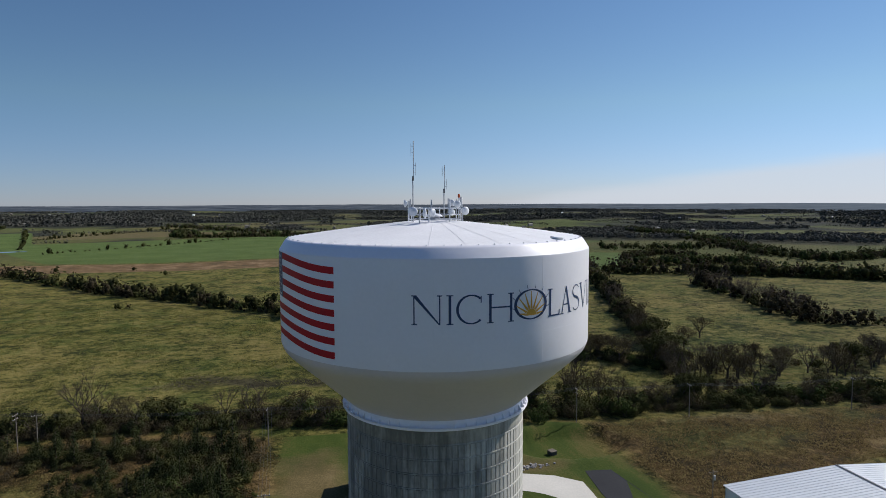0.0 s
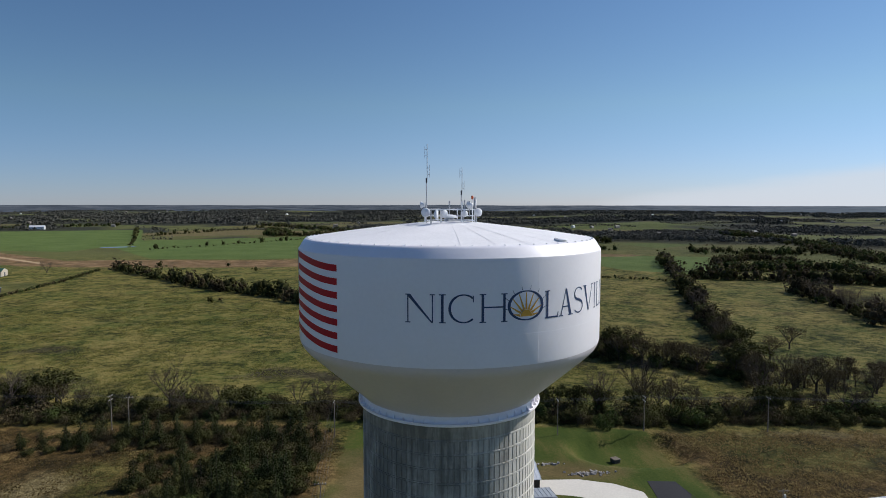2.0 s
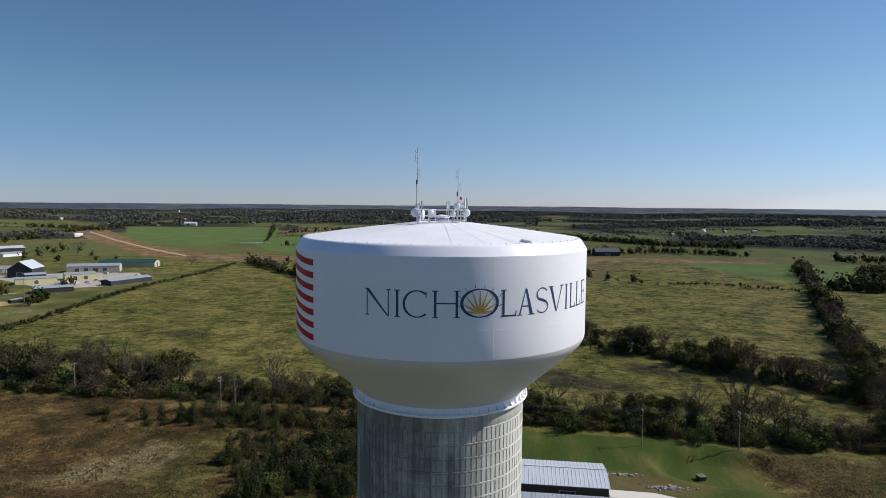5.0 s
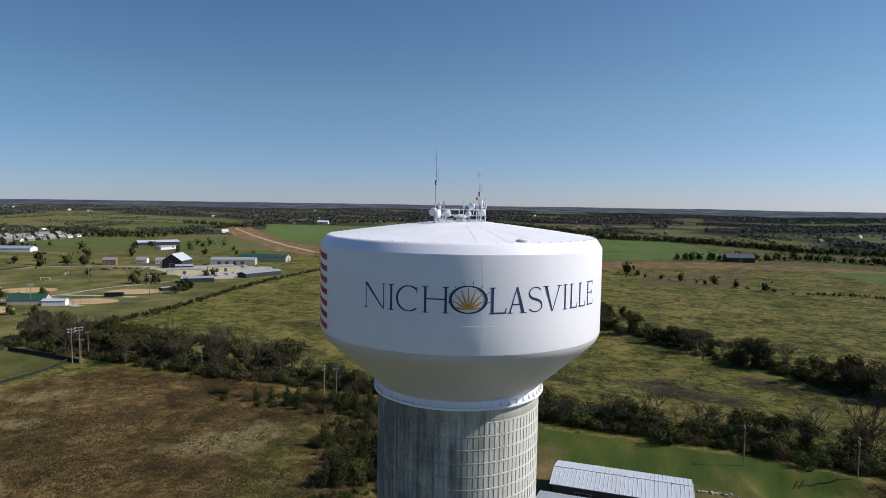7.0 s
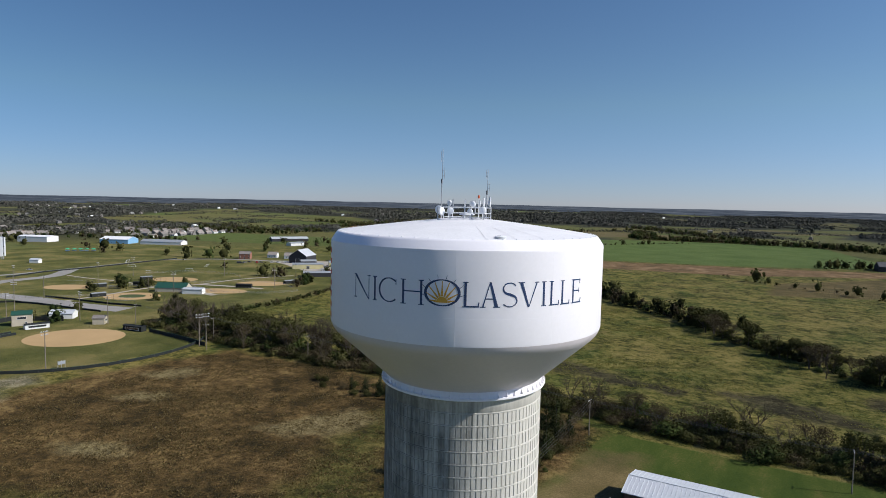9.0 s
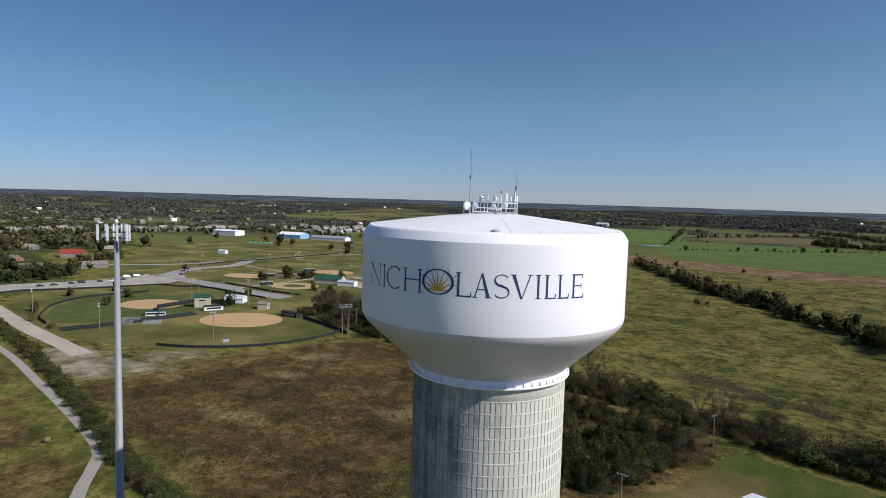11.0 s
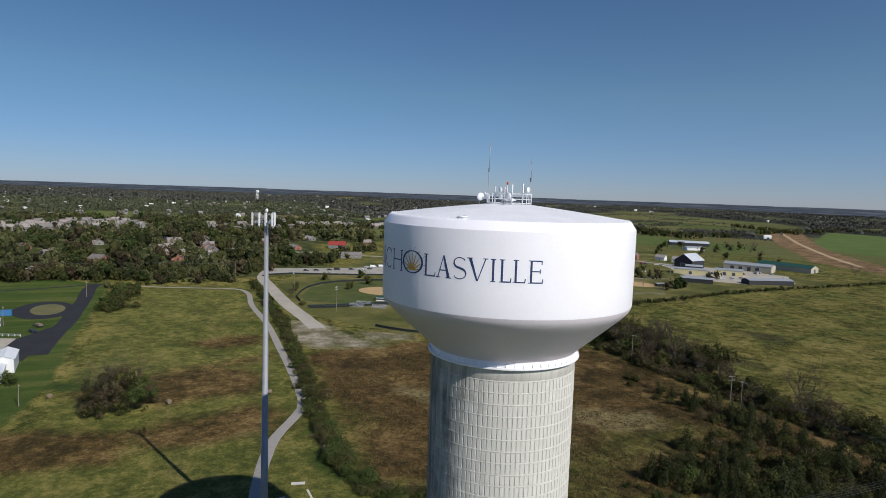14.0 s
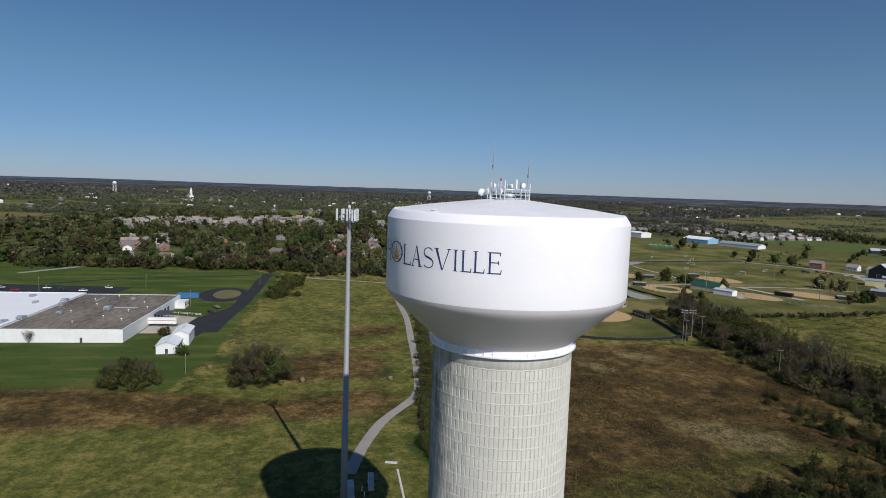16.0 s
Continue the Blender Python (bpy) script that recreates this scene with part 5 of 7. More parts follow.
# low hedge in front of the farmyard
belt([(-250, 225), (-262, 331), (-278, 400), (-286, 470), (-288, 560), (-300, 660)], 5, 2.2, ["shrub_olive", "shrub_green", "shrub_brown"], 0.8, 1.2, 17)
# bushes beside the walking trail
belt([(-390, 70), (-273, 69.5), (-199, 67), (-129, 61), (-75, 57)], 4, 1.7, ["shrub_olive", "shrub_brown", "shrub_olive", "shrub_green"], 0.9, 1.4, 18)
belt([(-120, 60), (-75, 57), (-60, 60), (-50, 75)], 5, 1.3, ["shrub_green", "shrub_brown", "shrub_green", "shrub_olive"], 0.7, 1.15, 19)
# big lone bushes
def lone_bush(x, y, w, h, tones, label, seed):
    """A broad free-standing bush of many small leaf sprays on forked stems."""
    q = random.Random(seed)
    u = thing("bush", spot(x, y, 0, 1, -0.1), label, "bush")
    sets = {t: [] for t in tones}
    for k in range(120):
        a, rr = q.uniform(0, 6.283), math.sqrt(q.random()) * w * 0.42
        top = h * (1 - (rr / (w * 0.5)) ** 2) ** 0.7
        bx, by, bz = rr * math.cos(a), rr * math.sin(a), q.uniform(0.12, 0.88) * top
        t = tones[1] if by > w * 0.12 and bz < h * 0.55 and q.random() < 0.85 else tones[0] if q.random() < 0.7 else tones[2]
        sets[t].append((bx, by, bz, q.uniform(0.9, 1.9)))
    for t, blobs in sets.items():
        g = Geo()
        leaves(g, q, blobs, 140 * len(blobs), 0.24)
        part("foliage", g, LEAF[t], u)
    g = Geo()
    for k in range(16):
        a = q.uniform(0, 6.283)
        limb(g, q, Vector((math.cos(a) * w * 0.12, math.sin(a) * w * 0.12, -0.2)), Vector((math.cos(a) * q.uniform(0.1, 0.9), math.sin(a) * q.uniform(0.1, 0.9), 1)).normalized(), h * 0.42, 0.09, 3, 0.45, 4)
    part("stem", g, TWIG, u)


lone_bush(-140, 4, 26, 16.5, ("brown", "green", "olive"), "large bush with browning top and green lower leaves", 3)
lone_bush(-138, -39, 23, 10, ("olive", "olive", "cedar"), "broad olive-grey bush at the meadow's edge", 8)
for x, y, s, k in ((-125, 445, 1.9, "shrub_olive"), (-179, 695, 2.0, "shrub_olive"), (-138, 644, 2.0, "shrub_olive"), (-120, 448, 1.5, "shrub_brown"), (-176, -32, 1.7, "shrub_green"), (-207, -48, 1.5, "shrub_olive"), (-203, -46, 1.2, "shrub_brown"), (-211, -50, 1.2, "shrub_olive"), (-184, -44, 1.0, "shrub_green"), (-198, -92, 0.9, "shrub_brown")):
    plant(k, x, y, s, random.Random(int(x * 3 + y)))
plant("tree_brown", -192, -97, 0.75, random.Random(31))
for x, y, k, s in ((-310, 68, "tree_green", 0.9), (-322, 180, "tree_olive", 0.8), (-352, 130, "tree_olive", 0.85), (-372, 150, "tree_olive", 0.9), (-300, 88, "shrub_olive", 1.2), (-524, 486, "tree_olive", 2.1), (-600, 470, "tree_olive", 1.2), (-352, 470, "tree_olive", 1.2), (-345, 463, "tree_brown", 1.1), (-310, 390, "tree_olive", 1.0), (-500, 640, "tree_olive", 1.3), (-468, 660, "tree_olive", 1.2), (-450, 670, "tree_brown", 1.1), (-560, 585, "tree_green", 1.2), (-340, 640, "bare_tree", 1.4), (-330, 210, "tree_olive", 0.9), (-400, 262, "tree_olive", 1.1), (-415, 268, "tree_brown", 1.1), (-250, 690, "tree_olive", 1.0), (52, 300, "bare_tree", 1.0), (40, 346, "tree_olive", 1.0), (12, 405, "tree_olive", 1.0), (-354, 93, "tree_olive", 0.85), (-323, 85, "tree_brown", 0.8), (-398, 123, "tree_olive", 1.1), (-403, 153, "tree_green", 1.1), (-482, 233, "tree_brown", 1.3), (-423, 296, "tree_olive", 1.2), (-568, 472, "tree_olive", 1.9), (-326, 195, "tree_green", 1.0), (-559, 659, "tree_olive", 1.2), (-596, 620, "tree_olive", 1.3), (-510, 710, "tree_brown", 1.2), (-538, 448, "tree_olive", 1.5), (-533, 474, "tree_green", 2.2), (-624, 650, "tree_olive", 1.5), (-569, 671, "tree_brown", 1.5), (-564, 688, "tree_brown", 1.4), (-617, 767, "tree_brown", 1.6), (-602, 777, "tree_olive", 1.6), (-580, 780, "tree_brown", 1.4), (-552, 740, "bare_tree", 1.9), (-304, 368, "tree_brown", 1.2), (-330, 262, "tree_olive", 1.1), (-318, 268, "tree_olive", 1.0), (-388, 300, "tree_olive", 1.0), (-446, 420, "tree_brown", 1.2), (-600, 560, "tree_olive", 1.4), (-640, 590, "tree_olive", 1.3), (-700, 640, "tree_olive", 1.4), (-764, 361, "tree_olive", 1.6), (-836, 433, "tree_olive", 1.6), (-812, 300, "tree_olive", 1.8), (-770, 268, "tree_olive", 2.0), (-695, 232, "tree_olive", 2.0), (-363, 412, "tree_brown", 1.5), (-369, 418, "tree_olive", 1.3), (-356, 408, "shrub_brown", 2.0)):
    plant(k, x, y, s, random.Random(int(x * 5 + y)))


# ---- buildings ----
def gable(name, x, y, rz, length, width, eave, ridge, wall, roof, label, category="building", group="", openings=(), ribs=0, over=0.3, doors=(), cased=True):
    """A gabled building; its ridge runs along its own x. openings: (side, along, sill, wide, high) windows; doors likewise."""
    b = thing(name, spot(x, y, rz), label, category, group)
    L, W = length / 2, width / 2
    g = Geo()
    t = 0.2
    # four walls with thickness, gables included
    g.box(0, -W + t / 2, eave / 2 - 0.3, length, t, eave + 0.6).box(0, W - t / 2, eave / 2 - 0.3, length, t, eave + 0.6)
    for s in (-1, 1):
        xs = (s * L, s * (L - t))
        v = [(q, yy, zz) for q in xs for yy, zz in ((-W, -0.6), (W, -0.6), (W, eave), (0, ridge - 0.05), (-W, eave))]
        g.add(v, [(0, 1, 2, 3, 4), (9, 8, 7, 6, 5), (0, 5, 6, 1), (1, 6, 7, 2), (2, 7, 8, 3), (3, 8, 9, 4), (4, 9, 5, 0)])
    part("wall", g, wall, b)
    g, battens = Geo(), []
    slope = (ridge - eave) / W
    for s in (-1, 1):
        y0, z0 = s * (W + over), eave - slope * over
        a = [(-L - over, y0, z0), (L + over, y0, z0), (L + over, 0, ridge), (-L - over, 0, ridge)]
        g.add(a + [(p[0], p[1], p[2] + 0.14) for p in a], [(4, 5, 6, 7), (3, 2, 1, 0), (0, 1, 5, 4), (1, 2, 6, 5), (3, 0, 4, 7)])
    if ribs:
        for k in range(ribs + 1):
            px = -L - over + (length + 2 * over) * k / ribs
            for s in (-1, 1):
                y0, z0 = s * (W + over), eave - slope * over
                battens.append(Geo().add([(px - 0.06, y0, z0 + 0.141), (px + 0.06, y0, z0 + 0.141), (px + 0.06, 0, ridge + 0.141), (px - 0.06, 0, ridge + 0.141), (px, y0, z0 + 0.22), (px, 0, ridge + 0.22)], [(0, 4, 5, 3), (4, 1, 2, 5), (0, 1, 4), (2, 3, 5)]))
    top = part("roof", g, roof, b)
    part("ridge_cap", Geo().box(0, 0, ridge + 0.2, length + 2 * over, 0.3, 0.1), roof, top)
    for batten in battens:
        part("rib", batten, roof, top)

    def opening(kind, side, along, sill, wide, high, m):
        q = {"s": (along, -W - 0.02, 0), "n": (along, W + 0.02, 180), "e": (L + 0.02, along, 90), "w": (-L - 0.02, along, -90)}[side]
        o = part(kind, Geo().box(0, 0.03, sill + high / 2, wide, 0.08, high).moved(pose(q[0], q[1], 0, 0, 0, q[2])), m, b)
        if not cased:
            return
        rim = Geo()
        for dx, dz, sx, sz in ((0, high / 2, wide + 0.2, 0.1), (0, -high / 2, wide + 0.2, 0.1), (wide / 2, 0, 0.1, high), (-wide / 2, 0, 0.1, high)):
            rim.box(dx, 0.0, sill + high / 2 + dz, sx, 0.12, sz)
        part("casing", rim.moved(pose(q[0], q[1], 0, 0, 0, q[2])), STEELWHITE, o)

    for o in openings:
        opening("window", *o, GLASSY)
    for o in doors:
        opening("door", *o, DARKSTEEL)
    return b


# sheds by the tower
gable("storage_shed", 23.5, 143.5, 0, 30.5, 13.4, 4.6, 5.9, BROWNWALL, METALROOF, "brown metal shed with a pale ribbed roof beside the tower", ribs=34, doors=(("s", -8, 0, 3.6, 3.4), ("s", 6, 0, 3.6, 3.4)))
gable("open_shed", 23.2, 126.0, 0, 33.0, 13.5, 3.6, 4.7, BROWNWALL, GREYROOF, "low brown shed with a grey ribbed roof", ribs=36, doors=(("s", -8, 0, 3.2, 2.8),))
gable("metal_warehouse", 117.5, 88, 90, 60, 58, 6.6, 8.4, WHITEWALL, METALROOF, "large white metal warehouse with a ribbed pale roof", ribs=60, doors=(("e", -12, 0, 4, 4),))
vent_line = thing("roof_expansion_strip", pose(117.5, 88, level(117.5, 88) + 8.66), "dark ridge strip on the metal warehouse roof", "roof strip")
part("strip", Geo().box(0, 0, 0, 0.5, 60.6, 0.08), DARKSTEEL, vent_line)
for x, y in ((86.5, 119.5),):
    u = thing("service_pole", spot(x, y), "short grey service pole with a crossarm beside the warehouse", "pole")
    part("pole", Geo().tube([(0, 0, -0.3), (0, 0, 9.2)], 0.12, 8), WOODPOLE, u)
    part("crossarm", Geo().box(0, 0, 8.8, 2.2, 0.12, 0.14), WOODPOLE, u)
    part("transformer", Geo().tube([(0.35, 0, 7.0), (0.35, 0, 8.0)], 0.28, 10), GALV, u)

# farmyard
Y = "farmyard buildings"
gable("barn", -430, 513, 106, 24, 20, 8.0, 14.5, BLACKWALL, METALROOF, "dark board barn with a pale metal roof", group=Y, doors=(("w", 0, 0, 5, 5),), openings=(("s", -5, 2, 1.2, 1.2), ("s", 5, 2, 1.2, 1.2)))
gable("lean_to", -412, 502, 48, 16, 8, 3.6, 5.0, BLACKWALL, GREYROOF, "low dark lean-to beside the barn", group=Y)
gable("yellow_building", -386, 472, 44, 30, 13, 4.6, 5.6, YELLOWWALL, GREYROOF, "yellow metal building with a grey roof", group=Y, doors=(("s", 0, 0, 3, 3),))
gable("yellow_building", -371, 505, 44, 24, 14, 5.0, 6.2, YELLOWWALL, GREYROOF, "yellow metal workshop with a grey roof", group=Y, doors=(("s", -4, 0, 3, 3.4), ("s", 4, 0, 3, 3.4)))
gable("tan_workshop", -398, 562, 26, 46, 16, 6.0, 8.0, TANWALL, GREYROOF, "long tan workshop with roll-up doors", group=Y, doors=(("s", -14, 0, 4, 4.2), ("s", -6, 0, 4, 4.2), ("s", 2, 0, 4, 4.2), ("s", 10, 0, 4, 4.2)))
gable("green_roof_shed", -394, 612, 12, 56, 16, 5.0, 7.6, TANWALL, GREENROOF, "long shed with a dark green metal roof", group=Y, doors=(("e", 0, 0, 4, 4),))
gable("black_shed", -314, 488, 72, 40, 12, 3.8, 5.0, BLACKWALL, GREYROOF, "low black shed with a grey roof beside the hedge", group=Y)
gable("black_shed", -336, 430, 44, 26, 12, 3.6, 4.6, BLACKWALL, GREYROOF, "low dark shed with a grey roof", group=Y)
gable("livestock_shed", -680, 754, 55, 58, 24, 4.5, 7.0, BLACKWALL, METALROOF, "wide open-sided livestock shed with a pale roof", group=Y)
gable("hay_shed", -606, 692, 78, 27, 12, 3.6, 5.2, WHITEWALL, GREYROOF, "low white shed in the pasture", group=Y)
gable("brick_farmhouse", -506, 502, 30, 12.5, 8, 5.6, 8.2, BRICK, SHINGLE, "two-storey red brick farmhouse", "house", openings=(("s", -5, 1, 1.1, 1.6), ("s", 0, 4, 1.1, 1.6), ("s", 5, 1, 1.1, 1.6), ("s", -5, 4, 1.1, 1.6), ("s", 5, 4, 1.1, 1.6)), doors=(("s", 0, 0, 1.2, 2.2),))
for x, y, r in ((-494, 533, 25), (-472, 537, 30)):
    gable("white_cottage", x, y, r, 11, 8, 3.6, 6.6, WHITEWALL, SHINGLE, "small white cottage with a grey roof", "house", openings=(("s", -3, 1, 1, 1.3), ("s", 3, 1, 1, 1.3), ("e", 0, 1, 1, 1.3)), doors=(("s", 0, 0, 1, 2.1),))
gable("blue_gym", -807, 545, 25, 42, 26, 6, 9.5, BLUEWALL, MEMBRANE, "light blue hall with a white roof")
gable("long_white_shed", -745, 572, 25, 60, 18, 4.2, 7.0, WHITEWALL, GREYROOF, "long white shed with a grey roof")
gable("white_hall", -905, 486, 25, 44, 24, 7.5, 9.0, WHITEWALL, MEMBRANE, "white flat hall near the playing fields")
gable("field_shed", -618, 335, 30, 9, 6, 3.2, 4.6, WHITEWALL, METALROOF, "small white shed in a mown field")
gable("red_roof_house", -652, 192, 70, 20, 12, 4.0, 8.0, SIDING, REDROOF, "house with a bright red metal roof", "house", openings=(("s", -5, 1, 1.2, 1.4), ("s", 5, 1, 1.2, 1.4)))
gable("grey_house", -548, 180, 80, 24, 10, 3.4, 6.0, SIDING, SHINGLE, "low grey-roofed house beside the park road", "house", openings=(("s", -6, 1, 1.2, 1.4), ("s", 6, 1, 1.2, 1.4)))
gable("old_barn", 135, 880, 10, 34, 18, 6, 11, BLACKWALL, DARKROOF, "weathered dark barn at the edge of a green field", doors=(("s", 0, 0, 4, 4),))
gable("far_white_house", -930, 1700, 20, 34, 18, 7, 11, WHITEWALL, METALROOF, "white farm building far off")

# ---- large plant beyond the trail ----
def flat_block(name, x0, x1, y0, y1, h, wall, roof, label):
    b = thing(name, spot((x0 + x1) / 2, (y0 + y1) / 2), label, "building")
    W, D = x1 - x0, y1 - y0
    g = Geo()
    for cx, cy, sx, sy in ((0, -D / 2 + 0.2, W, 0.4), (0, D / 2 - 0.2, W, 0.4), (-W / 2 + 0.2, 0, 0.4, D - 0.8), (W / 2 - 0.2, 0, 0.4, D - 0.8)):
        g.box(cx, cy, h / 2 - 0.3, sx, sy, h + 0.6)
    part("wall", g, wall, b)
    part("roof", Geo().box(0, 0, h - 0.25, W - 0.82, D - 0.82, 0.2), roof, b)
    cap = Geo()
    for cx, cy, sx, sy in ((0, -D / 2 + 0.2, W + 0.1, 0.5), (0, D / 2 - 0.2, W + 0.1, 0.5), (-W / 2 + 0.2, 0, 0.5, D - 0.6), (W / 2 - 0.2, 0, 0.5, D - 0.6)):
        cap.box(cx, cy, h + 0.05, sx, sy, 0.12)
    part("coping", cap, STEELWHITE, b)
    return b


plant_a = flat_block("factory_hall", -278, -194, -110, -61, 5.6, WHITEWALL, TARROOF, "white factory hall with a weathered flat roof")
plant_b = flat_block("factory_wing", -280, -196, -190, -110.5, 5.9, WHITEWALL, MEMBRANE, "factory wing with a bright white membrane roof")
for k in range(28):
    part("wall_rib", Geo().box(42.03, -24 + 1.75 * k, 2.6, 0.1, 0.18, 5.6), WHITEWALL, plant_a)
part("door", Geo().box(42.05, 8, 1.05, 0.1, 1.0, 2.1), DARKSTEEL, plant_a)
for k, yy in enumerate((-32, -26, -20, -9, 2)):
    part("loading_door", Geo().box(-20 + 5.2 * k, 24.56, 1.9, 3, 0.1, 3.4), DARKSTEEL, plant_a)
dock = part("dock_canopy", Geo().box(-2, 28, 4.0, 9, 7, 0.3).box(-6, 31, 2, 0.2, 0.2, 4).box(2, 31, 2, 0.2, 0.2, 4), DARKSTEEL, plant_a, "dark flat dock canopy")
for x, y, sx, sy, h in ((-213, -110, 4, 2.6, 1.7), (-226, -100, 2.6, 2, 1.2), (-246, -108, 3, 2, 1.6), (-256, -111, 4, 2.6, 1.5), (-236, -83, 3.4, 2.6, 1.8), (-262, -80, 2.2, 2.2, 1.3), (-206, -114, 5, 2.2, 1.2), (-250, -122, 3, 2, 1.3), (-268, -132, 3, 2.4, 1.3)):
    u = thing("rooftop_unit", pose(x, y, level(x, y) + 5.45), "grey rooftop ventilation unit on the factory", "ventilation unit", "rooftop units")
    part("cabinet", Geo().box(0, 0, h / 2, sx, sy, h), GALV, u)
    part("hood", Geo().box(sx * 0.4, 0, h * 0.8, sx * 0.5, sy * 0.8, h * 0.5, 0, 0, 25), GREYROOF, u)
    part("curb", Geo().box(0, 0, 0.08, sx + 0.3, sy + 0.3, 0.24), DARKSTEEL, u)
for x, y in ((-232, -72), (-218, -78), (-247, -92), (-260, -98), (-228, -96), (-206, -86), (-270, -90), (-240, -66), (-212, -68), (-254, -72), (-222, -142), (-238, -150), (-256, -146), (-246, -168)):
    u = thing("roof_vent", pose(x, y, level(x, y) + 5.45), "small grey vent pipe on the factory roof", "vent", "roof vents")
    part("pipe", Geo().tube([(0, 0, -0.1), (0, 0, 0.9)], 0.22, 8), GALV, u)
    part("cowl", Geo().lathe([(0.02, 1.25), (0.4, 1.1), (0.42, 0.95), (0.2, 0.9)], 10), STEELWHITE, u)
for x, y, rz in ((-240, -76, 90), (-262, -96, 0)):
    u = thing("roof_duct", pose(x, y, level(x, y) + 5.45, 0, 0, rz), "long pale duct lying on the factory roof", "duct")
    part("run", Geo().box(0, 0, 0.4, 11, 0.7, 0.5), GALV, u)
    for q in (-4.5, 0, 4.5):
        part("foot", Geo().box(q, 0, 0.08, 0.2, 0.9, 0.22), DARKSTEEL, u)
gable("white_shed", -196.5, -37.2, 6, 14, 6.6, 5.0, 6.3, WHITEWALL, METALROOF, "taller rear part of the white metal shed", ribs=14)
gable("white_shed", -182.6, -38.9, 6, 13, 8.0, 3.4, 4.9, WHITEWALL, METALROOF, "long white metal shed below the factory", ribs=12, doors=(("e", 0, 0, 1.2, 2.2),))
tank_blue = thing("blue_container", spot(-301, -63, 5), "blue shipping container behind the factory", "container")
part("body", Geo().box(0, 0, 1.45, 3, 12, 2.7), BLUEPLASTIC, tank_blue)
part("doors", Geo().box(0, 6.03, 1.45, 2.7, 0.08, 2.5), BLUEPLASTIC, tank_blue)


def trailer(x, y, rz):
    u = thing("semi_trailer", spot(x, y, rz), "white box semi-trailer backed to a dock", "trailer")
    b = part("box", Geo().box(0, 0, 2.65, 14, 2.6, 2.8), WHITEWALL, u)
    part("stripe", Geo().box(0, 1.31, 2.9, 13.4, 0.03, 0.15).box(0, -1.31, 2.9, 13.4, 0.03, 0.15), CARPAINT[1], b)
    part("chassis", Geo().box(0, 0, 1.1, 13, 1.2, 0.3), DARKSTEEL, u)
    for sx in (4.2, 5.5):
        for sy in (-1.05, 1.05):
            part("wheel", Geo().tube([(sx, sy - 0.25, 0.5), (sx, sy + 0.25, 0.5)], 0.52, 14), DARKSTEEL, u)
    part("landing_leg", Geo().box(-4.5, 0.8, 0.6, 0.15, 0.15, 1.2).box(-4.5, -0.8, 0.6, 0.15, 0.15, 1.2), DARKSTEEL, u)


trailer(-226, -55, 88)
rail = thing("yard_rail", Matrix.Identity(4), "white pipe rail beside the dock yard", "railing")
for k in range(8):
    part("post", Geo().tube([(-255 + k * 0.7, -60 + k * 2.4, -2.7), (-255 + k * 0.7, -60 + k * 2.4, -1.4)], 0.07, 6), STEELWHITE, rail)
for z in (-1.95, -1.45):
    part("bar", Geo().tube([(-255, -60, z), (-250.1, -43.2, z)], 0.06, 6), STEELWHITE, rail)
annex = thing("office_annex", spot(-272, -58.5), "small white annex with dark windows on the factory", "building")
part("wall", Geo().box(0, 0, 1.6, 8, 5, 3.8), WHITEWALL, annex)
part("roof", Geo().box(0, 0, 3.6, 8.4, 5.3, 0.22), STEELWHITE, annex)
for k in (-2.4, 0, 2.4):
    part("window", Geo().box(k, 2.52, 1.9, 1.3, 0.06, 1.2), GLASSY, annex)


CARS = {}


def car(x, y, rz, tone=0, van=False):
    key = (tone, van)
    m = spot(x, y, rz, 1, 0.06)
    if key in CARS:
        return copy_thing(CARS[key], m)
    u = CARS[key] = thing("van" if van else "car", m, ("white van", "red car", "dark car", "silver car")[tone] + " parked on the lot", "vehicle", "parked vehicles")
    h = 2.0 if van else 0.95
    body = Geo()
    prof = [(-2.3, 0.35), (2.25, 0.35), (2.3, 0.75), (1.2, 0.95), (-2.2, 0.98)] if not van else [(-2.7, 0.4), (2.6, 0.4), (2.65, 1.1), (1.9, 1.25), (1.4, 2.05), (-2.7, 2.1)]
    k = len(prof)
    body.add([(px, s * 0.88, pz) for s in (-1, 1) for px, pz in prof], [tuple(range(k)), tuple(range(2 * k - 1, k - 1, -1))] + [(i, i + k, (i + 1) % k + k, (i + 1) % k) for i in range(k)])
    part("body", body, CARPAINT[tone], u)
    if not van:
        cab = [(1.0, 0.93), (0.35, 1.42), (-1.2, 1.45), (-1.95, 0.95)]
        part("cabin", Geo().add([(px, s * 0.76, pz) for s in (-1, 1) for px, pz in cab], [(0, 1, 2, 3), (7, 6, 5, 4), (0, 4, 5, 1), (1, 5, 6, 2), (2, 6, 7, 3)]), GLASSY, u, "glazed cabin")
        part("roof_panel", Geo().box(-0.42, 0, 1.46, 1.5, 1.45, 0.04), CARPAINT[tone], u)
    else:
        part("windscreen", Geo().box(1.72, 0, 1.65, 0.06, 1.5, 0.75, 0, 0, -32), GLASSY, u)
    for sx in (-1.45, 1.45):
        for sy in (-0.82, 0.82):
            part("wheel", Geo().tube([(sx, sy - 0.1, 0.33), (sx, sy + 0.1, 0.33)], 0.33, 12), DARKSTEEL, u)
    return u


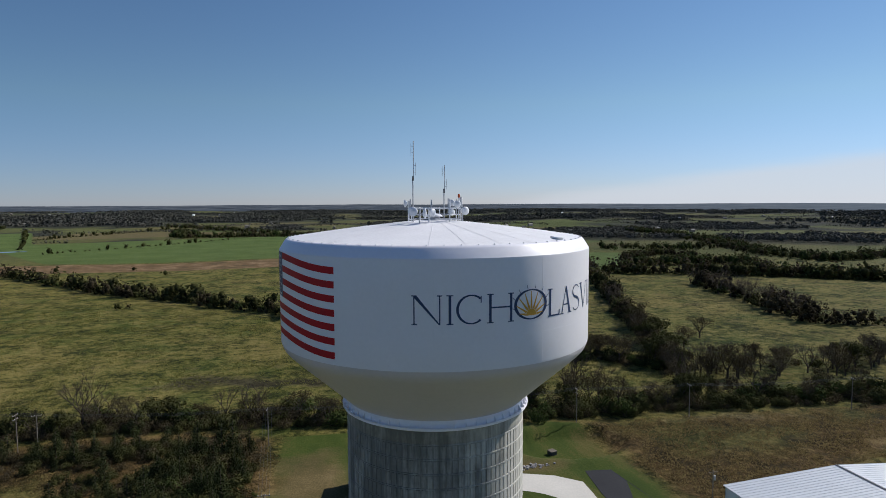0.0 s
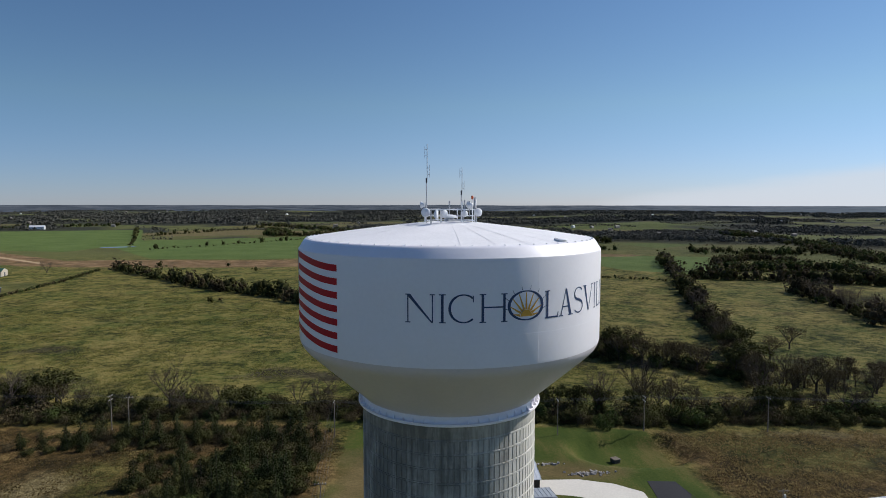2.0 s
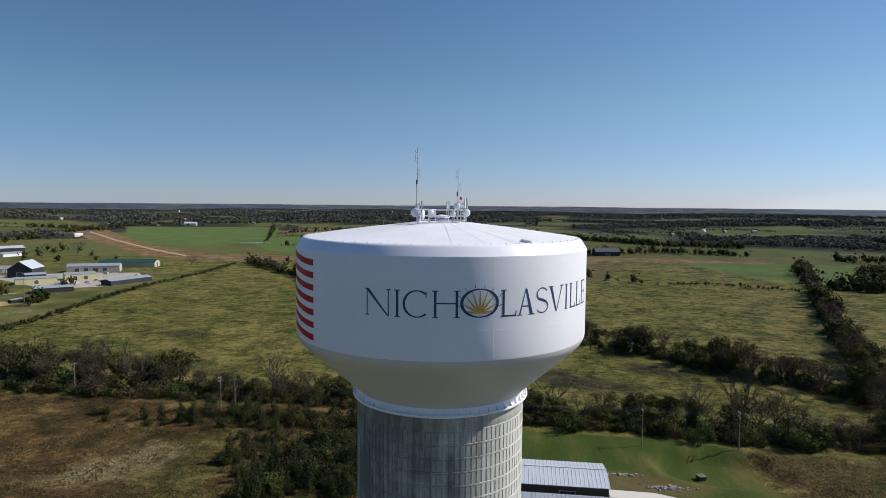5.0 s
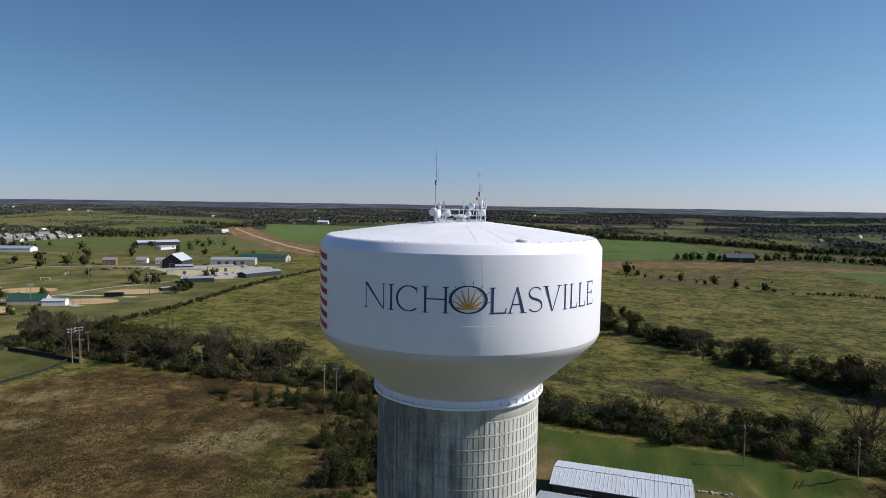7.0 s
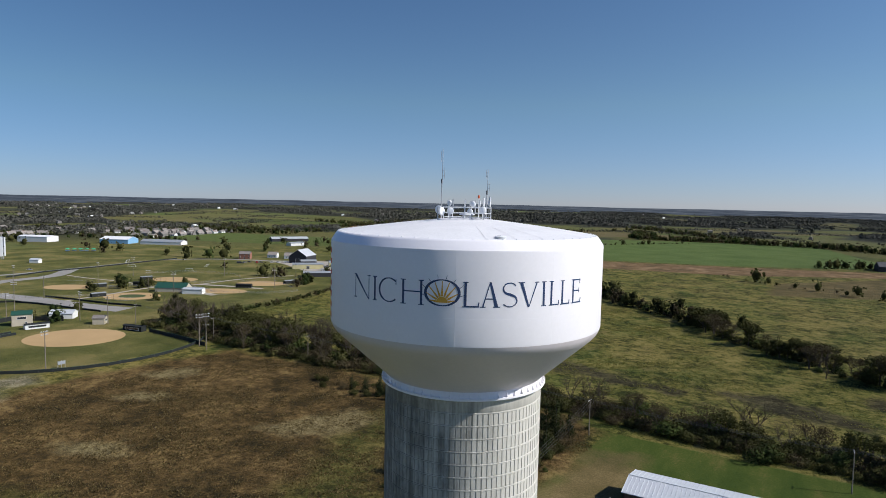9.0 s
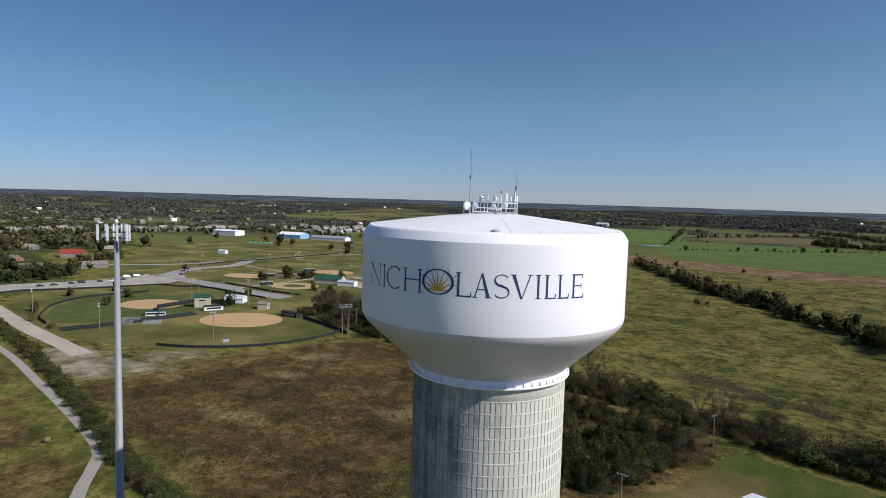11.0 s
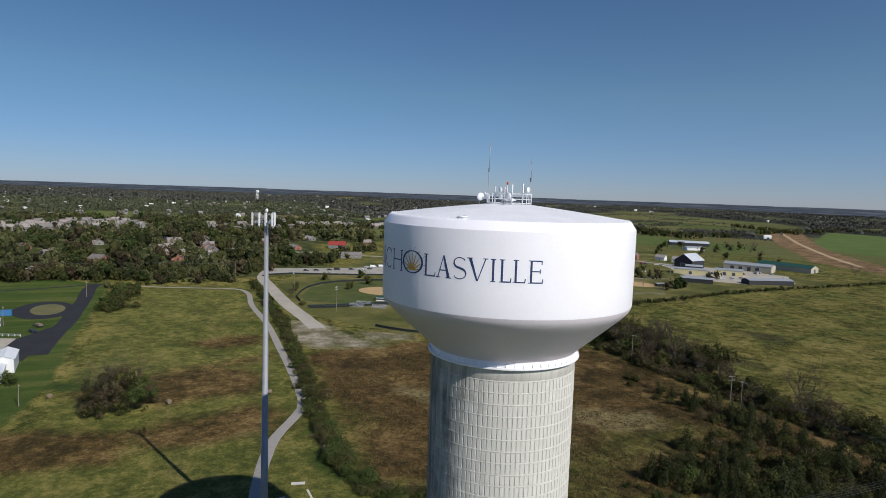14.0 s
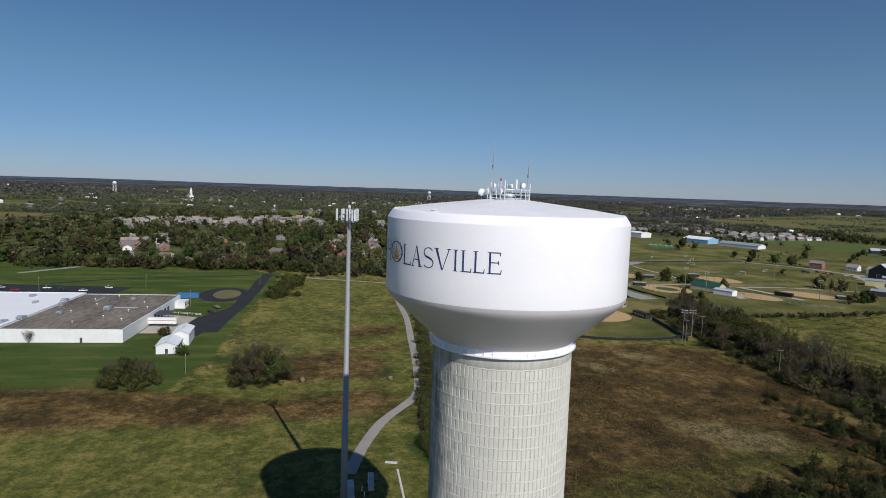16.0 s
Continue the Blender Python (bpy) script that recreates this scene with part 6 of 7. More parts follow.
rng = random.Random(77)
for k in range(14):
    car(-474 + rng.uniform(-6, 6) + k * 3.0, 462 + k * 3.4 + rng.uniform(-3, 3), rng.choice((45, 135)), rng.choice((0, 2, 3, 1)), k % 5 == 0)
for k in range(9):
    car(-356 + rng.uniform(-22, 22), 522 + rng.uniform(-30, 30), rng.uniform(0, 180), rng.choice((0, 1, 3)), rng.random() < 0.4)
for x, y, r, c, v in ((-470, 182, 80, 0, True), (-471, 190, 82, 0, True), (-472, 197, 80, 0, False), (-468, 205, 60, 3, False), (-470, 176, 85, 3, False), (-462, 222, 60, 2, False), (-560, 262, 20, 0, False), (-318, -128, 90, 0, False), (-322, -142, 90, 2, False), (-326, -152, 90, 0, False), (-318, -166, 90, 1, False), (-330, -118, 60, 0, False), (-326, -178, 90, 3, False), (-257, -40, 40, 2, False), (-560, 300, 40, 3, False)):
    car(x, y, r, c, v)
for k in range(16):
    car(-362 + k * 3.4 + rng.uniform(-1, 1), 462 + k * 3.6 + rng.uniform(-5, 5), rng.choice((44, 134, 40)), rng.choice((0, 0, 1, 2, 3)), k % 4 == 0)
for k in range(7):
    car(-452 - k * 0.6, 120 + k * 9 + rng.uniform(-2, 2), 84 + rng.uniform(-6, 6), rng.choice((0, 3, 2)), k == 3)
truck = thing("flatbed_trailer", spot(-270, -40, 30), "small flatbed trailer loaded with timber", "trailer")
part("bed", Geo().box(0, 0, 0.8, 7, 2.3, 0.2), DARKSTEEL, truck)
part("load", Geo().box(0.5, 0, 1.2, 5, 1.8, 0.6), HAY, truck)
for sx in (-1, 0.4):
    part("wheel", Geo().tube([(sx, -1.2, 0.4), (sx, 1.2, 0.4)], 0.4, 10), DARKSTEEL, truck)

# ---- roads, paths and hard ground ----
sheet("concrete_apron", [(40, 110), (40, 147), (51, 147), (59, 144), (64.5, 139), (64, 132), (62, 110)], SLAB, "pale concrete apron beside the shed", "pavement", 0.08)
sheet("tower_pad", oval(10.65, 53.8, 12, 12), SLAB, "concrete pad round the pedestal", "pavement", 0.05)
sheet("asphalt_drive", [(68, 145.5), (75, 145), (79, 100), (79, 70), (64, 70), (65, 110), (66, 132)], ASPHALT, "dark asphalt drive by the lawn", "road", 0.07)
ribbon("pad_kerb", [(-65, 47.4), (-60, 47.6), (-50, 48.0)], 0.5, SLAB, "pale concrete kerb of the monopole yard", "kerb", 0.1, 3)
ribbon("pad_walk", [(-69.5, 44.6), (-68.7, 47.6)], 1.5, SLAB, "short concrete slab at the yard corner", "pavement", 0.09, 2)
ribbon("walking_trail", [(-63, 36), (-79, 39), (-100, 45), (-118, 54), (-130, 58), (-160, 60), (-202, 61), (-250, 62), (-306, 60), (-345, 62), (-366, 56), (-376, 30), (-384, 7), (-396, -14)], 3.1, TRAIL, "grey paved walking trail through the meadow", "path")
ribbon("factory_drive", [(-214, -31), (-245, -31), (-279, -29.5), (-310, -30), (-335, -30), (-383, -32), (-403, -30)], 8, ASPHALT, "dark asphalt drive beside the factory", "road")
ribbon("service_road", [(-403, -29), (-395, -46), (-391, -56), (-381, -88), (-367, -129), (-346, -160)], 3.6, ASPHALT, "narrow dark road round the factory lawn", "road", 0.065)
sheet("dock_yard", [(-206, -34), (-208, -47), (-242, -45), (-266, -35), (-266, -31)], ASPHALT, "dark asphalt dock yard", "pavement", 0.05)
sheet("dock_apron", [(-211, -46), (-211, -60.5), (-252, -60.5), (-246, -44)], GRAVEL, "pale concrete strip before the docks", "pavement", 0.075)
sheet("factory_parking", [(-300, -110), (-335, -105), (-345, -250), (-296, -250)], ASPHALT, "asphalt car park behind the factory", "parking lot", 0.05)
sheet("turning_loop", oval(-313, -45, 25, 14.5, 6), ASPHALT, "asphalt turning loop", "road", 0.065)
sheet("loop_island", oval(-314, -43.5, 16, 8, 6), mat("dry_grass_island", (0.13, 0.12, 0.045), 0.95, vary=0.3, scale=0.1), "grass island in the turning loop", "lawn", 0.09)
ribbon("gravel_lane", [(-236, 84.5), (-262, 83), (-307, 80), (-370, 79), (-413, 79), (-434, 82)], 8.5, GRAVEL, "pale gravel lane to the ball park", "road")
LOT = mat("grey_gravel", (0.30, 0.28, 0.245), 0.95, vary=0.25, scale=0.1, fine=15, tint=(0.36, 0.33, 0.28), spec=0.1)
sheet("gravel_lot", [(-428, 78), (-440, 79), (-458, 84), (-474, 95), (-472, 120), (-466, 147), (-470, 184), (-474, 210), (-472, 228), (-440, 216), (-423, 198), (-424, 181), (-430, 153), (-434, 130), (-444, 102), (-440, 90)], LOT, "wide grey gravel lot round the ball park", "parking lot", 0.06)
ribbon("park_road", [(-450, 208), (-412, 216), (-372, 220), (-338, 224), (-314, 230)], 15, WORNASPHALT, "grey park road past the ball fields", "road", 0.075)
ribbon("park_road", [(-455, 205), (-478, 222), (-498, 250), (-505, 290), (-545, 330)], 13, WORNASPHALT, "wide grey road mouth at the car park", "road", 0.08)
ribbon("county_road", [(-700, -20), (-620, 120), (-545, 240), (-545, 330), (-556, 430), (-520, 480), (-470, 500), (-430, 505), (-380, 520)], 7, WORNASPHALT, "grey county road past the farmyard", "road")
sheet("farm_yard", [(-420, 480), (-350, 440), (-312, 470), (-318, 520), (-350, 560), (-400, 550), (-470, 505)], GRAVEL, "pale gravel farmyard", "yard", 0.055)
ribbon("town_street", [(-540, 38), (-640, 36), (-780, 32)], 6.5, WORNASPHALT, "grey residential street", "road")
ribbon("town_street", [(-390, -200), (-470, -160), (-560, -185), (-700, -215)], 6, WORNASPHALT, "grey residential street", "road")
ribbon("haul_track", [(-400, 742), (-500, 830), (-613, 940), (-720, 1050), (-860, 1205), (-1000, 1360), (-1150, 1540)], 7, DIRTTRACK, "pale haul track through bare earth", "road", 0.12)
sheet("pond", oval(-430, 1010, 26, 10, 20), WATER, "small farm pond", "pond", 0.05)

# ---- ball fields ----
def infield(cx, cy, rx, ry, rz, label):
    return sheet("infield", oval(cx, cy, rx, ry, rz, 36), CLAY, label, "ball field", 0.05)


infield(-264, 171, 22.5, 20, 30, "tan clay softball infield")
TURF = mat("outfield_turf", (0.056, 0.074, 0.020), 0.95, vary=0.3, scale=0.12, fine=12, tint=(0.084, 0.096, 0.030), spec=0.1)
sheet("outfield", [(-313, 92), (-333, 94), (-361, 104), (-378, 119), (-386, 141), (-386, 166), (-350, 178), (-318, 174), (-304, 150), (-300, 112)], TURF, "green mown outfield turf", "lawn", 0.03)
infield(-340, 152, 19, 17, 30, "orange clay softball infield")
infield(-358, 264, 19, 16, 20, "clay ball infield with a grass centre")
sheet("infield_grass", oval(-358, 264, 9, 7.5, 20), mat("infield_turf", (0.055, 0.08, 0.022), 0.95, vary=0.25, scale=0.1), "mown grass diamond inside the clay", "lawn", 0.08)
infield(-432, 262, 18, 13, 20, "orange clay ball infield")
infield(-412, 338, 20, 14, 20, "clay ball infield across the park")
infield(-338, 364, 20, 14, 30, "clay ball infield near the hedge")
infield(-331, 317, 20, 12, 20, "orange clay infield by the low hedge")


def fence(pts, h, label, screen=True, wire=False):
    fthing = thing("ball_field_fence", Matrix.Identity(4), label, "fence")
    for (ax, ay), (bx, by) in zip(pts, pts[1:]):
        L = math.hypot(bx - ax, by - ay)
        n = max(1, round(L / 4))
        za, zb = level(ax, ay), level(bx, by)
        rz = math.degrees(math.atan2(by - ay, bx - ax))
        for k in range(n):
            u = k / n
            part("post", Geo().tube([(ax + (bx - ax) * u, ay + (by - ay) * u, za - 0.2), (ax + (bx - ax) * u, ay + (by - ay) * u, za + h)], 0.05, 5), DARKSTEEL, fthing)
        if wire:
            for z in (0.05, 0.5, 1.0):
                part("rail", Geo().tube([(ax, ay, za + h * z), (bx, by, zb + h * z)], 0.04, 4), GALV, fthing)
            continue
        g = Geo().box((ax + bx) / 2, (ay + by) / 2, (za + zb) / 2 + h * 0.48, L, 0.04, h * 0.9, rz)
        part("screen" if screen else "boards", g, SCREEN if screen else WHITEWALL, fthing)
        part("top_rail", Geo().tube([(ax, ay, za + h), (bx, by, zb + h)], 0.05, 5), GREENROOF if screen else GALV, fthing)


fence(oval(-262, 168, 62, 62, 0, 12, -62, 45), 1.35, "dark screened outfield fence")
fence([(-199, 194), (-222, 197), (-247, 199)], 2.0, "dark screened fence on the foul line")
fence([(-311, 89), (-322, 89), (-333, 91), (-347, 96), (-361, 102), (-371, 109), (-379, 117), (-385, 128), (-388, 141), (-389, 155), (-387, 168)], 1.5, "blue-green screened outfield fence")
fence([(-425, 80), (-432, 86), (-436, 104), (-428, 128), (-421, 154), (-416, 186), (-402, 192)], 1.2, "dark plank fence along the gravel lot")
fence([(-398, 228), (-372, 232), (-338, 236), (-316, 242)], 1.2, "dark plank fence along the park road")
fence([(-520, 262), (-535, 300), (-538, 345), (-548, 400), (-556, 450)], 1.2, "dark plank fence along the county road")
for off in (0, 4.5):
    fence([(-293 + off, 90), (-292 + off, 104), (-293 + off, 122), (-294 + off, 140), (-296 + off, 158)], 1.3, "low dark rail fence between the ball fields")
fence([(-298, 140), (-322, 148), (-330, 175), (-308, 190)], 2.6, "backstop fence behind the clay")
fence([(-402, 192), (-392, 205), (-372, 210), (-345, 213), (-318, 217)], 1.2, "dark board fence along the park road")
gable("press_box", -314, 172, 60, 9, 6, 6.0, 7.6, TANWALL, GREENROOF, "two-storey tan press box with a green roof", openings=(("e", 0, 3.6, 3, 1.2), ("s", 0, 3.6, 4, 1.2)), doors=(("s", 2, 0, 1, 2.1),))
gable("concession_stand", -317, 195, 40, 12, 8, 3.0, 4.6, WHITEWALL, METALROOF, "white concession stand with a pale roof", openings=(("s", 0, 1, 3, 1.2),))
gable("announcer_hut", -286, 197, 40, 6, 5, 3.4, 4.6, TANWALL, SHINGLE, "small announcer hut at the backstop", openings=(("e", 0, 1.6, 3, 1),))
gable("dugout", -303, 140, 62, 10, 3.4, 2.5, 2.8, WHITEWALL, GREENROOF, "white block dugout with a flat roof", openings=(("s", 0, 0.7, 10, 1.1),))
gable("dugout", -256, 197, 10, 12, 3.4, 2.5, 2.8, SCREEN, SCREEN, "dark dugout by the foul line", openings=(("s", 0, 0.7, 9, 1.1),))
gable("dugout", -300, 172, 75, 11, 3.2, 2.4, 2.7, WHITEWALL, SCREEN, "open dugout at the clay edge", openings=(("s", 0, 0.7, 8, 1.1),))
gable("green_pavilion", -357, 296, 30, 22, 12, 3.2, 6.2, TANWALL, GREENROOF, "park pavilion with a green roof")
gable("white_clubhouse", -336, 297, 30, 14, 7, 3.4, 4.2, WHITEWALL, METALROOF, "low white clubhouse with metal roof")
gable("dugout", -332, 340, 30, 12, 3.4, 2.5, 2.8, SCREEN, SCREEN, "dark dugout across the park")
gable("dugout", -400, 300, 30, 12, 3.4, 2.5, 2.8, SCREEN, SCREEN, "dark dugout across the park")
# benches, backstops and paths of the far diamonds
for cx, cy, hd in ((-358, 264, 20), (-432, 262, 200), (-412, 338, 20), (-338, 364, 200), (-331, 317, 20)):
    c, s = math.cos(radians(hd)), math.sin(radians(hd))
    fence([(cx + c * a - s * b, cy + s * a + c * b) for a, b in ((-13, -17), (-4, -20), (6, -20), (14, -16))], 4.5, "tall wire backstop fence behind a clay infield", wire=True)
    fence([(cx + c * a - s * b, cy + s * a + c * b) for a, b in ((-44, 30), (-28, 47), (0, 54), (28, 47), (44, 30))], 1.2, "low wire outfield fence round a far ball field", wire=True)
    gable("dugout", cx - c * 20 + s * 8, cy - s * 20 - c * 8, hd + 60, 9, 3.2, 2.4, 2.7, SCREEN, GREYROOF, "dark dugout beside a far clay infield")
for pts, w in (([(-372, 226), (-378, 262), (-384, 300), (-372, 330), (-372, 372), (-356, 420)], 3.2), ([(-384, 300), (-352, 306), (-318, 300)], 6), ([(-384, 300), (-430, 304), (-470, 300), (-500, 300)], 2.6), ([(-372, 330), (-345, 338), (-316, 344)], 5)):
    ribbon("park_path", pts, w, GRAVEL, "pale gravel path between the ball fields", "path", 0.07)
for x, y, k, s in ((-404, 288, "tree_green", 1.3), (-396, 282, "tree_olive", 1.5), (-388, 292, "tree_olive", 1.1), (-376, 300, "tree_green", 1.0), (-372, 318, "tree_olive", 0.9), (-362, 402, "tree_brown", 1.5), (-372, 398, "tree_olive", 1.6), (-310, 384, "tree_green", 1.4), (-345, 452, "tree_olive", 1.0), (-308, 186, "tree_green", 1.0), (-655, 684, "tree_green", 1.7), (-690, 470, "tree_olive", 1.8), (-722, 470, "tree_olive", 2.0), (-735, 455, "tree_brown", 1.8), (-676, 440, "tree_brown", 1.5), (-640, 700, "tree_olive", 1.4), (-600, 730, "tree_green", 1.5), (-585, 740, "tree_olive", 1.6), (-930, 470, "tree_olive", 2.2), (-915, 455, "tree_olive", 2.2), (-860, 560, "tree_brown", 1.4)):
    plant(k, x, y, s, random.Random(int(x * 11 + y)))
for x, y, rz in ((-452, 384, 30), (-520, 372, 30), (-470, 420, 120), (-560, 395, 120)):
    goal = thing("soccer_goal", spot(x, y, rz), "white tubular soccer goal on mown grass", "goal")
    part("frame", Geo().tube([(-3.6, 0, 0), (-3.6, 0, 2.4), (3.6, 0, 2.4), (3.6, 0, 0)], 0.1, 6), STEELWHITE, goal)
    part("stay", Geo().tube([(-3.6, 0, 2.4), (-3.6, 1.6, 0.05), (3.6, 1.6, 0.05), (3.6, 0, 2.4)], 0.07, 6), STEELWHITE, goal)
for x, y, rz in ((-288, 118, 60), (-281, 130, 60), (-294, 124, 60)):
    b = thing("bleachers", spot(x, y, rz), "grey aluminium bleachers with rails", "bleachers")
    for k in range(5):
        part("bench", Geo().box(0, -1.6 + 0.7 * k, 0.45 + 0.36 * k, 9, 0.32, 0.06), GALV, b)
        part("tread", Geo().box(0, -1.95 + 0.7 * k, 0.15 + 0.36 * k, 9, 0.3, 0.05), GALV, b)
    for s in (-4.3, 0, 4.3):
        part("frame", Geo().tube([(s, -1.9, -0.1), (s, 1.4, 1.8), (s, 1.6, 2.9), (s, 1.6, -0.1)], 0.05, 5), DARKSTEEL, b)
board = thing("scoreboard", spot(-214, 137, 0), "blue scoreboard frame at the outfield fence", "scoreboard")
for s in (-1.4, 0, 1.4):
    part("post", Geo().tube([(0, s, -0.2), (0, s, 3.2)], 0.08, 6), GALV, board)
part("face", Geo().box(0.05, 0, 2.3, 0.15, 3.0, 1.3), GREYROOF, board)
play = thing("playground", spot(-708, 432, 45), "green and blue play structure", "playground")
for k in range(5):
    part("deck", Geo().box(-14 + 7 * k, rng.uniform(-3, 3), 1.4, 4, 4, 0.4), BLUEPLASTIC, play)
    part("canopy", Geo().add([(-16.5 + 7 * k, -2.5, 3.2), (-11.5 + 7 * k, -2.5, 3.2), (-11.5 + 7 * k, 2.5, 3.2), (-16.5 + 7 * k, 2.5, 3.2), (-14 + 7 * k, 0, 4.6)], [(0, 1, 4), (1, 2, 4), (2, 3, 4), (3, 0, 4)]), GREENPLASTIC, play)
    part("post", Geo().tube([(-14 + 7 * k, 0, -0.2), (-14 + 7 * k, 0, 4.5)], 0.12, 6), GREENPLASTIC, play)


def light_pole(x, y, h, hd=0.0):
    u = thing("field_light_pole", spot(x, y, hd), "grey sports-field light pole with lamp bars", "light pole", "field lights")
    part("pole", Geo().tube([(0, 0, -0.3), (0, 0, h)], [0.24, 0.13], 8), WOODPOLE, u)
    for z in (h - 0.3, h - 1.5):
        bar = part("crossbar", Geo().box(0, 0, z, 3.4, 0.14, 0.14), GALV, u)
        for k in range(3):
            part("lamp", Geo().lathe([(0.05, 0.2), (0.22, 0.05), (0.2, -0.08), (0.02, -0.1)], 10).moved(pose(-1.2 + 1.2 * k, 0.3, z + 0.1, 60, 0, 0)), STEELWHITE, bar)


for x, y, h, hd in ((-201, 192.5, 15, 40), (-203, 198, 14.5, 60), (-217, 132.5, 15.5, 100), (-277, 103.5, 14, 150), (-303, 196, 16, 0), (-282, 199, 15, 20), (-330, 172, 15.5, 90), (-352, 92, 13, 160), (-361, 191, 17, 70), (-392, 224, 15, 0), (-372, 286, 15, 40), (-346, 288, 15, 40), (-312, 352, 15, 60), (-440, 290, 16, 0), (-455, 330, 16, 20), (-400, 380, 16, 20), (-330, 395, 15, 20), (-480, 248, 14, 0)):
    light_pole(x, y, h, hd)


# ---- power lines ----
def utility_pole(x, y, h=11.0, hd=0.0, arms=1):
    u = thing("utility_pole", spot(x, y, hd), "weathered wooden utility pole with crossarms", "utility pole", "utility poles")
    part("pole", Geo().tube([(0, 0, -0.3), (0, 0, h)], [0.17, 0.11], 7), WOODPOLE, u)
    for k in range(arms):
        arm = part("crossarm", Geo().box(0, 0.12, h - 0.35 - 1.2 * k, 2.5, 0.12, 0.14), WOODPOLE, u)
        for q in (-1.1, -0.4, 0.4, 1.1):
            part("insulator", Geo().lathe([(0.01, 0.24), (0.06, 0.2), (0.05, 0.02), (0.02, 0.0)], 7).moved(pose(q, 0.12, h - 0.28 - 1.2 * k)), STEELWHITE, arm)
    return u


LINES = [
    ("line along the belt", [(-270, 207), (-206, 205), (-142, 201), (-82, 193), (-13, 182.5), (54, 179.5), (81, 180), (119, 177.5), (176, 172), (240, 168)], 11.0),
    ("line past the tower", [(-13, 182.5), (-10, 124), (-9, 88)], 10.5),
    ("line behind the town edge", [(-420, 60), (-428, 10), (-432, -60), (-440, -130), (-446, -210)], 11.5),
]
for name, pts, h in LINES:
    for i, (x, y) in enumerate(pts):
        if name != LINES[1][0] or i:
            q0, q1 = pts[max(i - 1, 0)], pts[min(i + 1, len(pts) - 1)]
            utility_pole(x, y, h, math.degrees(math.atan2(q1[1] - q0[1], q1[0] - q0[0])) + 90, 2 if i % 3 == 0 else 1)
    wires = thing("power_wires", Matrix.Identity(4), "thin sagging wires between utility poles", "power line")
    for o in (-1.1, -0.4, 0.4, 1.1):
        path = []
        for i in range(len(pts) - 1):
            (ax, ay), (bx, by) = pts[i], pts[i + 1]
            L = math.hypot(bx - ax, by - ay)
            nx, ny = -(by - ay) / L * o, (bx - ax) / L * o
            for k in range(9):
                u = k / 8
                x, y = ax + (bx - ax) * u + nx, ay + (by - ay) * u + ny
                path.append((x, y, level(ax, ay) * (1 - u) + level(bx, by) * u + h - 0.1 - L * 0.06 * u * (1 - u)))
        part("wire", Geo().tube(path, 0.022, 4), DARKSTEEL, wires)
for x, y, h in ((-76, 191, 11), (-192, 189, 12), (-150, -24, 7), (-330, -96, 9), (-312, -150, 9), (-352, -30, 9), (-275, -55, 9)):
    utility_pole(x, y, h, 20)

# ---- things on the lawn and meadow ----
inlet = thing("drain_inlet", spot(66.3, 163.6, 20), "dark concrete drain inlet in the basin", "drain")
part("box", Geo().box(0, 0, 0.5, 1.9, 1.9, 1.2), DARKSTEEL, inlet)
part("lid", Geo().box(0, 0, 1.15, 2.1, 2.1, 0.14), TARROOF, inlet)
for cx, cy, n, sx, sy in ((55, 150.5, 60, 5.5, 1.4), (44, 157, 30, 5, 0.7), (72, 144, 0, 1, 1)):
    if n:
        g = Geo()
        for k in range(n):
            x, y = cx + rng.gauss(0, sx / 2), cy + rng.gauss(0, sy / 2)
            s = rng.uniform(0.25, 0.6)
            g.box(x, y, level(x, y) + s * 0.25, s, s * rng.uniform(0.6, 1.1), s * 0.8, rng.uniform(0, 180), rng.uniform(-25, 25), rng.uniform(-25, 25))
        tagged(part("rubble", g, ROCK), "grey riprap stones beside the drive", "stones", kind="stuff")
for x, y, rz in ((-140, 18, 30), (-141, 49, 70), (-86.5, 56, 20), (-156, -17, 50)):
    h = thing("hay_bale", spot(x, y, rz, 1, 0.02), "weathered round hay bale on the meadow", "hay bale", "hay bales")
    part("roll", Geo().tube([(-0.7, 0, 0.72), (-0.65, 0, 0.72), (0.65, 0, 0.72), (0.7, 0, 0.72)], [0.62, 0.74, 0.74, 0.62], 16), HAY, h, "", True)
    for q in (-0.35, 0.35):
        part("twine", Geo().lathe([(0.75, -0.02), (0.75, 0.02)], 16).moved(pose(q, 0, 0.72, 0, 90, 0)), TWIG, h)
for x, y, sx, sy, h in ((-58, 41, 2.2, 1.2, 2.0), (-55, 41, 1.4, 1.0, 1.8), (-52.5, 36, 3.4, 2.4, 2.6)):
    c = thing("equipment_cabinet", spot(x, y, 5, 1, 0.06), "grey equipment cabinet on the monopole pad", "cabinet", "radio cabinets")
    part("body", Geo().box(0, 0, h / 2, sx, sy, h), GALV, c)
    part("door", Geo().box(0, -sy / 2 - 0.02, h / 2, sx * 0.8, 0.05, h * 0.85), STEELWHITE, c)
    part("plinth", Geo().box(0, 0, 0.05, sx + 0.3, sy + 0.3, 0.14), SLAB, c)
for x, y in ((-54, 39), (-51.5, 39.5)):
    c = thing("bollard", spot(x, y, 0, 1, 0.06), "white steel bollard on concrete", "bollard")
    part("tube", Geo().tube([(0, 0, 0), (0, 0, 1.1)], 0.12, 8), STEELWHITE, c)

# ---- houses of the town ----
HOMES, PLOTS = {}, []


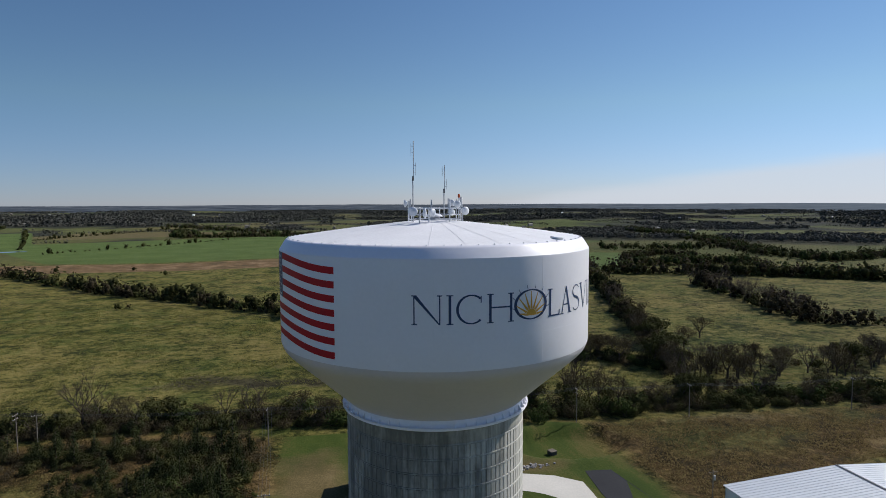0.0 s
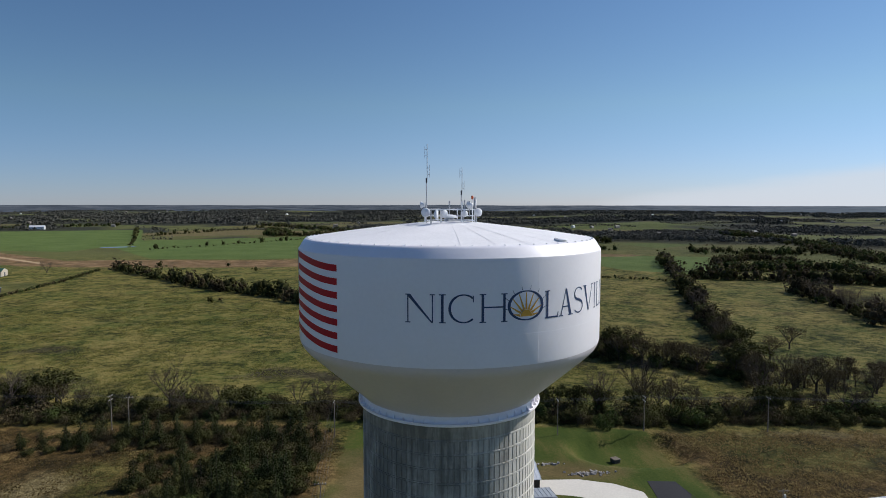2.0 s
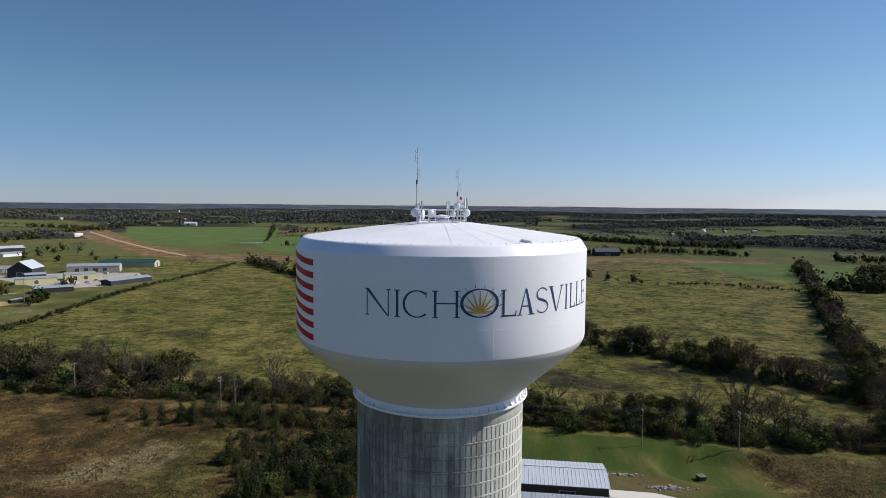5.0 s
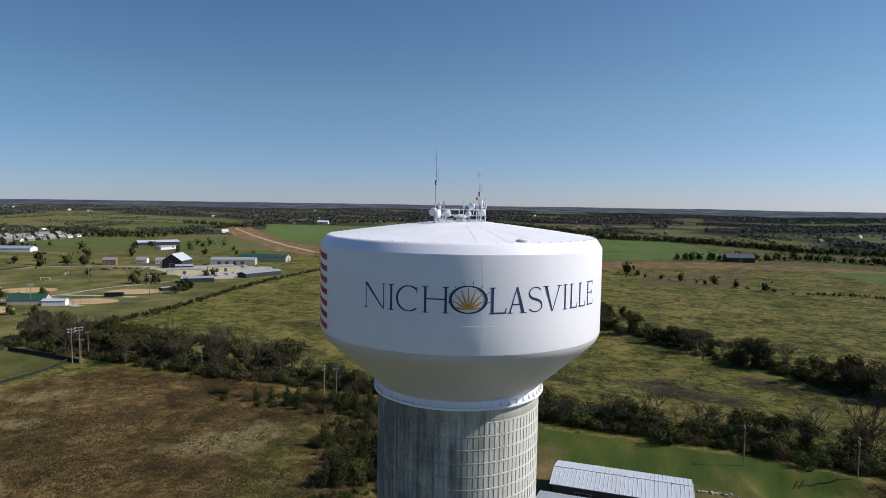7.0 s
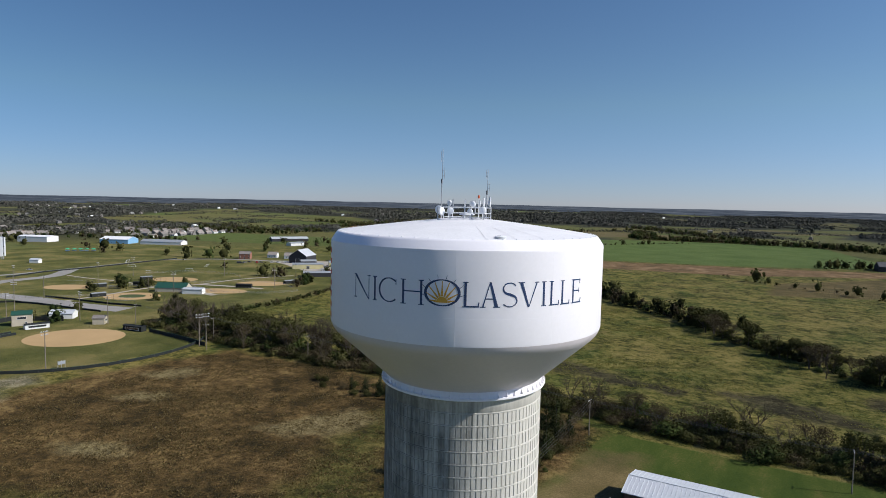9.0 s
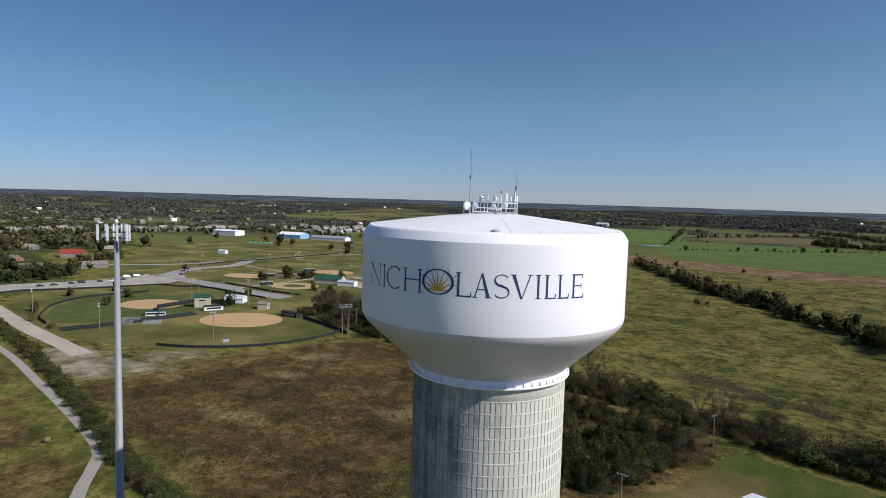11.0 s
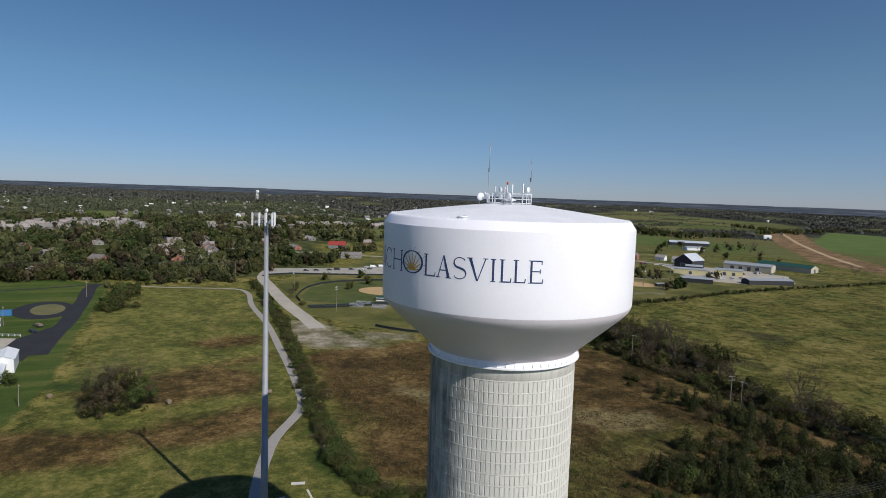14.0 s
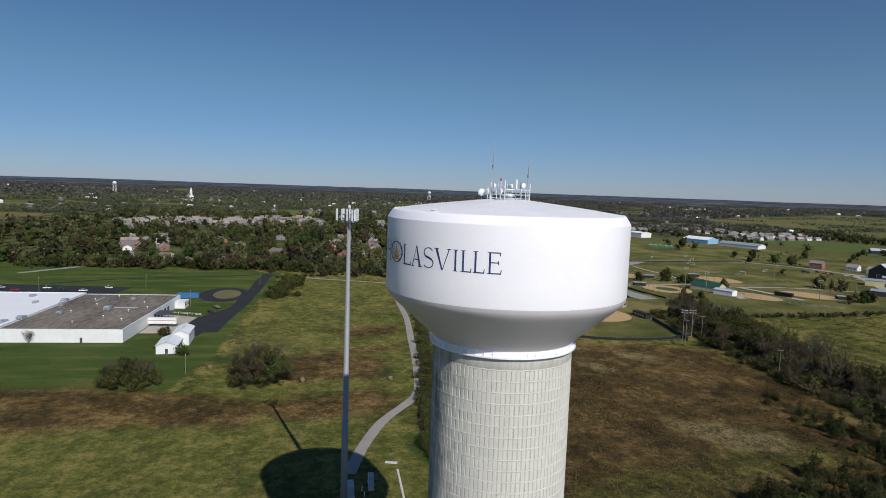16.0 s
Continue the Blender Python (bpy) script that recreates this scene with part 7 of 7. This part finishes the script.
def home(x, y, rz, style, s=1.0):
    """One of six house shapes, copied."""
    m = spot(x, y, rz)
    PLOTS.append((x, y))
    if style in HOMES:
        return copy_thing(HOMES[style], m)
    wall = (SIDING, BRICK, SIDING, BRICK, WHITEWALL, SIDING)[style]
    L, W, e, r = ((15, 9, 3, 6), (17, 9, 3, 5.2), (13, 10, 5.4, 9), (14, 10, 3, 6.2), (12, 8, 3, 5.6), (16, 11, 5.2, 9.2))[style]
    wins = [("s", -L * 0.3, 1, 1.3, 1.3), ("s", L * 0.3, 1, 1.3, 1.3), ("n", 0, 1, 1.3, 1.3), ("e", 0, 1, 1.2, 1.3)]
    if e > 5:
        wins += [("s", -L * 0.3, 3.6, 1.3, 1.3), ("s", L * 0.3, 3.6, 1.3, 1.3), ("e", 0, 3.6, 1.2, 1.3)]
    h = HOMES[style] = gable("house", x, y, rz, L, W, e, r, wall, SHINGLE, ("pale sided house", "low brick ranch house", "two-storey sided house", "brick house", "small white house", "large pale sided house")[style] + " with a grey shingle roof", "house", "houses of the town", wins, 0, 0.4, (("s", 0, 0, 1.1, 2.1),), False)
    part("chimney", Geo().box(L * 0.3, 0.8, r - 0.3, 0.8, 0.8, 2.0), BRICK, h)
    g = Geo()
    if style in (0, 2, 5):
        z0 = e - 0.2
        g.add([(L * 0.1, -W / 2 - 2.2, z0), (L * 0.4, -W / 2 - 2.2, z0), (L * 0.25, -W / 2 - 2.2, r - 0.9), (L * 0.1, 0, z0), (L * 0.4, 0, z0), (L * 0.25, 0, r - 0.9)], [(0, 2, 5, 3), (2, 1, 4, 5), (0, 1, 2)])
        part("porch_gable", g, SHINGLE, h)
        part("porch_wall", Geo().box(L * 0.25, -W / 2 - 1.0, z0 / 2, L * 0.26, 2.1, z0), wall, h)
    return h


def street(ax, ay, bx, by, n, off, styles, seed):
    q = random.Random(seed)
    rz = math.degrees(math.atan2(by - ay, bx - ax))
    L = math.hypot(bx - ax, by - ay)
    for k in range(n):
        u = (k + 0.5) / n
        for side in (-1, 1):
            o = side * (off + q.uniform(-2, 2))
            home(ax + (bx - ax) * u - (by - ay) / L * o, ay + (by - ay) * u + (bx - ax) / L * o, rz + (0 if side > 0 else 180) + q.choice((0, 0, 90)), q.choice(styles))


street(-530, 36, -760, 32, 10, 18, (1, 3, 0), 1)
street(-545, -168, -700, -215, 8, 16, (1, 0, 4), 2)
street(-840, -300, -1010, -30, 14, 15, (2, 5, 2), 3)
street(-880, -320, -1060, -40, 14, 15, (2, 5, 5), 4)
street(-920, -340, -1110, -60, 14, 14, (2, 5, 0), 5)
street(-1000, 60, -1060, 330, 11, 16, (2, 0, 5), 6)
street(-1040, 340, -1030, 560, 10, 16, (2, 5, 0), 7)
street(-1010, 180, -1750, 225, 20, 17, (4, 0, 2), 8)
street(-900, 640, -950, 860, 10, 18, (0, 4, 2), 9)
street(-1100, 590, -980, 820, 12, 18, (4, 0, 5), 10)
for x, y, r, s in ((-487, -130, 60, 4), (-446, -129, 10, 1), (-455, -105, 10, 1), (-463, -76, 20, 1), (-537, -43, 50, 3), (-572, -28, 20, 1), (-633, 8, 80, 3), (-600, -90, 30, 0), (-650, -120, 30, 3), (-700, -60, 10, 0), (-720, 120, 70, 1), (-760, 180, 30, 0), (-700, 240, 60, 3), (-640, 140, 20, 1), (-900, 100, 40, 2), (-880, 160, 10, 0)):
    home(x, y, r, s)
FRONTS = np.array(PLOTS)
yr = random.Random(5)
for k in range(1700):
    x, y = yr.uniform(-1250, -425), yr.uniform(-420, 300)
    if (y > 130 and x > -740) or (x > -492 and y > 68) or (x > -450 and y < -80 and y > -140):
        continue
    dx, dy = x - FRONTS[:, 0], y - FRONTS[:, 1]
    far = np.hypot(60 - FRONTS[:, 0], -FRONTS[:, 1])
    along, across = (dx * (60 - FRONTS[:, 0]) - dy * FRONTS[:, 1]) / far, (dx * FRONTS[:, 1] + dy * (60 - FRONTS[:, 0])) / far
    if ((along > -8) & (along < 46) & (np.abs(across) < 9)).any() and yr.random() < 0.8:
        continue
    plant("yard_tree", x, y, yr.uniform(1.0, 2.3), yr)
belt([(-425, -220), (-436, -120), (-430, -40), (-418, 20), (-432, 56), (-488, 84), (-500, 130), (-545, 165)], 24, 1.6, ["yard_tree", "yard_tree", "tree_olive", "shrub_olive"], 0.9, 1.5, 41)
belt([(-380, -22), (-405, 15), (-400, 60)], 12, 3.4, ["yard_tree", "shrub_olive", "shrub_green"], 0.9, 1.3, 42)
belt([(-300, -14), (-330, -12), (-356, -9), (-378, -8)], 12, 1.3, ["shrub_olive", "shrub_olive", "shrub_green"], 1.4, 2.2, 43)
belt([(-560, 170), (-600, 210), (-640, 230)], 16, 5, ["yard_tree", "tree_olive"], 1.1, 1.6, 44)
belt([(-960, 560), (-840, 640), (-760, 620)], 40, 7, ["yard_tree"], 1.0, 1.4, 46)
belt([(-1010, 60), (-1120, 340), (-1100, 600), (-1000, 900)], 120, 2.5, ["yard_tree"], 0.9, 1.4, 47)


belt([(-1000, 80), (-1020, 330), (-1000, 560)], 40, 5, ["yard_tree"], 0.9, 1.4, 48)


# ---- far things ----
def far_tank(x, y, h, label):
    t = thing("distant_water_tower", spot(x, y), label, "water tower")
    part("bowl", Geo().lathe([(0.1, h), (5, h - 1), (8, h - 4), (8, h - 9), (5, h - 12), (1.2, h - 14)], 20), WHITEWALL, t, "", True)
    for k in range(6):
        a = radians(60 * k)
        part("leg", Geo().tube([(7 * math.cos(a), 7 * math.sin(a), -2), (6.5 * math.cos(a), 6.5 * math.sin(a), h - 9)], 0.5, 6), WHITEWALL, t)


far_tank(-2720, -1000, 52, "white water tower above distant trees")
far_tank(-2950, 355, 50, "white water tower on the town's far edge")
gable("church", -2200, -560, 30, 34, 16, 10, 18, WHITEWALL, SHINGLE, "white church with a steeple in the far town", "church")
steeple = thing("church_steeple", spot(-2215, -560), "tall white pointed church steeple", "steeple")
part("tower", Geo().box(0, 0, 14, 7, 7, 28), WHITEWALL, steeple)
part("spire", Geo().add([(-3, -3, 28), (3, -3, 28), (3, 3, 28), (-3, 3, 28), (0, 0, 42)], [(0, 1, 4), (1, 2, 4), (2, 3, 4), (3, 0, 4)]), WHITEWALL, steeple)


def thickets(name, x, y, wide, high, material, label, q, skirts=3, tops=5):
    """Far trees as tufts of leaf-covered facets: upright ones below, tilted ones on the crown."""
    n, k = len(x), skirts + tops
    z = np.array([level(u, v) for u, v in zip(x, y)])
    a = q.uniform(0, 6.283, (n, k))
    up = np.concatenate([q.uniform(-0.1, 0.25, (n, skirts)), q.uniform(0.25, 1.0, (n, tops))], 1)
    flat = np.sqrt(1 - up ** 2)
    d = np.stack([np.cos(a) * flat, np.sin(a) * flat, up], 2)
    size = np.stack([wide, wide, high], 1)[:, None, :]
    c = np.stack([x, y, z], 1)[:, None, :] + d * size * (0.45, 0.45, 0.42) * q.uniform(0.75, 1.1, (n, k, 1)) + np.stack([x * 0, x * 0, high * 0.5], 1)[:, None, :]
    c[:, :skirts, 2] -= 0.18 * high[:, None]
    nrm = d + q.normal(0, 0.3, d.shape)
    nrm /= np.linalg.norm(nrm, axis=2, keepdims=True)
    u = np.cross(nrm, q.normal(0, 1, d.shape))
    u /= np.linalg.norm(u, axis=2, keepdims=True)
    w = np.cross(nrm, u)
    s = 0.8 / math.sqrt(k) * np.minimum(wide, high)[:, None, None] * q.uniform(0.6, 1.2, (n, k, 1))
    v = np.stack([c - u * s, c - w * s * 0.85, c + u * s, c + w * s * 0.85], 2).reshape(-1, 3)
    tone = np.repeat(q.uniform(-0.5, 0.5, n), k).astype(np.float32)
    return joined(name, [(v, np.arange(len(v)).reshape(-1, 4), tone)], material, label, "woods")


def woods():
    """Distant woodland and the hedges between the far fields."""
    q = np.random.RandomState(4)
    a = q.uniform(0.6, 3.75, 95000)
    r = (1150 ** 0.4 + q.rand(95000) * (4650 ** 0.4 - 1150 ** 0.4)) ** 2.5
    x, y = r * np.cos(a), 60 + r * np.sin(a)
    keep = ~((x < -420) & (y < 300) & (r < 1250)) & ~((np.abs(y - 640) < 130) & (x > -330) & (x < 150))
    for outline in CROPS + BARE + FARFIELDS + [PARK]:
        keep &= inside_distance(x, y, outline) < -25
    x, y, r = x[keep], y[keep], r[keep]
    v = np.array([noise.noise((px / 420, py / 260, 1.7)) + 0.5 * noise.noise((px / 130, py / 130, 5.1)) for px, py in zip(x, y)]) + 0.30 * np.clip((r - 1000) / 1400, 0, 1)
    dense = v > np.where((x < -500) & (y < 500), -0.12, np.where((x > -200) & (r < 3200), 0.36, 0.24))
    x, y, r = x[dense], y[dense], r[dense]
    wide = 11 * (r / 1250) ** 0.72 * q.uniform(0.7, 1.25, len(x))
    high = q.uniform(7.5, 13, len(x))
    for ring, skirts, tops in ((r < 1900, 5, 13), (r >= 1900, 2, 4)):
        town = (x < -500) & (y < 500) & (r < 2600)
        for side, material, label in ((ring & ~town, WOODS, "distant autumn woodland and hedgerows"), (ring & town, TOWNWOODS, "green and browning trees of the far town")):
            if side.any():
                thickets("woodland", x[side], y[side], wide[side], high[side] * (0.8 if material == TOWNWOODS else 1.0), material, label, q, skirts, tops)
    # hedges that divide the far fields
    hx, hy = [], []
    for k in range(240):
        rr, aa = q.uniform(1200, 3800), q.uniform(0.4, 3.1)
        hd = (0.35, 1.92)[k % 2] + q.normal(0, 0.15)
        px, py = rr * math.cos(aa) + math.cos(hd) * 6 * np.arange(44), 60 + rr * math.sin(aa) + math.sin(hd) * 6 * np.arange(44)
        ok = ~((px < -600) & (py < 900))
        for outline in CROPS + BARE:
            ok &= inside_distance(px, py, outline) < 0
        hx += list(px[ok])
        hy += list(py[ok])
    hx, hy = np.array(hx), np.array(hy)
    thickets("far_hedges", hx, hy, q.uniform(4, 8, len(hx)), q.uniform(3, 8, len(hx)), WOODS, "distant hedges dividing the far fields", q, 2, 3)


woods()


def far_buildings():
    """Streets too far off to tell apart, as small gabled blocks."""
    q = np.random.RandomState(12)
    for wall, count in ((WHITEWALL, 110), (SIDING, 260), (SHINGLE, 260)):
        bits = []
        for _ in range(count):
            a, r = (q.uniform(2.4, 3.72) if q.rand() < 0.82 else q.uniform(0.7, 2.3)), q.uniform(1300, 4200)
            cx, cy = r * math.cos(a), 60 + r * math.sin(a)
            L, W, h = q.uniform(4, 7.5), q.uniform(3, 4.5), q.uniform(2, 3.6)
            if max(inside_distance(np.array([cx]), np.array([cy]), o)[0] for o in FARFIELDS + CROPS) > -5:
                continue
            t = q.uniform(0, 3.14)
            rot = np.array([[math.cos(t), -math.sin(t), 0], [math.sin(t), math.cos(t), 0], [0, 0, 1]])
            v = np.array([(-L, -W, -2), (L, -W, -2), (L, W, -2), (-L, W, -2), (-L, -W, h), (L, -W, h), (L, W, h), (-L, W, h), (-L, 0, h + 2.5), (L, 0, h + 2.5)])
            f = np.array([(0, 1, 5, 4), (2, 3, 7, 6), (1, 2, 6, 5), (3, 0, 4, 7), (4, 5, 9, 8), (6, 7, 8, 9)])
            bits.append((v @ rot.T + (cx, cy, level(cx, cy) + 2.6), f))
        joined("far_buildings", bits, wall, "scattered houses of the far town", "buildings")


far_buildings()

# mid-distance tree bands
TB = ["tree_olive", "tree_brown", "tree_olive", "tree_green", "shrub_olive"]
for pts, w, st in (
    ([(760, 1500), (738, 1263), (687, 999), (577, 700), (577, 616), (720, 640)], 34, 2.0),
    ([(324, 614), (398, 621), (468, 616), (430, 522), (455, 479), (520, 430)], 14, 1.5),
    ([(420, 860), (520, 800), (640, 860)], 40, 3.0),
    ([(-300, 1560), (-250, 1330), (-60, 1330), (80, 1300), (191, 1190), (266, 1093), (380, 1080)], 30, 2.0),
    ([(-391, 1900), (-209, 1640), (-49, 1390)], 50, 4.0),
    ([(61, 860), (125, 900), (220, 940), (330, 900)], 14, 4.5),
    ([(-1072, 832), (-1021, 869), (-883, 854), (-800, 900)], 30, 4.0),
    ([(-1243, 1469), (-1018, 1399), (-937, 1100), (-984, 1035)], 22, 5.0),
    ([(-1300, 900), (-1050, 944), (-905, 939), (-820, 1015)], 24, 4.0),
    ([(-1238, 651), (-1073, 705), (-1100, 780)], 40, 4.0),
    ([(-983, 1362), (-1103, 1705), (-800, 1900)], 40, 6.0),
):
    belt(pts, w, st, TB, 1.1, 1.8, int(w * 3 + st * 10))
# thicket of low growth between the scrub and the belt
belt([(-105, 186), (-70, 184), (-40, 190), (-14, 190)], 9, 1.5, ["shrub_brown", "shrub_brown", "shrub_olive"], 0.5, 0.9, 61, True)
belt([(-60, 168), (-34, 150), (-18, 140)], 22, 0.8, ["shrub_brown", "shrub_olive"], 0.5, 0.9, 62, True)
belt([(-44, 120), (-30, 125), (-18, 150)], 10, 0.8, ["shrub_brown", "shrub_green"], 0.35, 0.7, 63, True)

# rows of bushes inside the green fields
for pts, st in (([(-362, 945), (-298, 1017), (-224, 1118), (-143, 1247)], 9), ([(-514, 1312), (-486, 1418), (-431, 1513), (-353, 1724)], 6), ([(-425, 1040), (-480, 1190), (-536, 1335), (-661, 1660)], 7), ([(-30, 690), (20, 640), (80, 600), (140, 560)], 12)):
    belt(pts, 4, st, ["shrub_olive", "shrub_brown", "shrub_olive", "tree_olive"], 0.9, 1.7, st)

mass_plants()


# ---- standing weeds and grass tufts ----
def tussocks(name, outlines, count, lo, hi, thresh, material, label, category, seed):
    """Bunches of leaning stalks, gathered in drifts inside the outlines."""
    q = np.random.RandomState(seed)
    pts = np.array([p for o in outlines for p in o], float)
    x, y = q.uniform(pts[:, 0].min(), pts[:, 0].max(), count * 4), q.uniform(pts[:, 1].min(), pts[:, 1].max(), count * 4)
    ragged = np.array([9 * noise.noise((u / 11, v / 11, 9.1)) for u, v in zip(x, y)])
    ok = np.max([inside_distance(x, y, o) for o in outlines], axis=0) + ragged > 3
    x, y = x[ok], y[ok]
    drift = np.array([noise.noise((u / 5, v / 5, 0.7)) + 0.8 * noise.noise((u / 24, v / 24, 2.7)) for u, v in zip(x, y)])
    ok = drift + q.uniform(-0.25, 0.25, len(x)) > thresh
    x, y, drift = x[ok][:count], y[ok][:count], drift[ok][:count]
    z = np.array([level(u, v) for u, v in zip(x, y)])
    n = len(x)
    h = q.uniform(lo, hi, n) * (1 + 0.5 * np.clip(drift, 0, 1))
    vs = []
    for k in range(3):
        a = q.uniform(0, 6.283, n)
        w = h * q.uniform(0.25, 0.5, n)
        dx, dy = np.cos(a) * w, np.sin(a) * w
        lx, ly = q.normal(0, 0.55, n) * h, q.normal(0, 0.55, n) * h
        quad = [(x - dx * 0.6, y - dy * 0.5, z - 0.05), (x + dx * 0.5, y + dy * 0.5, z - 0.05), (x + dx + lx, y + dy + ly, z + h * q.uniform(0.8, 1.1, n)), (x - dx + lx, y - dy + ly, z + h * q.uniform(0.8, 1.1, n))]
        vs.append(np.stack([np.stack(p, 1) for p in quad], 1))
    v = np.stack(vs, 1).reshape(-1, 3)
    joined(name, [(v, np.arange(len(v)).reshape(-1, 4), np.repeat(q.uniform(-0.5, 0.5, n), 3).astype(np.float32))], material, label, category)


tussocks("standing_weeds", [WEEDS[0], WEEDS[2]], 26000, 0.16, 0.34, -0.2, WEEDSTALK, "brown standing weeds of the old field", "weeds", 21)
tussocks("standing_weeds", [WEEDS[1]], 8000, 0.2, 0.4, -0.45, WEEDSTALK, "reddish-brown standing weeds beside the lawn", "weeds", 22)
PASTURE = [(-250, 236), (-120, 228), (0, 216), (120, 204), (150, 240), (60, 306), (0, 366), (-90, 462), (-240, 480)]
tussocks("pasture_tufts", [PASTURE], 26000, 0.16, 0.34, 0.12, GRASSTUFT, "tufts of rank grass standing in the pasture", "grass", 24)
